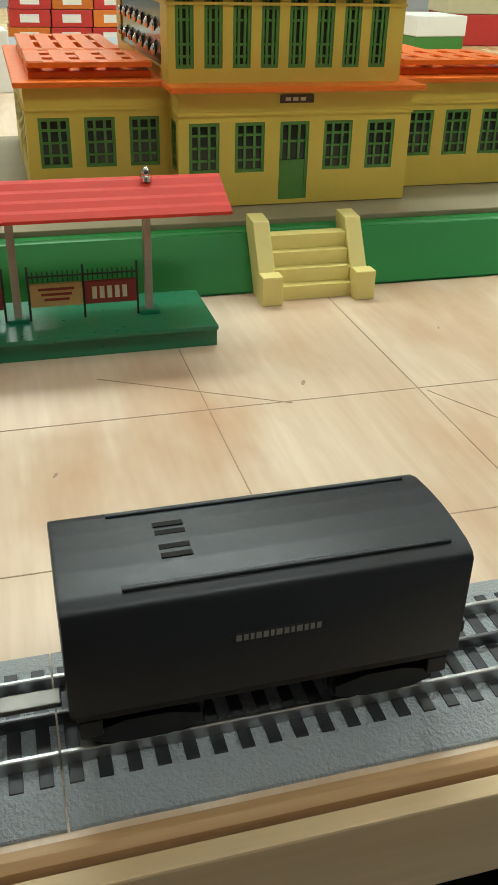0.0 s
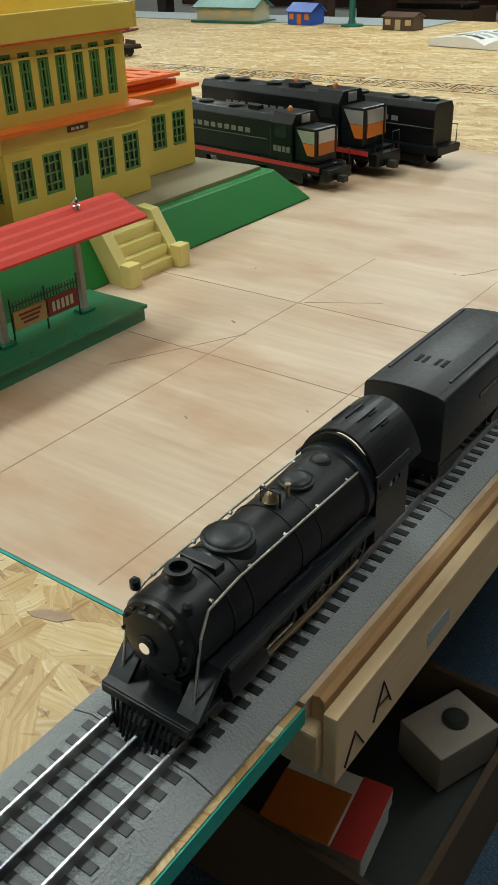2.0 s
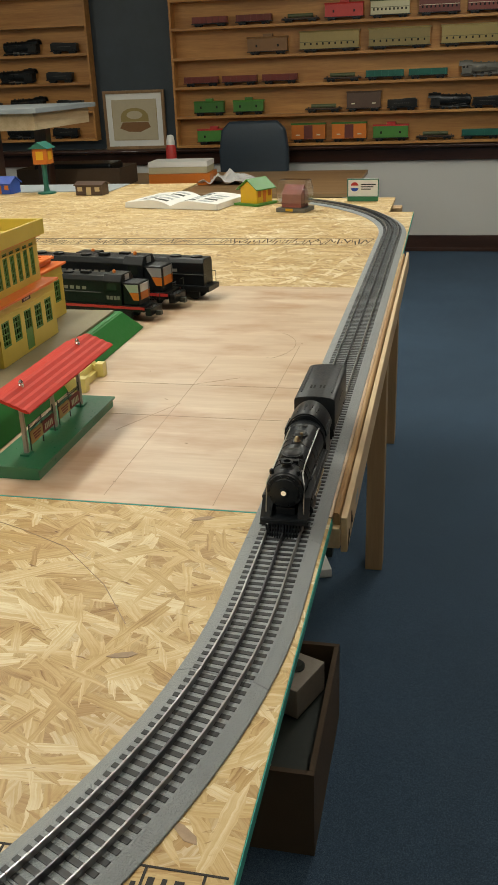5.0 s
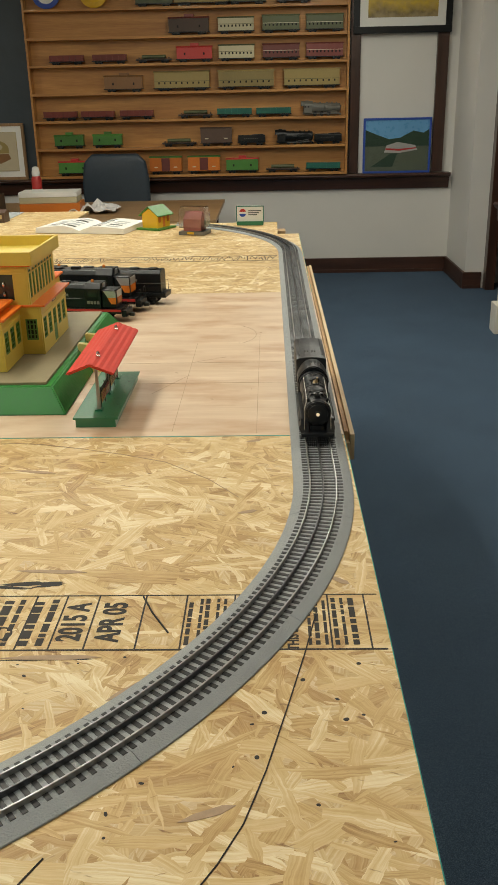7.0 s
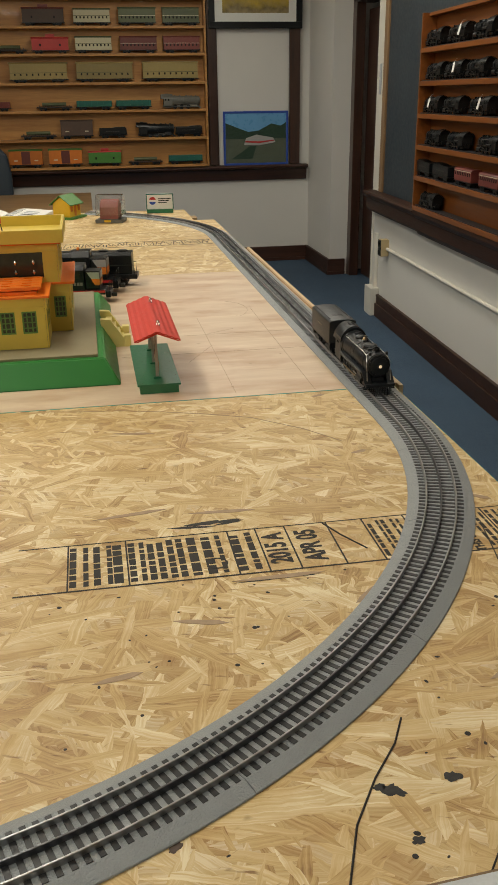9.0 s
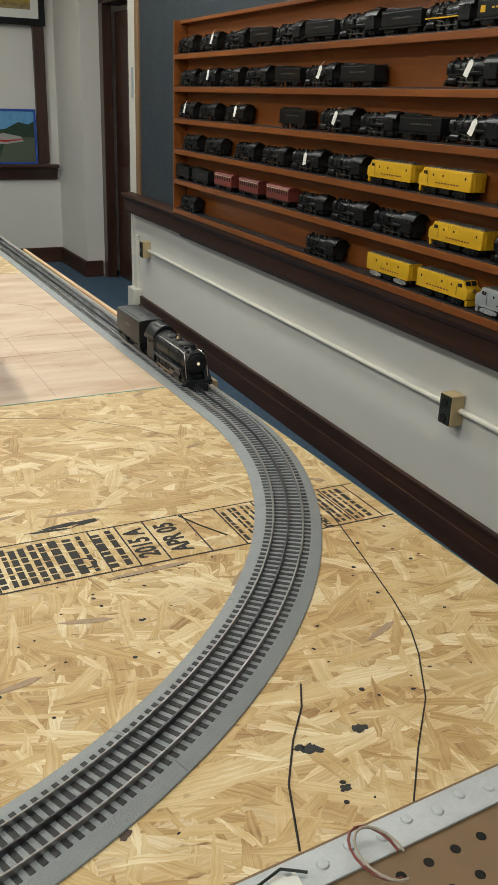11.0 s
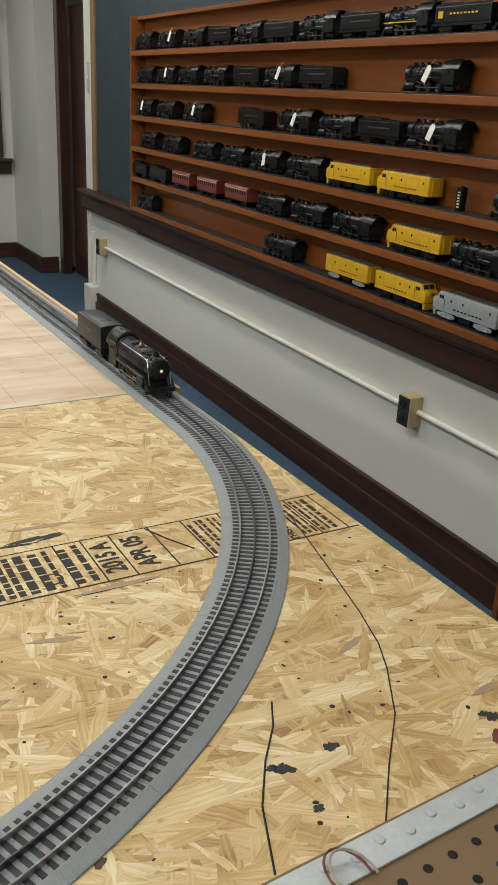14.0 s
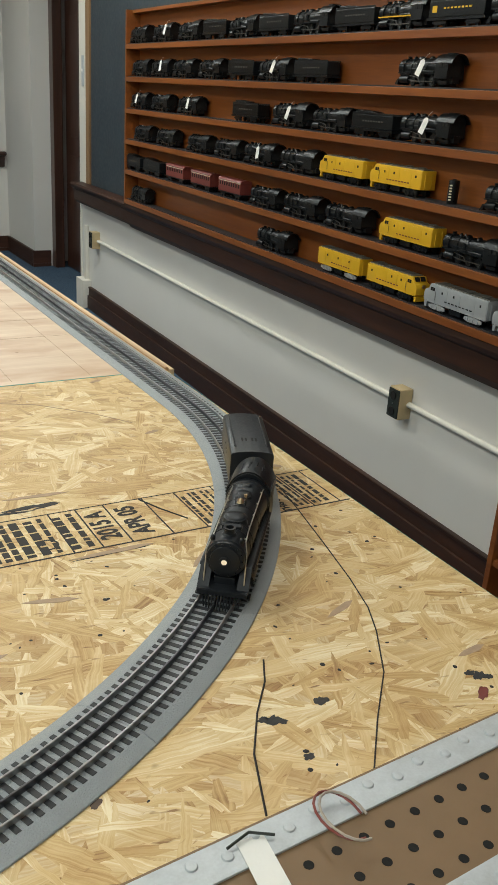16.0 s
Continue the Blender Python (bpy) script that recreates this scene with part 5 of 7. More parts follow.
# ---- waiting platform ----
plat = thing("station_platform", "green toy waiting platform with a red roof", "toy platform")
PX = -0.4395
part("base", prism([(PX - 0.036, 0.0006), (PX + 0.036, 0.0006), (PX + 0.036, 0.0145), (PX + 0.0405, 0.0150), (PX + 0.0405, 0.0185), (PX - 0.0405, 0.0185), (PX - 0.0405, 0.0150), (PX - 0.036, 0.0145)], 0.049, 0.335, "y", 0.0006), "green2", plat, "dark green base with a lip")
rf = bmesh.new()
n = 8
prof = []
for k in range(-n, n + 1):
    u = k / n
    prof.append((PX + 0.042 * u, 0.1215 - 0.017 * abs(u) + (0.0013 if k % 2 else 0)))
prism(prof + [(x, z - 0.0022) for x, z in prof[::-1]], 0.036, 0.344, "y", 0, rf)
part("roof", rf, "red", plat, "red ribbed pitched roof")
for y in (0.036, 0.3425):
    part("gable", prism([(PX - 0.041, 0.1025), (PX, 0.1195), (PX + 0.041, 0.1025), (PX + 0.037, 0.1020), (PX, 0.1165), (PX - 0.037, 0.1020)], y + 0.0012, y + 0.0026, "y"), "red", plat)
for y in (0.092, 0.190, 0.289):
    part("post", prism([(PX - 0.003, 0.018), (PX + 0.003, 0.018), (PX + 0.0022, 0.115), (PX - 0.0022, 0.115)], y - 0.003, y + 0.003, "y", 0.0006), "post", plat, "grey post")
    part("post_foot", box(PX - 0.007, PX + 0.007, y - 0.008, y + 0.008, 0.0183, 0.0215, 0.001), "green2", plat)
    part("bracket", box(PX - 0.028, PX + 0.028, y - 0.002, y + 0.002, 0.103, 0.1075, 0.0006), "post", plat)
for y in (0.092, 0.289):
    fi = part("finial", turned([(0.0042, 0), (0.0042, 0.003), (0.0028, 0.004), (0.0034, 0.007), (0.001, 0.010)], 14), "chrome", plat, smooth=50)
    fi.matrix_basis = pose(PX + 0.006, y, 0.1195)
for y0, y1 in ((0.101, 0.181), (0.199, 0.280)):
    fx = PX + 0.003
    fence = part("fence", wire([(fx, y0, 0.0525), (fx, y1, 0.0525)], 0.0007, 6), "iron", plat, "black iron fence with sign boards")
    for k in range(23):
        yy = y0 + (y1 - y0) * k / 22
        rod_b = rod((fx, yy, 0.048), (fx, yy, 0.0565), 0.0005, n=5)
        part("picket", rod_b, "iron", fence)
    for yy in (y0, (y0 + y1) / 2, y1):
        part("fence_post", wire([(fx, yy, 0.0185), (fx, yy, 0.0605)], 0.0009, 6), "iron", fence)
    mid = (y0 + y1) / 2
    for a, c, mt in ((y0 + 0.001, mid - 0.001, "signcream"), (mid + 0.001, y1 - 0.001, "signred")):
        for sx in (-0.0016, 0.0008):
            sg = part("sign_board", box(fx + sx, fx + sx + 0.0008, a, c, 0.0295, 0.0470, 0.0002), mt, plat, "printed metal sign board")
            fxp = fx + sx + (0.00095 if sx > 0 else -0.00015)
            tone = "print" if mt == "signred" else "signred"
            for k in range(5 if mt == "signred" else 3):
                w = (c - a - 0.010) / (5 if mt == "signred" else 3)
                zz = (0.0335, 0.0430) if mt == "signred" else (0.0420 - 0.004 * k, 0.0440 - 0.004 * k)
                yy = (a + 0.005 + w * k, a + 0.005 + w * k + w * 0.62) if mt == "signred" else (a + 0.006 + 0.002 * k, c - 0.006 - 0.002 * k)
                part("print_bar", box(fxp - 0.0001, fxp + 0.0001, yy[0], yy[1], *zz), tone, sg)


# ---- toy diesels behind the station ----
def diesel(stripe):
    d = thing("diesel_engine", "black toy diesel engine with orange and silver nose", "toy locomotive", "black diesels on the table")
    part("hood", prism([(-0.0235, 0.030), (0.0235, 0.030), (0.0235, 0.074), (0.018, 0.082), (-0.018, 0.082), (-0.0235, 0.074)], -0.150, 0.062, "x", 0.001), "engine2", d)
    part("cab", prism([(-0.027, 0.030), (0.027, 0.030), (0.027, 0.074), (0.018, 0.086), (-0.018, 0.086), (-0.027, 0.074)], 0.062, 0.102, "x", 0.001), "engine2", d)
    part("nose", box(0.102, 0.138, -0.0235, 0.0235, 0.030, 0.072, 0.003), "engine2", d)
    part("nose_band", box(0.1382, 0.1395, -0.016, 0.016, 0.040, 0.054), "carorange", d, "orange nose band")
    part("nose_band", box(0.1382, 0.1395, -0.016, 0.016, 0.0545, 0.069), "silver", d, "silver nose band")
    for y in (-1, 1):
        part("side_band", prism([(0.126, 0.040), (0.138, 0.040), (0.138, 0.054), (0.118, 0.054)], 0.0238 * y - 0.0003, 0.0238 * y + 0.0003, "y"), "carorange", d)
        part("side_band", prism([(0.118, 0.0545), (0.138, 0.0545), (0.138, 0.069), (0.108, 0.069)], 0.0238 * y - 0.0003, 0.0238 * y + 0.0003, "y"), "silver", d)
        part("cab_window", box(0.072, 0.092, 0.0272 * y - 0.0003, 0.0272 * y + 0.0003, 0.058, 0.072), "darkwin", d)
        part("sill", box(-0.160, 0.150, 0.0275 * y - 0.0008, 0.0275 * y + 0.0008, 0.0235, 0.0285), "carred" if stripe else "engine2", d, "thin red sill stripe" if stripe else "")
        for k in range(9):
            part("print_bar", box(-0.10 + 0.014 * k, -0.091 + 0.014 * k, 0.0238 * y - 0.0002, 0.0238 * y + 0.0002, 0.056, 0.062), "plate", d)
        for k in range(4):
            part("print_bar", box(0.068 + 0.008 * k, 0.074 + 0.008 * k, 0.0273 * y - 0.0002, 0.0273 * y + 0.0002, 0.040, 0.047), "plate", d)
        part("handrail", wire([(-0.155, 0.026 * y, 0.030), (-0.155, 0.026 * y, 0.052), (0.055, 0.026 * y, 0.052)], 0.0007, 5), "iron", d)
        for cx in (-0.105, 0.085):
            part("truck_frame", box(cx - 0.034, cx + 0.034, 0.0215 * y - 0.002, 0.0215 * y + 0.002, 0.006, 0.018, 0.001), "engine2", d)
            for dx in (-0.023, 0.023):
                plain_wheel(0.0105, 0.004, d).matrix_basis = pose(cx + dx, 0.0175 * y, 0.012, 0, 0, 0 if y > 0 else 180)
    part("frame", box(-0.160, 0.150, -0.0275, 0.0275, 0.0188, 0.0298, 0.001), "engine2", d)
    part("fuel_tank", box(-0.05, 0.03, -0.020, 0.020, 0.006, 0.0188, 0.003), "engine2", d)
    part("end_platform", box(0.150, 0.162, -0.025, 0.025, 0.012, 0.026, 0.001), "engine2", d)
    part("coupler", box(0.162, 0.174, -0.005, 0.005, 0.010, 0.018, 0.001), "iron", d)
    part("end_rail", wire([(0.159, -0.024, 0.026), (0.159, -0.024, 0.046), (0.159, -0.010, 0.046), (0.159, -0.010, 0.026)], 0.0007, 5), "iron", d)
    part("end_rail", wire([(0.159, 0.024, 0.026), (0.159, 0.024, 0.046), (0.159, 0.010, 0.046), (0.159, 0.010, 0.026)], 0.0007, 5), "iron", d)
    part("beacon", turned([(0.0033, 0), (0.0033, 0.004), (0.0014, 0.006)], 12), "carorange", d, "orange roof beacon", smooth=50).matrix_basis = pose(0.075, 0, 0.0855)
    part("headlight", box(0.100, 0.1035, -0.008, 0.008, 0.074, 0.084, 0.0008), "silver", d)
    for x in (-0.13, -0.09, -0.03):
        part("roof_fan", turned([(0.011, 0), (0.011, 0.003), (0.009, 0.004), (0.002, 0.004)], 16), "engine2", d, smooth=40).matrix_basis = pose(x, 0, 0.0815)
    part("exhaust", box(0.0, 0.02, -0.006, 0.006, 0.0795, 0.087, 0.001), "engine2", d)
    return d


dz = diesel(True)
dz.matrix_basis = pose(-0.679, 0.902, 0.0005, 0, 0, -9) @ Matrix.Diagonal((1.12, 1.1, 1.18, 1))
copy_thing(dz, pose(-0.676, 1.012, 0.0005, 0, 0, -9) @ Matrix.Diagonal((1.12, 1.1, 1.18, 1)))
dl = diesel(False)
dl.matrix_basis = pose(-0.635, 1.105, 0.0005, 0, 0, 171) @ Matrix.Diagonal((1.38, 1.1, 1.2, 1))


# ---- shelves ----
def shelf_unit(name, label, x0, x1, y0, y1, boards, top, mt, axis, back_first):
    s = thing(name, label, "shelf")
    lo = boards[0]
    if axis == "y":
        part("back_panel", box(x1 - 0.008, x1, y0, y1, lo, top), mt, s)
        for z in boards:
            part("shelf_board", box(x0, x1 - 0.0085, y0 + 0.019, y1 - 0.019, z, z + 0.027, 0.0015), mt, s)
            part("shelf_track", box(x0 + 0.012, x1 - 0.02, y0 + 0.02, y1 - 0.02, z + 0.0271, z + 0.0325), "tie", s, "black track strip")
        for y in (y0, y1 - 0.0185):
            part("side_panel", box(x0, x1 - 0.0085, y, y + 0.0185, lo, top, 0.0015), mt, s)
        part("top_board", box(x1 - 0.06, x1 - 0.0085, y0 + 0.019, y1 - 0.019, top - 0.018, top, 0.001), mt, s)
    else:
        part("back_panel", box(x0, x1, y1 - 0.008, y1, lo, top), mt, s)
        for z in boards:
            part("shelf_board", box(x0 + 0.019, x1 - 0.019, y0, y1 - 0.0085, z, z + 0.022, 0.0015), mt, s)
        for x in (x0, x1 - 0.0185):
            part("side_panel", box(x, x + 0.0185, y0, y1 - 0.0085, lo, top, 0.0015), mt, s)
    return s


EZ = [-0.187 + 0.1835 * k for k in range(6)]
east_shelf = shelf_unit("display_shelf", "varnished orange-brown wall shelf full of toy trains", WX - 0.118, WX - 0.020, -0.75, 3.985, EZ, 0.950, "shelf", "y", True)
NZ = [-0.100, 0.140, 0.378, 0.608, 0.840, 1.058, 1.285]
shelf_unit("display_shelf", "oak wall shelf with rows of coloured toy trains", -2.245, 0.585, WY - 0.13, WY - 0.017, NZ, 1.52, "shelf_x", "x", True)
shelf_unit("display_shelf", "oak wall shelf with black toy engines", -5.4, -2.99, WY - 0.13, WY - 0.017, [-0.02 + 0.235 * k for k in range(7)], 1.52, "shelf_x", "x", True)


# shelf stock; x runs along the shelf, forwards, z = 0 is the wheel tread
def running_gear(t, xs, r, gauge=0.018):
    w0 = None
    for x in xs:
        for y in (-1, 1):
            if w0 is None:
                w0 = plain_wheel(r, 0.004, t, "engine2")
                o = w0
            else:
                o = again(w0)
            o.matrix_basis = pose(x, gauge * y, r, 0, 0, 0 if y > 0 else 180)


def small_engine(L, tone="engine2", trim=None, tall=1.0, label="black cast toy steam engine on the shelf"):
    e = thing("toy_engine", label, "toy locomotive", "toy engines on the shelves")
    r = 0.021 * tall
    zc = 0.022 + r
    part("boiler", turned([(r * 0.72, L * 0.47), (r * 0.95, L * 0.455), (r * 0.95, L * 0.30), (r, L * 0.29), (r, L * 0.08), (r * 1.12, -L * 0.20)], 18, axis="x", at=(0, 0, zc)), tone, e, smooth=40)
    for u in (0.36, 0.22, 0.07, -0.07):
        part("boiler_band", turned([(r * 0.97, L * u - 0.0012), (r * 1.07, L * u - 0.0012), (r * 1.07, L * u + 0.0012), (r * 0.97, L * u + 0.0012)], 18, axis="x", at=(0, 0, zc)), tone, e, smooth=40)
    w = 0.027 * tall
    ro = [(w * 1.06 * math.sin(radians(q)), zc + 0.004 + 0.027 * tall * math.cos(radians(q))) for q in range(-75, 76, 15)]
    part("cab", prism([(-w, 0.02)] + [(y * 0.94, z - 0.002) for y, z in ro] + [(w, 0.02)], -L * 0.40, -L * 0.20, "x", 0.001), tone, e)
    part("cab_roof", prism(ro + [(y * 0.93, z - 0.002) for y, z in ro[::-1]], -L * 0.46, -L * 0.185, "x"), tone, e, smooth=40)
    part("cab_opening", box(-L * 0.402, -L * 0.399, -w * 0.75, w * 0.75, 0.028, zc + 0.016), "hole", e)
    part("roof_hatch", box(-L * 0.37, -L * 0.28, -0.009, 0.009, zc + 0.029 * tall, zc + 0.0325 * tall, 0.0006), tone, e)
    for y in (-1, 1):
        for u in (-0.36, -0.29):
            part("cab_window", box(L * u - 0.007, L * u + 0.007, w * y - 0.0006, w * y + 0.0006, zc + 0.001, zc + 0.013), "hole", e)
        part("running_board", box(-L * 0.2, L * 0.43, 0.0225 * y - 0.0055, 0.0225 * y + 0.0055, zc - r * 0.62, zc - r * 0.62 + 0.003), trim or tone, e)
        part("cylinder", rod((L * 0.24, 0.0225 * y, 0.016), (L * 0.39, 0.0225 * y, 0.016), 0.0090, n=12), tone, e, smooth=40)
        part("valve_chest", rod((L * 0.25, 0.021 * y, 0.028), (L * 0.38, 0.021 * y, 0.028), 0.0055, n=10), tone, e, smooth=40)
        part("air_pump", rod((L * 0.10, (r + 0.002) * y, zc - 0.006), (L * 0.10, (r + 0.002) * y, zc + 0.010), 0.0055, n=10), tone, e, smooth=40)
        part("air_tank", rod((-L * 0.16, 0.021 * y, zc - r * 0.42), (L * 0.03, 0.021 * y, zc - r * 0.42), 0.0052, n=10), tone, e, smooth=40)
        part("side_rod", box(-L * 0.16, L * 0.20, 0.0242 * y - 0.0008, 0.0242 * y + 0.0008, 0.0115, 0.0140), "rodsteel", e, "worn metal side rod")
        part("main_rod", prism([(L * 0.25, 0.0145), (L * 0.25, 0.0168), (L * 0.03, 0.0125), (L * 0.03, 0.0100)], 0.0258 * y - 0.0006, 0.0258 * y + 0.0006, "y"), "rodsteel", e)
        part("valve_rod", prism([(L * 0.25, 0.0270), (L * 0.25, 0.0285), (L * 0.08, 0.0225), (L * 0.05, 0.0125), (L * 0.065, 0.0125), (L * 0.095, 0.0205)], 0.0254 * y - 0.0005, 0.0254 * y + 0.0005, "y"), "rodsteel", e)
        part("handrail", wire([(-L * 0.18, (r + 0.002) * 0.93 * y, zc + 0.011), (L * 0.42, (r + 0.001) * 0.90 * y, zc + 0.011)], 0.0007, 5), "rodsteel", e)
        part("feed_pipe", wire([(L * 0.30, r * 0.9 * y, zc + 0.006), (L * 0.26, r * y, zc - 0.002), (-L * 0.02, r * 1.05 * y, zc - 0.003), (-L * 0.05, r * 1.0 * y, zc + 0.008)], 0.0011, 5), tone, e)
    part("chassis", box(-L * 0.42, L * 0.44, -0.012, 0.012, 0.010, 0.026), tone, e)
    part("firebox", box(-L * 0.26, -L * 0.12, -0.017, 0.017, 0.012, zc, 0.001), tone, e)
    part("chimney", turned([(0.0085, -0.004), (0.0062, 0.001), (0.0062, 0.005), (0.0075, 0.007)], 12), tone, e, smooth=40).matrix_basis = pose(L * 0.38, 0, zc + r * 0.94)
    for x, q in ((L * 0.27, 0.007), (L * 0.15, 0.0115), (-L * 0.01, 0.0095), (-L * 0.13, 0.006)):
        part("dome", turned([(q * 1.1, -0.005), (q * 0.95, 0.002), (q * 0.5, 0.0055), (0.001, 0.006)], 12), tone, e, smooth=50).matrix_basis = pose(x, 0, zc + r)
    part("bell", turned([(0.0038, 0), (0.003, 0.003), (0.001, 0.005)], 8), "rodsteel", e).matrix_basis = pose(L * 0.21, 0, zc + r + 0.001)
    part("headlamp", rod((L * 0.46, 0, zc + 0.006), (L * 0.49, 0, zc + 0.006), 0.006, n=12), trim or tone, e, smooth=40)
    part("pilot", prism([(L * 0.43, 0.018), (L * 0.46, 0.018), (L * 0.5, 0.003), (L * 0.45, 0.003)], -0.022, 0.022, "y"), tone, e)
    part("trailing_truck", box(-L * 0.36, -L * 0.22, -0.019, 0.019, 0.006, 0.016, 0.002), tone, e)
    running_gear(e, (-L * 0.13, L * 0.03, L * 0.19), 0.0145, 0.0195)
    return e


def small_tender(L, tone="engine2", trim=None):
    t = thing("toy_tender", "black toy tender on the shelf", "toy tender", "toy tenders on the shelves")
    part("tank", box(-L * 0.46, L * 0.46, -0.026, 0.026, 0.022, 0.062, 0.003), tone, t)
    part("coal_bunker", prism([(-L * 0.1, 0.062), (L * 0.42, 0.062), (L * 0.40, 0.073), (L * 0.05, 0.070)], -0.020, 0.020, "y", 0.002), tone, t)
    part("frame", box(-L * 0.48, L * 0.48, -0.027, 0.027, 0.016, 0.0218), tone, t)
    for y in (-1, 1):
        part("tank_rim", box(-L * 0.455, L * 0.455, 0.0245 * y - 0.001, 0.0245 * y + 0.001, 0.0605, 0.0660, 0.0005), tone, t)
        for k in range(8):
            part("print_bar", box(-L * 0.25 + L * 0.06 * k, -L * 0.215 + L * 0.06 * k, 0.0263 * y - 0.0003, 0.0263 * y + 0.0003, 0.0415, 0.0455), trim or "faint", t)
        if trim:
            part("emblem", box(L * 0.32, L * 0.40, 0.0263 * y - 0.0003, 0.0263 * y + 0.0003, 0.034, 0.050), trim, t)
        for x in (-L * 0.28, L * 0.28):
            part("truck_frame", prism([(x - L * 0.12, 0.009), (x - L * 0.12, 0.013), (x - L * 0.04, 0.0165), (x + L * 0.04, 0.0165), (x + L * 0.12, 0.013), (x + L * 0.12, 0.009), (x + L * 0.04, 0.005), (x - L * 0.04, 0.005)], 0.0215 * y - 0.0015, 0.0215 * y + 0.0015, "y"), tone, t)
    running_gear(t, (-L * 0.34, -L * 0.2, L * 0.2, L * 0.34), 0.0095)
    return t


def small_car(name, label, L, body, roof, kind="box", trim="print", cat="toy car", H=0.062):
    c = thing(name, label, cat, "toy cars on the shelves")
    part("frame", box(-L * 0.48, L * 0.48, -0.024, 0.024, 0.0165, 0.021), "engine2", c)
    running_gear(c, (-L * 0.36, -L * 0.24, L * 0.24, L * 0.36), 0.0095)
    for x in (-L * 0.3, L * 0.3):
        part("truck", box(x - L * 0.1, x + L * 0.1, -0.0215, 0.0215, 0.007, 0.0164, 0.002), "engine2", c)
    if kind == "flat":
        part("deck", box(-L * 0.47, L * 0.47, -0.026, 0.026, 0.0212, 0.027, 0.001), body, c)
        for k in range(6):
            part("stake", box(-L * 0.4 + L * 0.16 * k, -L * 0.385 + L * 0.16 * k, -0.026, 0.026, 0.0272, 0.036), body, c)
        part("load", rod((-L * 0.32, 0, 0.040), (L * 0.32, 0, 0.040), 0.012, n=12), trim, c, smooth=40)
        return c
    if kind == "hopper":
        part("body", prism([(-0.026, 0.060), (0.026, 0.060), (0.022, 0.022), (-0.022, 0.022)], -L * 0.46, L * 0.46, "x", 0.001), body, c)
        for k in range(6):
            part("rib", box(-L * 0.42 + L * 0.165 * k, -L * 0.40 + L * 0.165 * k, -0.0272, 0.0272, 0.0225, 0.060), body, c)
        return c
    zt = 0.0215 + H
    part("body", box(-L * 0.46, L * 0.46, -0.026, 0.026, 0.0212, zt - 0.010, 0.001), body, c)
    part("roof", prism([(-0.028, zt - 0.0099), (0.028, zt - 0.0099), (0.022, zt - 0.002), (0, zt + 0.001), (-0.022, zt - 0.002)], -L * 0.475, L * 0.475, "x", 0.0008), roof, c)
    for y in (-1, 1):
        if kind == "coach":
            w0 = None
            for k in range(9):
                if w0 is None:
                    w0 = part("window", box(-0.006, 0.006, -0.0006, 0.0006, 0, 0.013), "hole", c)
                    o = w0
                else:
                    o = again(w0)
                o.matrix_basis = pose(-L * 0.38 + L * 0.095 * k, 0.0263 * y, 0.044)
            part("belt_stripe", box(-L * 0.455, L * 0.455, 0.0262 * y - 0.0004, 0.0262 * y + 0.0004, 0.060, 0.0625), trim, c)
        elif kind == "box":
            part("door", box(-L * 0.12, L * 0.12, 0.0268 * y - 0.0008, 0.0268 * y + 0.0008, 0.024, zt - 0.013, 0.0004), trim if trim in ("maroon", "brown", "carorange") else body, c)
            for k in (-1, 1):
                part("print_bar", box(L * 0.28 * k - 0.016, L * 0.28 * k + 0.016, 0.0263 * y - 0.0004, 0.0263 * y + 0.0004, 0.045, 0.052), "print", c)
        elif kind == "caboose":
            for k in (-1, 1):
                part("window", box(L * 0.25 * k - 0.007, L * 0.25 * k + 0.007, 0.0263 * y - 0.0004, 0.0263 * y + 0.0004, 0.045, 0.060), "hole", c)
    if kind == "caboose":
        part("cupola", box(-L * 0.10, L * 0.12, -0.021, 0.021, zt - 0.002, zt + 0.016, 0.001), roof, c)
    return c


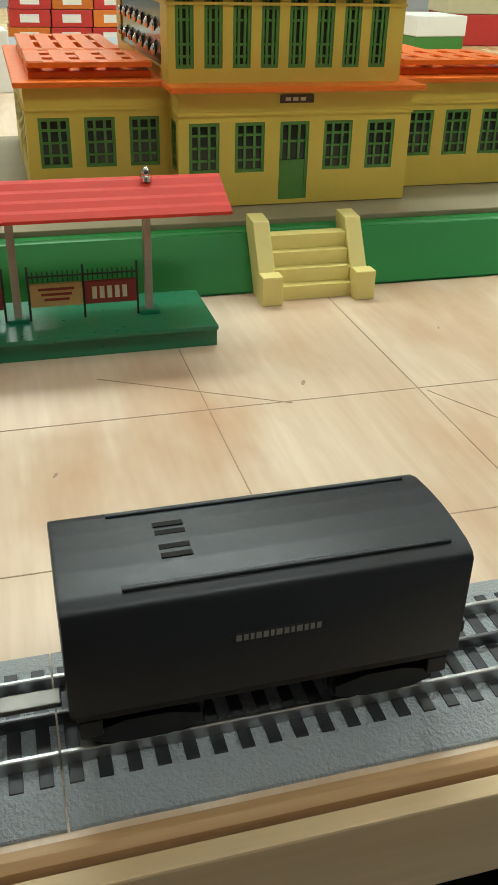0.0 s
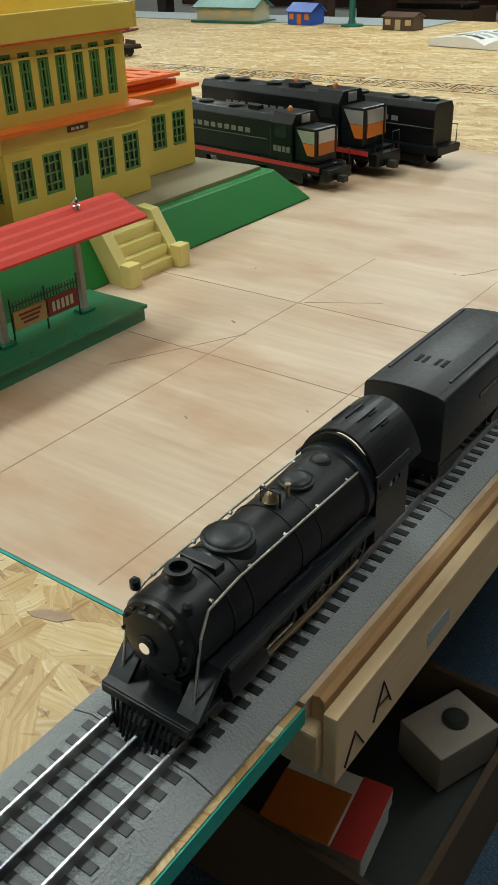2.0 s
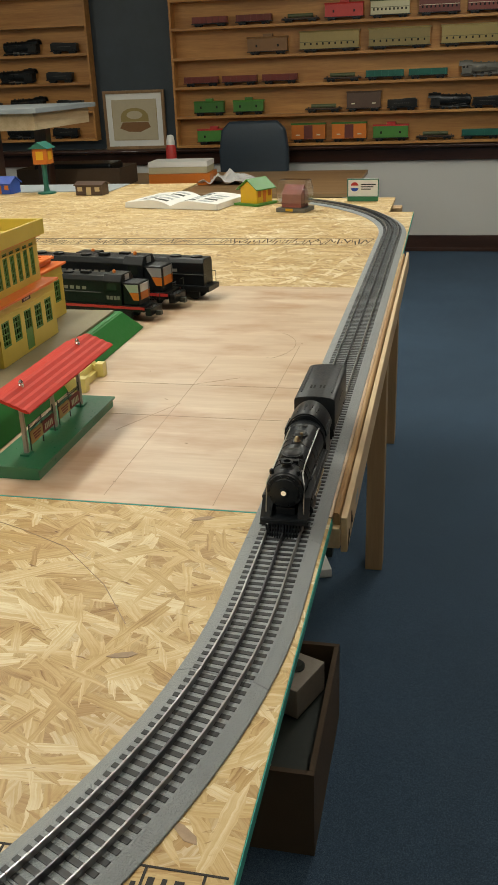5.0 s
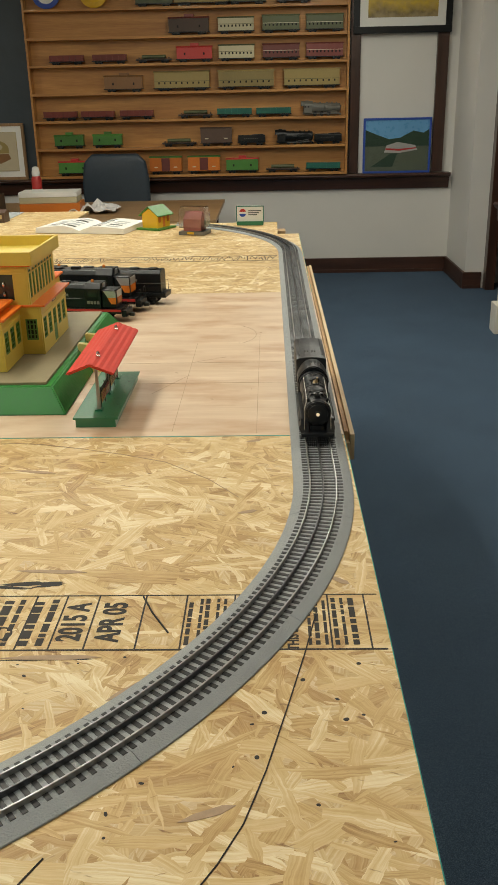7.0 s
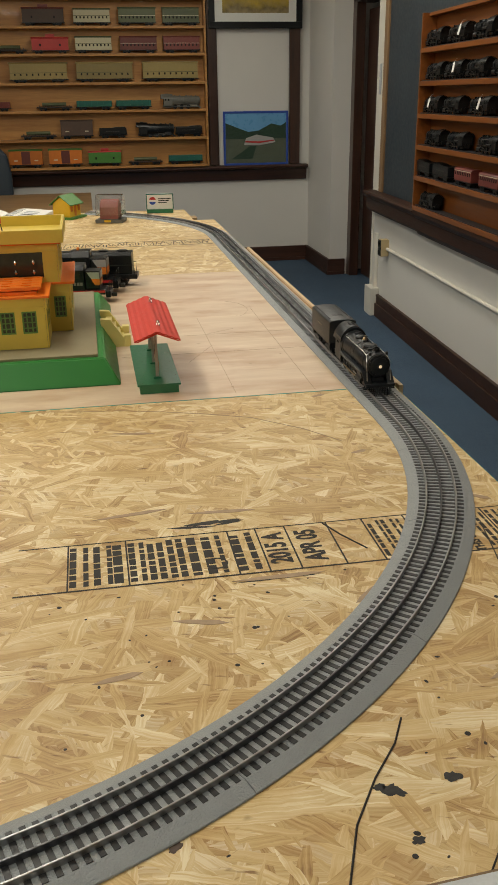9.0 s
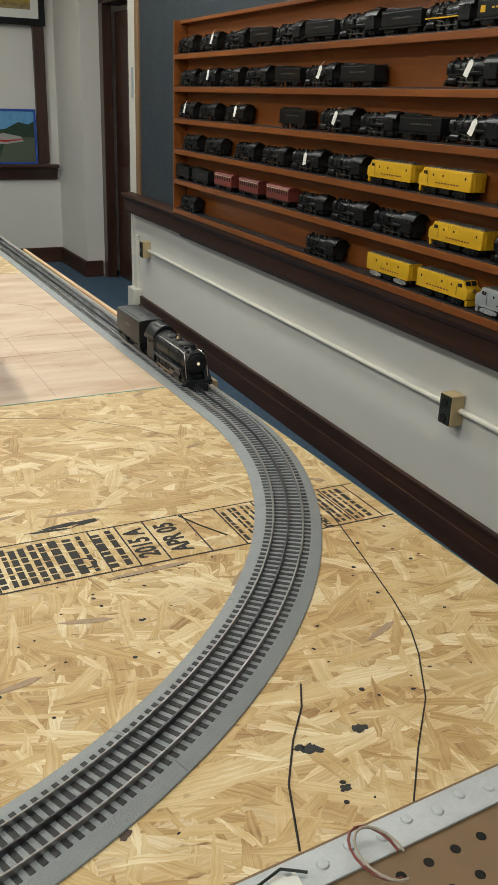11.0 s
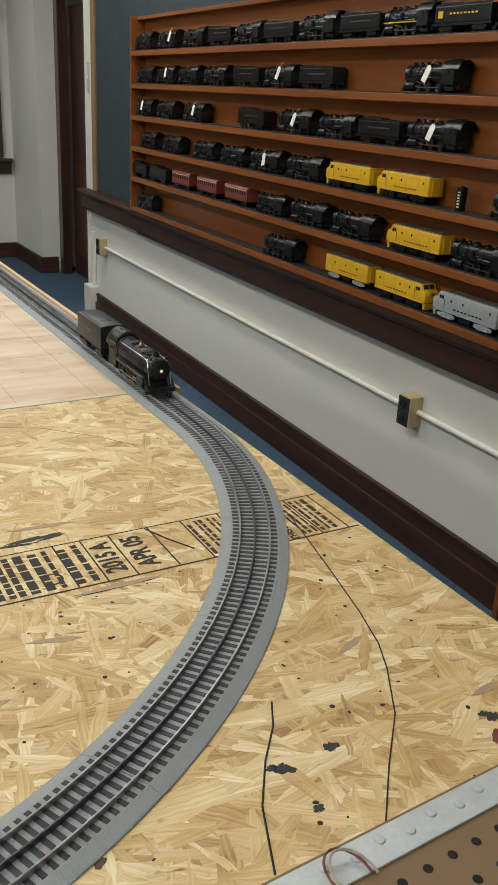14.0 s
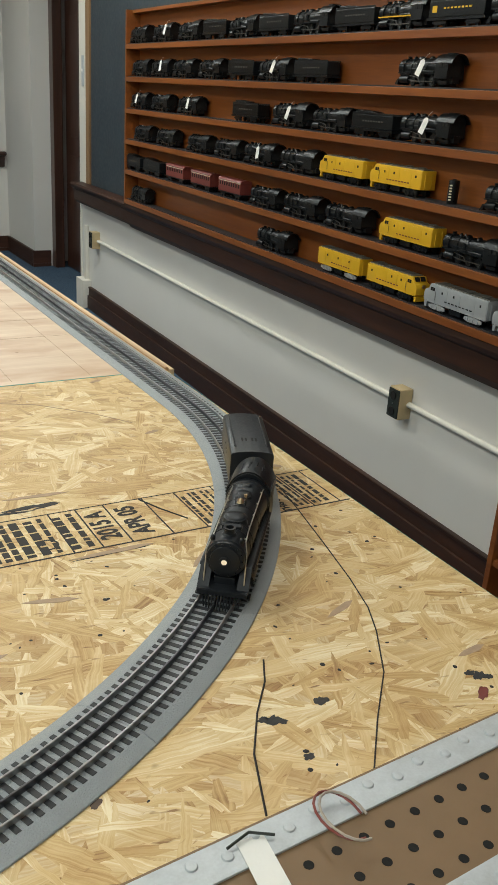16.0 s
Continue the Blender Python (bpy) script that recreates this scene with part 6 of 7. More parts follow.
def small_diesel(L, tone, label, nose=True):
    d = thing("toy_diesel", label, "toy locomotive", "toy diesels on the shelves")
    front = [(L * 0.47, 0.024), (L * 0.49, 0.028), (L * 0.49, 0.050), (L * 0.475, 0.060), (L * 0.43, 0.064), (L * 0.395, 0.080)] if nose else [(L * 0.48, 0.024), (L * 0.48, 0.080)]
    part("body", prism([(-L * 0.48, 0.024)] + front + [(-L * 0.48, 0.080)], -0.027, 0.027, "y", 0.0035), tone, d, smooth=35)
    part("roof", box(-L * 0.47, L * (0.37 if nose else 0.47), -0.020, 0.020, 0.0795, 0.083, 0.0012), "roofgrey", d, "dull grey roof")
    for k in range(9):
        part("roof_rib", box(-L * 0.44 + L * 0.09 * k, -L * 0.432 + L * 0.09 * k, -0.0205, 0.0205, 0.0828, 0.0842), "roofgrey", d)
    for x in (-L * 0.35, -L * 0.12):
        part("roof_vent", turned([(0.012, 0), (0.012, 0.003), (0.003, 0.0035)], 12), "roofgrey", d).matrix_basis = pose(x, 0, 0.0838)
    if nose:
        for y in (-1, 1):
            part("windscreen", prism([(L * 0.398, 0.0782), (L * 0.426, 0.0662), (L * 0.431, 0.0668), (L * 0.403, 0.0788)], 0.0105 * y - 0.0085, 0.0105 * y + 0.0085, "y"), "hole", d)
        part("headlight", rod((L * 0.485, 0, 0.053), (L * 0.496, 0, 0.053), 0.006, n=12), "steel", d)
        part("pilot", prism([(L * 0.44, 0.023), (L * 0.485, 0.023), (L * 0.478, 0.006), (L * 0.45, 0.006)], -0.023, 0.023, "y", 0.001), tone, d)
    part("end_door", box(-L * 0.4825, -L * 0.479, -0.009, 0.009, 0.026, 0.066, 0.0006), tone, d)
    for y in (-0.012, 0.012):
        part("end_diaphragm", box(-L * 0.487, -L * 0.4795, y - 0.002, y + 0.002, 0.026, 0.070, 0.0006), tone, d)
    for y in (-1, 1):
        part("sill", box(-L * 0.475, L * 0.45, 0.0274 * y - 0.0006, 0.0274 * y + 0.0006, 0.0245, 0.0275), tone, d)
        for x in (-0.47, -0.30, -0.08, 0.12, 0.30):
            part("panel_seam", box(L * x, L * x + 0.0012, 0.0273 * y - 0.0004, 0.0273 * y + 0.0004, 0.028, 0.074), tone, d)
        part("eave_line", box(-L * 0.475, L * 0.38, 0.0274 * y - 0.0004, 0.0274 * y + 0.0004, 0.0712, 0.0728), tone, d)
        for x in (-0.38, 0.02, 0.20) if nose else (-0.25, 0.0, 0.25):
            part("porthole", box(L * x - 0.0035, L * x + 0.0035, 0.0274 * y - 0.0004, 0.0274 * y + 0.0004, 0.057, 0.064), "hole", d)
        if nose:
            for x in (0.335, 0.372):
                part("cab_window", box(L * x - 0.005, L * x + 0.005, 0.0274 * y - 0.0004, 0.0274 * y + 0.0004, 0.060, 0.070), "hole", d)
            part("grab_rail", wire([(L * 0.30, 0.0285 * y, 0.034), (L * 0.30, 0.0285 * y, 0.062)], 0.0006, 4), "rodsteel", d)
        for k in range(8):
            part("print_bar", box(-L * 0.27 + L * 0.055 * k, -L * 0.235 + L * 0.055 * k, 0.0273 * y - 0.0003, 0.0273 * y + 0.0003, 0.037, 0.0405), "maroon" if tone == "caryellow" else "engine2", d)
        for x in (-L * 0.29, L * 0.27):
            mt = "silver" if not nose else "cargrey" if tone == "cargrey" else "engine2"
            part("truck_frame", prism([(x - L * 0.13, 0.010), (x - L * 0.13, 0.018), (x - L * 0.05, 0.022), (x + L * 0.05, 0.022), (x + L * 0.13, 0.018), (x + L * 0.13, 0.010), (x + L * 0.06, 0.006), (x - L * 0.06, 0.006)], 0.0235 * y - 0.002, 0.0235 * y + 0.002, "y", 0.0006), mt, d)
            for dx in (-0.075, 0.0, 0.075):
                part("axle_box", box(x + L * dx - 0.004, x + L * dx + 0.004, 0.0265 * y - 0.0012, 0.0265 * y + 0.0012, 0.008, 0.0165, 0.0006), mt, d)
        part("fuel_tank", box(-L * 0.10, L * 0.08, 0.016 * y - 0.008, 0.016 * y + 0.008, 0.008, 0.0238, 0.002), "engine2", d)
    running_gear(d, (-L * 0.36, -L * 0.22, L * 0.20, L * 0.34), 0.0105)
    return d


def battery():
    b = thing("battery", "black upright battery with a pale printed band", "battery")
    part("body", turned([(0.016, 0), (0.0165, 0.002), (0.0165, 0.064), (0.016, 0.066), (0.006, 0.0665), (0.006, 0.069)], 20), "engine2", b, smooth=40)
    for k in range(6):
        part("print_bar", box(-0.0045, 0.0045, 0.0158, 0.0169, 0.010 + 0.008 * k, 0.014 + 0.008 * k), "print", b).matrix_basis = pose(0, 0, 0, 0, 0, 25)
    return b


def hang_tag(y, z, lean):
    t = thing("paper_tag", "white paper price tag on a string", "paper tag", "paper tags on the engines")
    part("tag", prism([(-0.014, -0.028), (0.014, -0.028), (0.014, 0.018), (0.007, 0.027), (-0.007, 0.027), (-0.014, 0.018)], -0.0004, 0.0004, "x"), "white", t)
    part("string", wire([(0, 0, 0.028), (0.008, 0.004, 0.045), (0.018, 0.010, 0.050)], 0.0006, 4), "white", t)
    t.matrix_basis = pose(WX - 0.122, along(y - 0.09), z, 0, 12, 0) @ pose(0, 0, 0, lean, 0, 0)
    return t


EX = WX - 0.075
STOCK = {}


def put_stock(key, make, m, squeeze):
    """Builds a model once and sets copies of it on the shelves."""
    if key not in STOCK:
        STOCK[key] = make()
        o = STOCK[key]
        o.matrix_basis = m @ Matrix.Diagonal((*squeeze, 1))
        return o
    return copy_thing(STOCK[key], m)


KINDS = {
    "e": lambda: small_engine(0.30), "E": lambda: small_engine(0.33, tall=1.12),
    "G": lambda: small_engine(0.31, "engine2", "caryellow", 1.1, "black toy steam engine with a yellow stripe"),
    "t": lambda: small_tender(0.29), "T": lambda: small_tender(0.30, "engine2", "caryellow"),
    "p": lambda: small_car("toy_coach", "small maroon toy passenger coach", 0.27, "maroon", "maroon", "coach", "print", H=0.052),
    "y": lambda: small_diesel(0.325, "caryellow", "yellow toy diesel engine with a grey roof"),
    "s": lambda: small_diesel(0.34, "cargrey", "silver-grey toy diesel engine"),
    "b": lambda: small_diesel(0.325, "caryellow", "yellow toy diesel booster unit without a cab", False),
    "w": lambda: battery(),
}
EAST = {
    5: [("e", 3.95), ("e", 3.60), ("e", 3.25), ("t", 2.94), ("e", 2.65), ("t", 2.35), ("E", 2.03), ("t", 1.72), ("G", 1.42), ("T", 1.12), ("E", 0.80), ("t", 0.46)],
    4: [("e", 3.96), ("e", 3.66), ("e", 3.35), ("e", 3.02), ("t", 2.68), ("e", 2.37), ("t", 2.05), ("E", 1.29), ("t", 0.70)],
    3: [("e", 3.97), ("e", 3.65), ("e", 3.27), ("t", 2.61), ("E", 2.20), ("e", 1.87), ("t", 1.57), ("E", 1.24), ("e", 0.6)],
    2: [("e", 3.91), ("e", 3.56), ("e", 3.13), ("e", 2.79), ("E", 2.45), ("E", 2.10), ("y", 1.75), ("y", 1.38), ("w", 1.08), ("e", 0.75), ("e", 0.42)],
    1: [("t", 4.05), ("t", 3.75), ("p", 3.41), ("p", 3.07), ("p", 2.73), ("e", 2.38), ("E", 2.04), ("E", 1.69), ("y", 1.28), ("E", 0.91), ("t", 0.55)],
    0: [("e", 3.95), ("E", 2.27), ("b", 1.70), ("y", 1.33), ("s", 0.95), ("s", 0.58)],
}
onwall = [east_shelf]
for row, items in EAST.items():
    for k, (kind, y) in enumerate(items):
        flip = -90 if kind == "y" and row == 0 else 90
        onwall.append(put_stock("east_" + kind, KINDS[kind], pose(EX, along(y - (0.06 if row == 5 else 0.10)), EZ[row] + 0.0326, 0, 0, flip), (1.0, 1.2, 1.18 if kind in "ysbw" else 1.30)))
for y, row, lean in ((3.55, 5, 8), (2.33, 4, 14), (1.28, 4, 18), (3.95, 3, 6), (3.22, 3, 4), (2.17, 3, 12), (1.22, 3, 16), (2.42, 2, -12), (3.60, 4, -6)):
    onwall.append(hang_tag(y, EZ[row] + 0.092, lean))
for o in onwall:
    o.matrix_basis = SKEW @ o.matrix_basis

NY = WY - 0.075
NK = {
    "hopper_red": lambda: small_car("toy_hopper", "dark red toy hopper car", 0.32, "maroon", "maroon", "hopper"),
    "flat": lambda: small_car("toy_flat_car", "brown toy flat car with a load", 0.32, "brown", "brown", "flat", "carolive"),
    "red_caboose": lambda: small_car("toy_caboose", "bright red toy caboose", 0.33, "carred", "carred", "caboose", H=0.08),
    "cream_box": lambda: small_car("toy_box_car", "pale green-cream toy box car", 0.33, "carcream", "carolive", "coach", "carolive", H=0.085),
    "maroon_coach": lambda: small_car("toy_coach", "dark red toy passenger coach", 0.34, "maroon", "maroon", "coach", H=0.085),
    "olive_coach": lambda: small_car("toy_coach", "olive green toy passenger coach", 0.34, "carolive", "carolive", "coach", H=0.092),
    "cream_coach": lambda: small_car("toy_coach", "long cream and olive toy passenger coach", 0.52, "khaki", "khaki", "coach", "carolive", H=0.105),
    "brown_engine": lambda: small_car("toy_electric_engine", "brown boxy toy electric engine", 0.36, "tanbrown", "tanbrown", "caboose", H=0.085),
    "dark_engine": lambda: small_car("toy_electric_engine", "dark brown toy electric engine", 0.37, "brown", "maroon", "caboose", H=0.09),
    "teal_gondola": lambda: small_car("toy_gondola", "teal green toy gondola car", 0.33, "carteal", "carteal", "hopper"),
    "green_engine": lambda: small_car("toy_electric_engine", "small green toy electric engine", 0.28, "cargreen", "cargreen", "caboose", H=0.07),
    "brown_box": lambda: small_car("toy_box_car", "brown toy box car", 0.30, "brown", "brown", "box", H=0.10),
    "orange_box": lambda: small_car("toy_box_car", "orange toy box car with a green roof", 0.31, "carorange", "cargreen", "box", "maroon", H=0.10),
    "green_caboose": lambda: small_car("toy_caboose", "green and red toy caboose", 0.31, "cargreen", "carred", "caboose", H=0.08),
    "engine": lambda: small_engine(0.36, tall=1.5, label="large black toy steam engine on the shelf"),
    "grey_engine": lambda: small_engine(0.37, "roofgrey", tall=1.45, label="grey toy steam engine on the shelf"),
    "tender": lambda: small_tender(0.26),
}
NORTH = {
    6: [("olive_coach", -1.1), ("cream_coach", -0.68), ("olive_coach", -0.3), ("brown_box", 0.1)],
    5: [("dark_engine", -0.81), ("cream_box", -0.40), ("olive_coach", -0.01), ("olive_coach", 0.37)],
    4: [("hopper_red", -1.90), ("hopper_red", -1.52), ("flat", -1.13), ("red_caboose", -0.77), ("cream_box", -0.40), ("maroon_coach", -0.01), ("maroon_coach", 0.37)],
    3: [("brown_engine", -1.41), ("cream_coach", -0.89), ("cream_coach", -0.32), ("cream_coach", 0.26)],
    2: [("hopper_red", -2.00), ("hopper_red", -1.66), ("hopper_red", -1.31), ("flat", -0.78), ("teal_gondola", -0.43), ("teal_gondola", -0.08), ("grey_engine", 0.34)],
    1: [("green_engine", -1.94), ("green_engine", -1.59), ("flat", -0.94), ("brown_box", -0.60), ("tender", -0.28), ("engine", 0.10), ("tender", 0.41)],
    0: [("green_caboose", -1.91), ("orange_box", -1.07), ("orange_box", -0.72), ("green_caboose", -0.37), ("flat", 0.0), ("teal_gondola", 0.37)],
}
for row, items in NORTH.items():
    for kind, x in items:
        put_stock("north_" + kind, NK[kind], pose(x, NY, NZ[row] + 0.0223, 0, 0, 0), (1.02, 1.2, 1.3))
for row in range(4):
    for k in range(5):
        put_stock("north_engine" if k % 2 else "north_tender", NK["engine"], pose(-4.9 + 0.40 * k + 0.07 * (row % 2), NY, -0.02 + 0.235 * row + 0.0223, 0, 0, 180), (1, 1, 1))
for x, mt, lab in ((-2.03, "blue", "round blue and white badge sign"), (-1.62, "caryellow", "round yellow tin sign")):
    pl = thing("round_sign", lab, "sign")
    part("disc", turned([(0.12, 0), (0.125, 0.003), (0.12, 0.006)], 32, axis="y"), mt, pl, smooth=40)
    part("rim", turned([(0.085, -0.002), (0.085, 0.0)], 32, axis="y"), "white" if mt == "blue" else "caryellow", pl)
    pl.matrix_basis = pose(x, WY - 0.10, 1.285 + 0.022 + 0.125, -6)


# ---- low bookcase at the east wall ----
lb = thing("low_bookcase", "low reddish wooden bookcase against the wall", "bookcase")
part("side_panel", box(1.235, 1.340, 0.185, 0.205, FL, -0.47, 0.002), "shelf", lb)
part("side_panel", box(1.235, 1.340, -0.9, -0.88, FL, -0.47, 0.002), "shelf", lb)
part("top", box(1.225, 1.340, -0.91, 0.215, -0.4695, -0.445, 0.002), "shelf", lb)
for z in (FL + 0.05, FL + 0.20, FL + 0.37):
    part("shelf_board", box(1.240, 1.339, -0.879, 0.184, z, z + 0.02, 0.001), "shelf", lb)
part("back_panel", box(1.3405, 1.343, -0.9, 0.205, FL + 0.03, -0.47), "shelf", lb)


# ---- desk, chair and what lies on the desk ----
desk = thing("desk", "brown laminate desk in front of the wall shelf", "desk")
DZ = -0.27
part("desktop", box(-3.0, -0.52, 5.12, 6.55, DZ - 0.03, DZ, 0.003), "desk", desk)
for x, y in ((-2.95, 5.2), (-0.60, 5.2), (-2.95, 6.45), (-0.60, 6.45)):
    part("leg", box(x - 0.025, x + 0.025, y - 0.025, y + 0.025, FL, DZ - 0.0305, 0.002), "dark_z", desk)
part("modesty_panel", box(-2.92, -0.63, 5.19, 5.21, -0.75, DZ - 0.0305), "desk", desk)
chair = thing("office_chair", "dark blue-black padded office chair", "chair")
bk = [(-0.24, 0.50), (-0.29, 0.62), (-0.295, 0.95), (-0.27, 1.12), (-0.20, 1.19), (0.20, 1.19), (0.27, 1.12), (0.295, 0.95), (0.29, 0.62), (0.24, 0.50)]
part("backrest", prism(bk, 0.0, 0.09, "y", 0.025), "chair", chair, smooth=60)
part("lumbar_pad", prism([(-0.22, 0.55), (-0.25, 0.70), (-0.24, 0.86), (0.24, 0.86), (0.25, 0.70), (0.22, 0.55)], -0.03, 0.0, "y", 0.012), "chair", chair, smooth=60)
part("seat", box(-0.26, 0.26, -0.48, 0.02, 0.42, 0.50, 0.03), "chair", chair, smooth=60)
part("column", rod((0, -0.22, 0.09), (0, -0.22, 0.42), 0.03, n=16), "iron", chair, smooth=40)
for k in range(5):
    a = k * 2 * math.pi / 5
    part("foot", rod((0, -0.22, 0.09), (0.28 * math.cos(a), -0.22 + 0.28 * math.sin(a), 0.06), 0.022, 0.014, 10), "iron", chair)
    part("castor", turned([(0.02, -0.015), (0.028, -0.008), (0.028, 0.008), (0.02, 0.015)], 14, axis="y"), "iron", chair).matrix_basis = pose(0.28 * math.cos(a), -0.22 + 0.28 * math.sin(a), 0.0285)
chair.matrix_basis = pose(-1.475, 6.62, FL, 0, 0, 180) @ Matrix.Diagonal((1, 1, 0.965, 1))


def carton(name, label, x, y, z, sx, sy, sz, rz, mt, lid=None):
    c = thing(name, label, "box")
    part("body", box(-sx / 2, sx / 2, -sy / 2, sy / 2, 0, sz * (0.55 if lid else 1), 0.003), mt, c)
    if lid:
        part("lid", box(-sx / 2 - 0.003, sx / 2 + 0.003, -sy / 2 - 0.003, sy / 2 + 0.003, sz * 0.552, sz, 0.003), lid, c)
    c.matrix_basis = pose(x, y, z, 0, 0, rz)
    return c


carton("train_box", "flat orange train box with printed sides", -1.86, 5.75, DZ + 0.001, 0.47, 0.30, 0.085, 4, "carorange", None)
carton("train_box", "long cream train box on the orange one", -1.87, 5.75, DZ + 0.0875, 0.45, 0.26, 0.085, 3, "carcream", "white")
tr = thing("cardboard_tray", "brown cardboard tray with dark parts", "box")
part("bottom", box(-0.42, 0.42, -0.20, 0.20, 0, 0.006), "card", tr)
for b in ((-0.42, 0.42, -0.20, -0.194), (-0.42, 0.42, 0.194, 0.20), (-0.42, -0.414, -0.193, 0.193), (0.414, 0.42, -0.193, 0.193)):
    part("side", box(*b, 0.0062, 0.14), "card", tr)
part("content", box(-0.3, 0.33, -0.14, 0.14, 0.0065, 0.17, 0.02), "engine2", tr)
tr.matrix_basis = pose(-2.72, 5.75, DZ + 0.001)
can = thing("spray_can", "red and white spray can", "spray can")
part("body", turned([(0.030, 0), (0.033, 0.003), (0.033, 0.17), (0.026, 0.19)], 24), "carred", can, smooth=40)
part("label", turned([(0.0334, 0.05), (0.0334, 0.11)], 24), "white", can, smooth=40)
part("cap", turned([(0.026, 0.1905), (0.026, 0.215), (0.02, 0.245), (0.008, 0.25)], 20), "white", can, smooth=40)
can.matrix_basis = pose(-2.10, 6.25, DZ + 0.001)
can.scale = (1.3, 1.3, 1.3)
rag = bmesh.new()
bmesh.ops.create_grid(rag, x_segments=26, y_segments=20, size=0.5)
for v in rag.verts:
    v.co = Vector((v.co.x * 0.36, v.co.y * 0.34, 0.012 + 0.085 * max(0, noise.noise(v.co * 5.0) + 0.25) * (1 - abs(v.co.x) * 1.6) + 0.01 * noise.noise(v.co * 19)))
bmesh.ops.solidify(rag, geom=rag.faces[:], thickness=-0.004)
rg = part("paper_towel", rag, "cloth", smooth=60)
tagged(rg, "crumpled white paper towel on the desk", "paper towel")
rg.matrix_basis = pose(-1.52, 5.75, DZ + 0.004)

# ---- high table behind ----
ht = thing("high_table", "tall wooden table with a pale grey top", "table")
part("tabletop", box(-4.7, -2.36, 4.35, 5.35, 0.315, 0.345, 0.003), "greyboard", ht, "pale grey painted top")
part("apron", box(-4.66, -2.40, 4.40, 4.44, 0.215, 0.3145, 0.003), "pine", ht)
part("apron", box(-2.44, -2.40, 4.445, 5.30, 0.215, 0.3145, 0.003), "pine", ht)
for x, y in ((-2.75, 4.49), (-4.6, 4.49), (-2.75, 5.25), (-4.6, 5.25)):
    part("leg", box(x - 0.045, x + 0.045, y - 0.045, y + 0.045, FL, 0.3145, 0.003), "dark_z", ht)


# ---- small buildings and clutter on the far sheets ----
def hut(name, label, x, y, sx, sy, wall_h, roof_h, rz, wall, roof, over=0.008, trim=None, plinth=None):
    h = thing(name, label, "toy building")
    z = 0.0
    if plinth:
        part("plinth", box(-sx / 2 - 0.02, sx / 2 + 0.02, -sy / 2 - 0.02, sy / 2 + 0.02, 0, 0.008, 0.001), plinth, h)
        z = 0.0082
    part("wall", prism([(-sy / 2, z), (sy / 2, z), (sy / 2, z + wall_h), (0, z + wall_h + roof_h * 0.9), (-sy / 2, z + wall_h)], -sx / 2, sx / 2, "x", 0.001), wall, h)
    for s in (-1, 1):
        a = [(0, z + wall_h + roof_h), (s * (sy / 2 + over), z + wall_h - roof_h * over / (sy / 2)), (s * (sy / 2 + over), z + wall_h - roof_h * over / (sy / 2) + 0.004), (0, z + wall_h + roof_h + 0.004)]
        part("roof", prism(a, -sx / 2 - over, sx / 2 + over, "x"), roof, h)
    for k in range(3):
        xx = -sx * 0.33 + sx * 0.33 * k
        for s in (-1, 1):
            nm = "door" if k == 1 else "window"
            part(nm, box(xx - sx * 0.09, xx + sx * 0.09, s * (sy / 2 + 0.0008) - 0.0006, s * (sy / 2 + 0.0008) + 0.0006, z + wall_h * (0.04 if k == 1 else 0.4), z + wall_h * 0.82), trim or "brown", h)
    h.matrix_basis = pose(x, y, 0.0006, 0, 0, rz)
    return h


hut("toy_hut", "yellow and orange lithographed toy hut with a green roof", -0.645, 2.675, 0.10, 0.085, 0.060, 0.032, 62, "caryellow", "cargreen", 0.012, "carorange", "cargreen")
hut("toy_shed", "small dark brown toy shed", -1.50, 3.02, 0.135, 0.07, 0.045, 0.012, -6, "brown", "brown", 0.006, "tan")
hut("toy_shed", "blue-roofed toy shed with orange windows", -1.985, 3.10, 0.125, 0.085, 0.050, 0.026, -8, "blue", "blue", 0.008, "carorange")
hut("toy_house", "white toy house with a dark green roof and base", -2.36, 3.10, 0.30, 0.12, 0.055, 0.03, 2, "carcream", "carteal", 0.014, "tan", "carteal")
hut("toy_crossing_house", "white toy house with a dark red roof and base", -2.62, 2.55, 0.20, 0.15, 0.085, 0.04, 12, "white", "maroon", 0.014, "cargreen", "maroon")
tw = thing("signal_tower", "toy signal tower with an orange cabin on a green post", "toy tower")
part("foot", turned([(0.045, 0), (0.045, 0.006), (0.02, 0.010)], 24), "carteal", tw, smooth=40)
part("mast", turned([(0.016, 0.0102), (0.012, 0.03), (0.012, 0.135)], 16), "carteal", tw, smooth=40)
part("cabin", box(-0.036, 0.036, -0.036, 0.036, 0.1352, 0.205, 0.002), "carorange", tw)
part("cabin_roof", prism([(-0.05, 0.2052), (0.05, 0.2052), (0, 0.235)], -0.05, 0.05, "y", 0.001), "carteal", tw)
for a in range(4):
    part("window", moved(box(-0.018, 0.018, -0.0372, -0.0362, 0.155, 0.192), pose(0, 0, 0, 0, 0, 90 * a)), "caryellow", tw)
tw.matrix_basis = pose(-1.755, 3.08, 0.0006)
bag = thing("package", "clear plastic package with a red toy building", "package")
part("toy_house", prism([(-0.036, 0.0165), (0.036, 0.0165), (0.036, 0.066), (0, 0.098), (-0.036, 0.066)], -0.040, 0.040, "x", 0.001), "brickred", bag)
part("tray", box(-0.060, 0.060, -0.048, 0.048, 0, 0.030, 0.002), "roofgrey", bag).scale = (1, 1, 0.5)
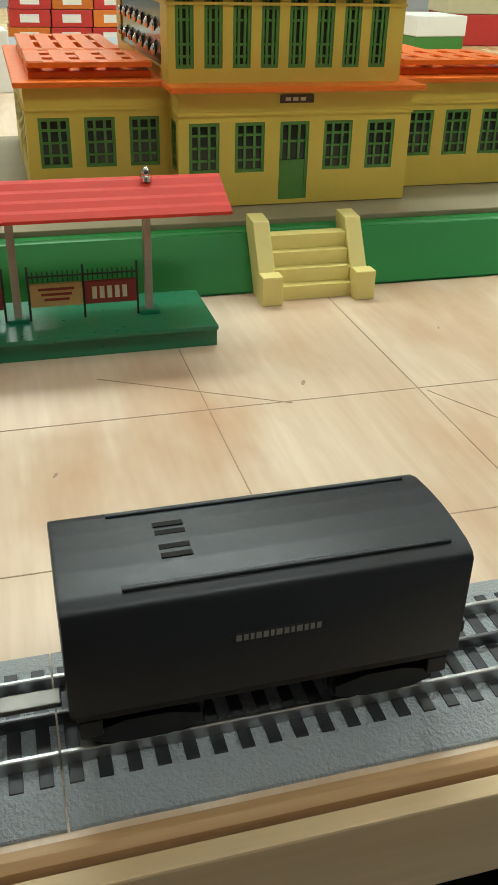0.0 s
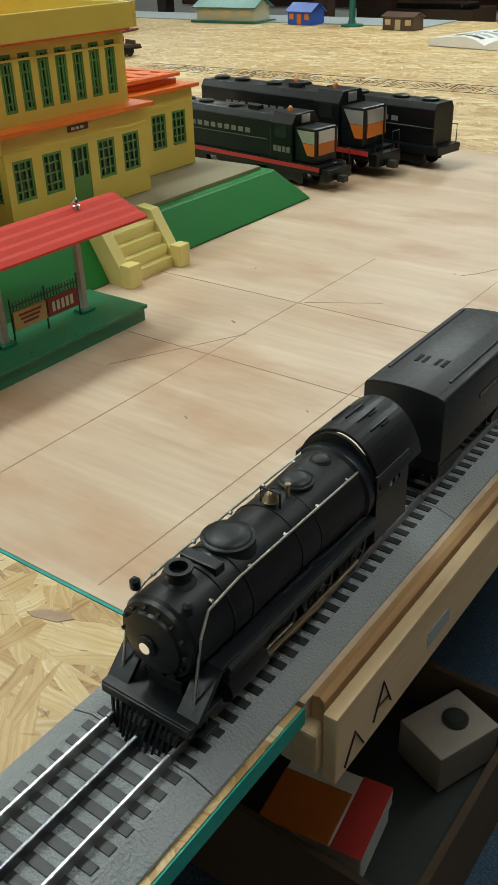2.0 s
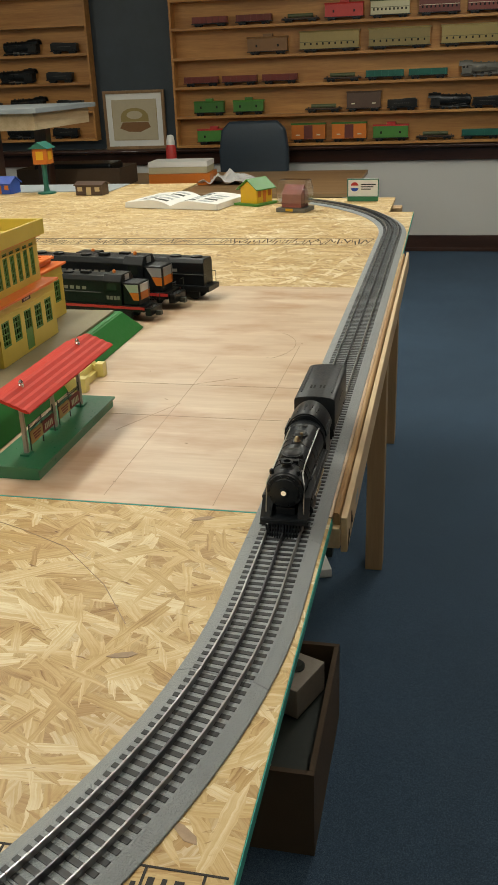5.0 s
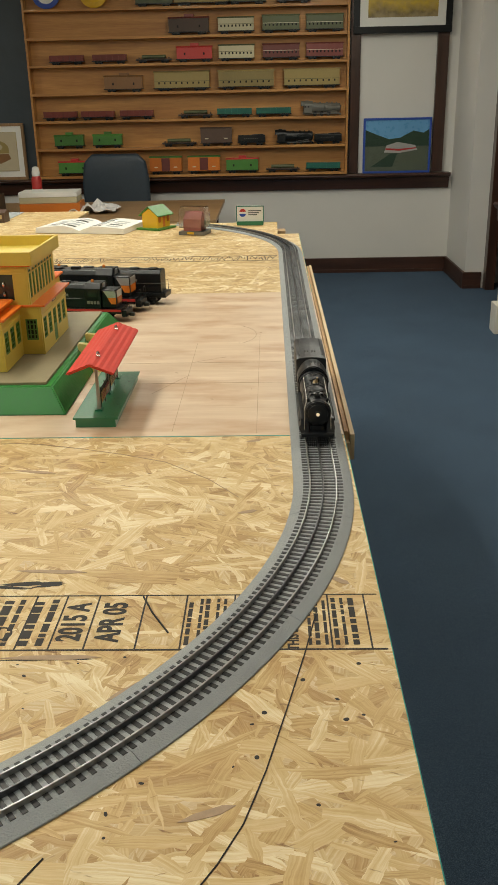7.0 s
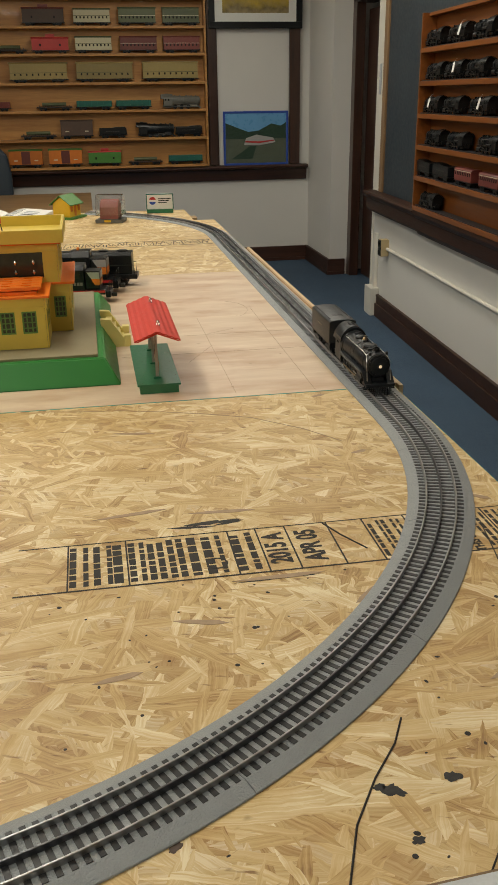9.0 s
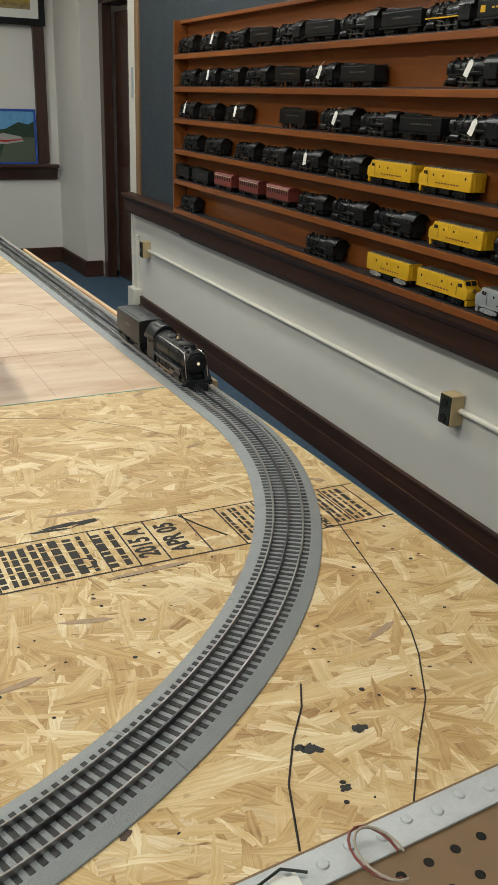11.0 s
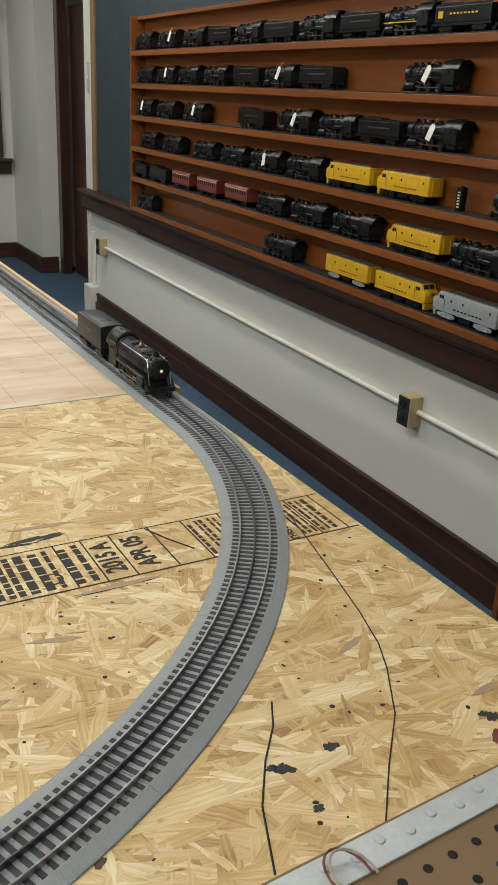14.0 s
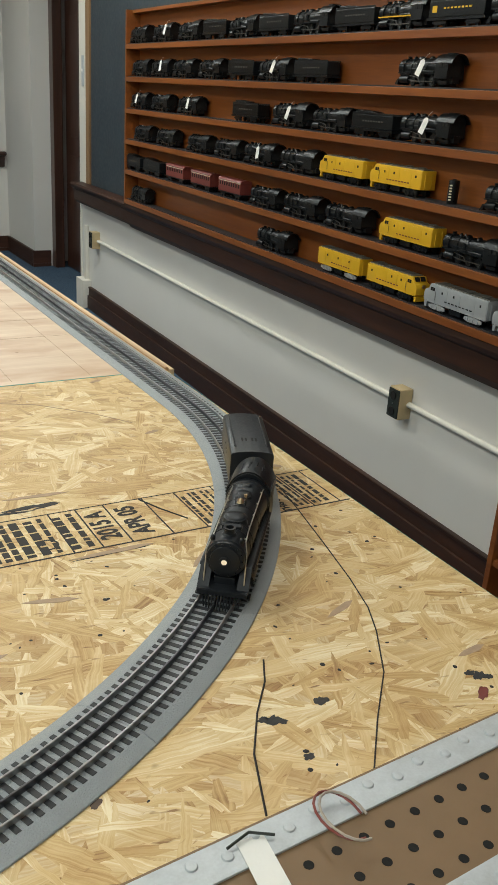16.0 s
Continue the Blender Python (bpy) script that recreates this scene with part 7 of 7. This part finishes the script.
part("cover", prism([(-0.046, 0.0305), (0.046, 0.0305), (0.046, 0.085), (0.020, 0.118), (-0.020, 0.118), (-0.046, 0.085)], -0.058, 0.058, "x", 0.004), "glass", bag, "clear plastic cover").modifiers.new("shell", "SOLIDIFY").thickness = 0.0012
part("sticker", box(-0.02, 0.01, -0.0486, -0.0481, 0.004, 0.014), "caryellow", bag)
bag.matrix_basis = pose(-0.452, 2.48, 0.0006, 0, 0, -14)
card = thing("small_sign", "small white card sign on a green foot", "sign")
part("foot", box(-0.062, 0.062, -0.012, 0.012, 0, 0.018, 0.002), "green2", card)
pb = part("board", box(-0.064, 0.064, -0.003, 0.003, 0.0182, 0.088, 0.001), "white", card)
for b in ((-0.064, 0.064, 0.0835, 0.088), (-0.064, -0.060, 0.0182, 0.0834), (0.060, 0.064, 0.0182, 0.0834)):
    part("border", box(b[0], b[1], -0.0042, -0.0031, b[2], b[3]), "carteal", pb)
part("red_half", prism([(0.016 * math.cos(radians(a)) - 0.034, 0.058 + 0.016 * math.sin(radians(a))) for a in range(10, 171, 20)], -0.0042, -0.0032, "y"), "carred", pb)
part("blue_half", prism([(0.016 * math.cos(radians(a)) - 0.034, 0.054 + 0.016 * math.sin(radians(a))) for a in range(190, 351, 20)], -0.0042, -0.0032, "y"), "blue", pb)
for k in range(3):
    part("print_bar", box(-0.008, 0.052 - 0.01 * k, -0.0040, -0.0032, 0.063 - 0.009 * k, 0.067 - 0.009 * k), "iron", pb)
card.matrix_basis = pose(-0.215, 2.735, 0.0006, 0, 0, -3)
# open book
bo = thing("open_book", "thick open catalogue lying with its pages spread", "book")
for s in (-1, 1):
    prof = [(0, 0.012)] + [(s * 0.25 * u, 0.012 + 0.030 * math.sin(min(1, u * 1.9) * math.pi * 0.55) * (1 - 0.62 * u)) for u in (0.08, 0.2, 0.35, 0.5, 0.65, 0.8, 0.92, 1.0)] + [(s * 0.255, 0.001), (0, 0.001)]
    pg = part("page_block", prism(prof, -0.15, 0.15, "y"), "white", bo, "white printed pages", smooth=50)
    for k in range(9):
        u0 = 0.16 + 0.38 * (k % 2)
        u1 = u0 + 0.28
        yk = -0.12 + 0.052 * (k // 2)
        zs = [0.0126 + 0.030 * math.sin(min(1, u * 1.9) * math.pi * 0.55) * (1 - 0.62 * u) for u in (u0, (u0 + u1) / 2, u1)]
        xs = [s * 0.25 * u for u in (u0, (u0 + u1) / 2, u1)]
        part("picture", prism(list(zip(xs, zs)) + [(x, z - 0.001) for x, z in zip(xs[::-1], zs[::-1])], yk, yk + 0.024, "y"), "cargrey" if k % 3 else "iron", pg)
bo.matrix_basis = pose(-0.945, 2.68, 0.0006, 0, 0, -12) @ Matrix.Diagonal((0.84, 0.95, 1, 1))

# ---- boards and toys beyond the station ----
st = thing("side_table", "plain timber table beside the layout", "table")
part("tabletop", box(-4.4, -2.4425, -0.9, 2.42, -0.03, -0.001, 0.002), "osb", st)
for x, y in ((-4.3, -0.8), (-2.6, -0.8), (-4.3, 2.3), (-2.6, 2.3)):
    part("leg", box(x - 0.04, x + 0.04, y - 0.04, y + 0.04, FL, -0.0305, 0.002), "pine_z", st)
rt = thing("train_tray", "grey tray in front of the stacked red boxes", "tray")
part("bottom", box(-2.45, -2.18, 0.24, 0.58, 0.0006, 0.044, 0.003), "greyboard", rt)
for k in range(3):
    for j in range(3):
        bx = thing("train_box", "red train box with a white label", "box", "stacked red train boxes")
        part("body", box(0, 0.16, 0, 0.118, 0, 0.046, 0.002), "carred" if (k + j) % 3 else "carorange", bx)
        part("label", box(0.1602, 0.1608, 0.030, 0.085, 0.012, 0.034), "white", bx)
        bx.matrix_basis = pose(-2.86, 0.26 + 0.122 * j + 0.004 * k, 0.0012 + 0.0475 * k)
carton("white_carton", "plain white carton on the table", -1.78, 0.165, 0.0006, 0.10, 0.13, 0.115, 4, "white")
carton("blue_carton", "dull blue-grey carton beside the red boxes", -2.78, 0.69, 0.0006, 0.16, 0.09, 0.14, 0, "greyboard")
carton("green_carton", "green and white carton behind the station", -2.30, 1.40, 0.0006, 0.16, 0.15, 0.115, 4, "cargreen", "white")
carton("red_carton", "red toy box behind the station", -2.75, 1.78, 0.0006, 0.2, 0.24, 0.17, -8, "carred", "carcream")
pyl = thing("wire_pylon", "grey lattice toy power pylon", "toy tower")
for sx in (-1, 1):
    for sy in (-1, 1):
        part("post", rod((0.05 * sx, 0.05 * sy, 0), (0.012 * sx, 0.012 * sy, 0.24), 0.003, n=6), "cargrey", pyl)
for k in range(4):
    z0, z1 = 0.01 + 0.055 * k, 0.065 + 0.055 * k
    r0, r1 = 0.05 - 0.158 * z0, 0.05 - 0.158 * z1
    for sx, sy in ((1, 0), (-1, 0), (0, 1), (0, -1)):
        part("brace", rod((r0 * sx - r0 * sy, r0 * sy + r0 * sx, z0), (r1 * sx + r1 * sy, r1 * sy - r1 * sx, z1), 0.002, n=5), "cargrey", pyl)
pyl.matrix_basis = pose(-2.30, 1.90, 0.0006)
dc = copy_thing(STOCK["north_flat"], pose(-1.99, 1.87, 0.0008, 0, 0, 70))
tagged(dc, "dark toy flat car standing on the board")

# ---- control panel of perforated hardboard at the near end ----
cp = thing("perforated_panel", "brown perforated hardboard panel with pale metal strips", "panel")
part("hardboard", box(-0.75, 0.75, -0.34, 0.0, 0, 0.006, 0.0008), "peg", cp)
for y0 in (-0.034, -0.145):
    part("metal_strip", box(-0.75, 0.75, y0, y0 + 0.030, 0.0062, 0.0085, 0.0006), "zinc", cp, "pale metal strip with round heads")
rivet = hole = None
for k in range(56):
    for y0 in (-0.034, -0.145):
        if rivet is None:
            rivet = part("rivet", turned([(0.005, 0.0086), (0.0042, 0.0098), (0.001, 0.0102)], 10), "zinc", cp, smooth=50)
            o = rivet
        else:
            o = again(rivet)
        o.matrix_basis = pose(-0.742 + 0.027 * k, y0 + 0.015 + 0.005 * (k % 2), 0)
for k in range(58):
    for y in (-0.052, -0.078, -0.104, -0.130):
        if hole is None:
            hole = part("peg_hole", turned([(0.0041, 0.0052), (0.0041, 0.0063)], 12), "hole", cp)
            o = hole
        else:
            o = again(hole)
        o.matrix_basis = pose(-0.74 + 0.0257 * k, y, 0)
cp.matrix_basis = pose(-0.36, -1.0825, 0.0012, 0, 0, 3.6)
wr = thing("loose_wire", "loop of thin red and grey wire on the panel", "wire")
loop = [(-0.362 + 0.019 * math.cos(a), -1.118 + 0.026 * math.sin(a), 0.012 + 0.010 * math.sin(a * 0.5)) for a in (x * 0.35 for x in range(0, 15))]
part("strand", wire(loop, 0.0011, 6), "maroon", wr)
part("strand", wire([(x + 0.003, y - 0.003, z + 0.001) for x, y, z in loop], 0.0011, 6), "post", wr)
tp = thing("masking_tape", "strip of white tape holding a bent wire end", "tape")
part("strip", box(-0.011, 0.011, -0.05, 0.05, 0, 0.0006), "white", tp)
part("wire_end", wire([(-0.02, 0.045, 0.002), (0.0, 0.052, 0.004), (0.018, 0.045, 0.002)], 0.0012, 5), "iron", tp)
tp.matrix_basis = pose(-0.436, -1.150, 0.0105, 0, 0, -6)

# ---- red beacon tower at the near end ----
bt = thing("beacon_tower", "tall red toy beacon tower with a chrome lamp head", "toy tower")
TH = 0.318
part("foot_plate", box(-0.065, 0.065, -0.065, 0.065, 0, 0.006, 0.001), "red", bt)
for sx in (-1, 1):
    for sy in (-1, 1):
        part("corner_post", rod((0.056 * sx, 0.056 * sy, 0.006), (0.034 * sx, 0.034 * sy, TH - 0.012), 0.003, n=6), "red", bt)
for k in range(5):
    z0, z1 = 0.02 + 0.056 * k, 0.076 + 0.056 * k
    r0, r1 = 0.056 - 0.022 * z0 / TH, 0.056 - 0.022 * z1 / TH
    for sx, sy in ((1, 0), (-1, 0), (0, 1), (0, -1)):
        p0 = (r0 * sx - r0 * sy, r0 * sy + r0 * sx, z0)
        p1 = (r1 * sx + r1 * sy, r1 * sy - r1 * sx, z1)
        part("brace", rod(p0, p1, 0.0016, n=5), "red", bt)
for b in ((-0.043, 0.043, 0.035, 0.043), (-0.043, 0.043, -0.043, -0.035), (-0.043, -0.035, -0.0348, 0.0348), (0.035, 0.043, -0.0348, 0.0348)):
    part("platform_rim", box(*b, TH - 0.012, TH + 0.016, 0.001), "red", bt)
for k in range(3):
    part("platform_bar", box(-0.0348, 0.0348, -0.030 + 0.020 * k, -0.022 + 0.020 * k, TH - 0.010, TH - 0.006), "red", bt)
part("lamp_head", moved(turned([(0.021, -0.030), (0.023, -0.028), (0.023, 0.020), (0.018, 0.028), (0.004, 0.031)], 24, axis="x"), pose(0.012, -0.004, TH + 0.030, 0, -14, 35)), "chrome", bt, "round chrome lamp head", smooth=40)
part("lamp_post", rod((0.012, -0.004, TH - 0.008), (0.012, -0.004, TH + 0.012), 0.006, n=12), "red", bt)
bt.matrix_basis = pose(-0.220, -1.318, 0.0075)

# ---- boxes stored under the table ----
stored = carton("storage_box", "red and white printed carton under the table", -0.275, 0.500, FL + 0.125, 0.16, 0.13, 0.075, 8, "white", "white")
part("printed_patch", box(-0.083, 0.03, -0.069, 0.030, 0.0752, 0.0758), "carorange", stored, "orange-red printed patch")
part("printed_patch", box(0.034, 0.083, -0.069, 0.069, 0.0752, 0.0758), "carred", stored)
# Darkened card and black packing put the shade inside the box into colour.
under = thing("cardboard_box", "large open cardboard box under the table", "box")
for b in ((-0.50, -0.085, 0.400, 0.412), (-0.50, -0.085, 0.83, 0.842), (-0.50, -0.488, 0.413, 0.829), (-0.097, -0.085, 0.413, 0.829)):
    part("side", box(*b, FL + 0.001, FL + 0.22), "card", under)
part("bottom", box(-0.4875, -0.0975, 0.413, 0.829, FL + 0.001, FL + 0.12), "iron", under, "box packing, blackened to stand for shade")
# Pale controller given a grey colour in place of the table's shadow.
carton("switch_box", "pale plastic controller with a dark dial, greyed to stand for shadow", -0.185, 0.745, FL + 0.125, 0.10, 0.13, 0.08, -22, "post")
sd = thing("controller_dial", "round black dial knob on the controller", "dial")
part("knob", turned([(0.022, 0), (0.022, 0.006), (0.016, 0.012), (0.001, 0.013)], 18), "iron", sd, smooth=40)
sd.matrix_basis = pose(-0.180, 0.755, FL + 0.2057)

# The bin is coloured black to carry the dimness under the table.
waste_bin = thing("plastic_bin", "plastic bin under the table, shade put into its black colour", "bin")
for b in ((-0.46, -0.20, 1.62, 1.628), (-0.46, -0.20, 1.93, 1.938), (-0.46, -0.452, 1.629, 1.929), (-0.208, -0.20, 1.629, 1.929)):
    part("side", box(*b, FL + 0.001, FL + 0.16, 0.002), "iron", waste_bin)
part("bottom", box(-0.451, -0.209, 1.629, 1.929, FL + 0.001, FL + 0.012), "iron", waste_bin)
carton("paper_packet", "small white paper packet on the carpet", -0.235, 1.53, FL + 0.001, 0.07, 0.10, 0.03, 20, "white")


def motions():
    """The train waits, then runs into the near bend."""
    ahead = [(0.0, 0.068), (14.4, 0.068), (14.6, 0.074), (14.8, 0.108), (15.0, 0.168), (15.2, 0.275), (15.4, 0.402), (15.5, 0.478), (15.6, 0.558), (15.7, 0.640), (15.8, 0.722), (15.9, 0.803), (16.0, 0.885)]

    def tip(t):
        for (a, sa), (b, sb) in zip(ahead, ahead[1:]):
            if t <= b:
                u = (t - a) / (b - a)
                return sa + (sb - sa) * u
        return ahead[-1][1]

    def stand(s, half):
        (p, _), (q, _) = on_track(s + half), on_track(s - half)
        d = p - q
        c = (p + q) / 2
        return pose(c.x, c.y, RAILTOP, 0, 0, math.degrees(math.atan2(d.y, d.x)))

    times = [0.0, 14.4] + [14.4 + k / 30 for k in range(1, 49)]
    walk(engine, [(t, stand(tip(t) - 0.119, 0.045)) for t in times])
    walk(tender, [(t, stand(tip(t) - 0.332, 0.046)) for t in times])
    for w, x, y, r, flip in engine_wheels:
        if r > 0.012:
            sign, turn, rows, last = 1 if flip == 0 else -1, 0.0, [], tip(0.0)
            for t in times:
                turn += min(85.0, math.degrees((tip(t) - last) / r))
                last = tip(t)
                rows.append((t, pose(x, y, r, 0, 0, flip) @ pose(0, 0, 0, 0, sign * turn, 0)))
            walk(w, rows)


motions()
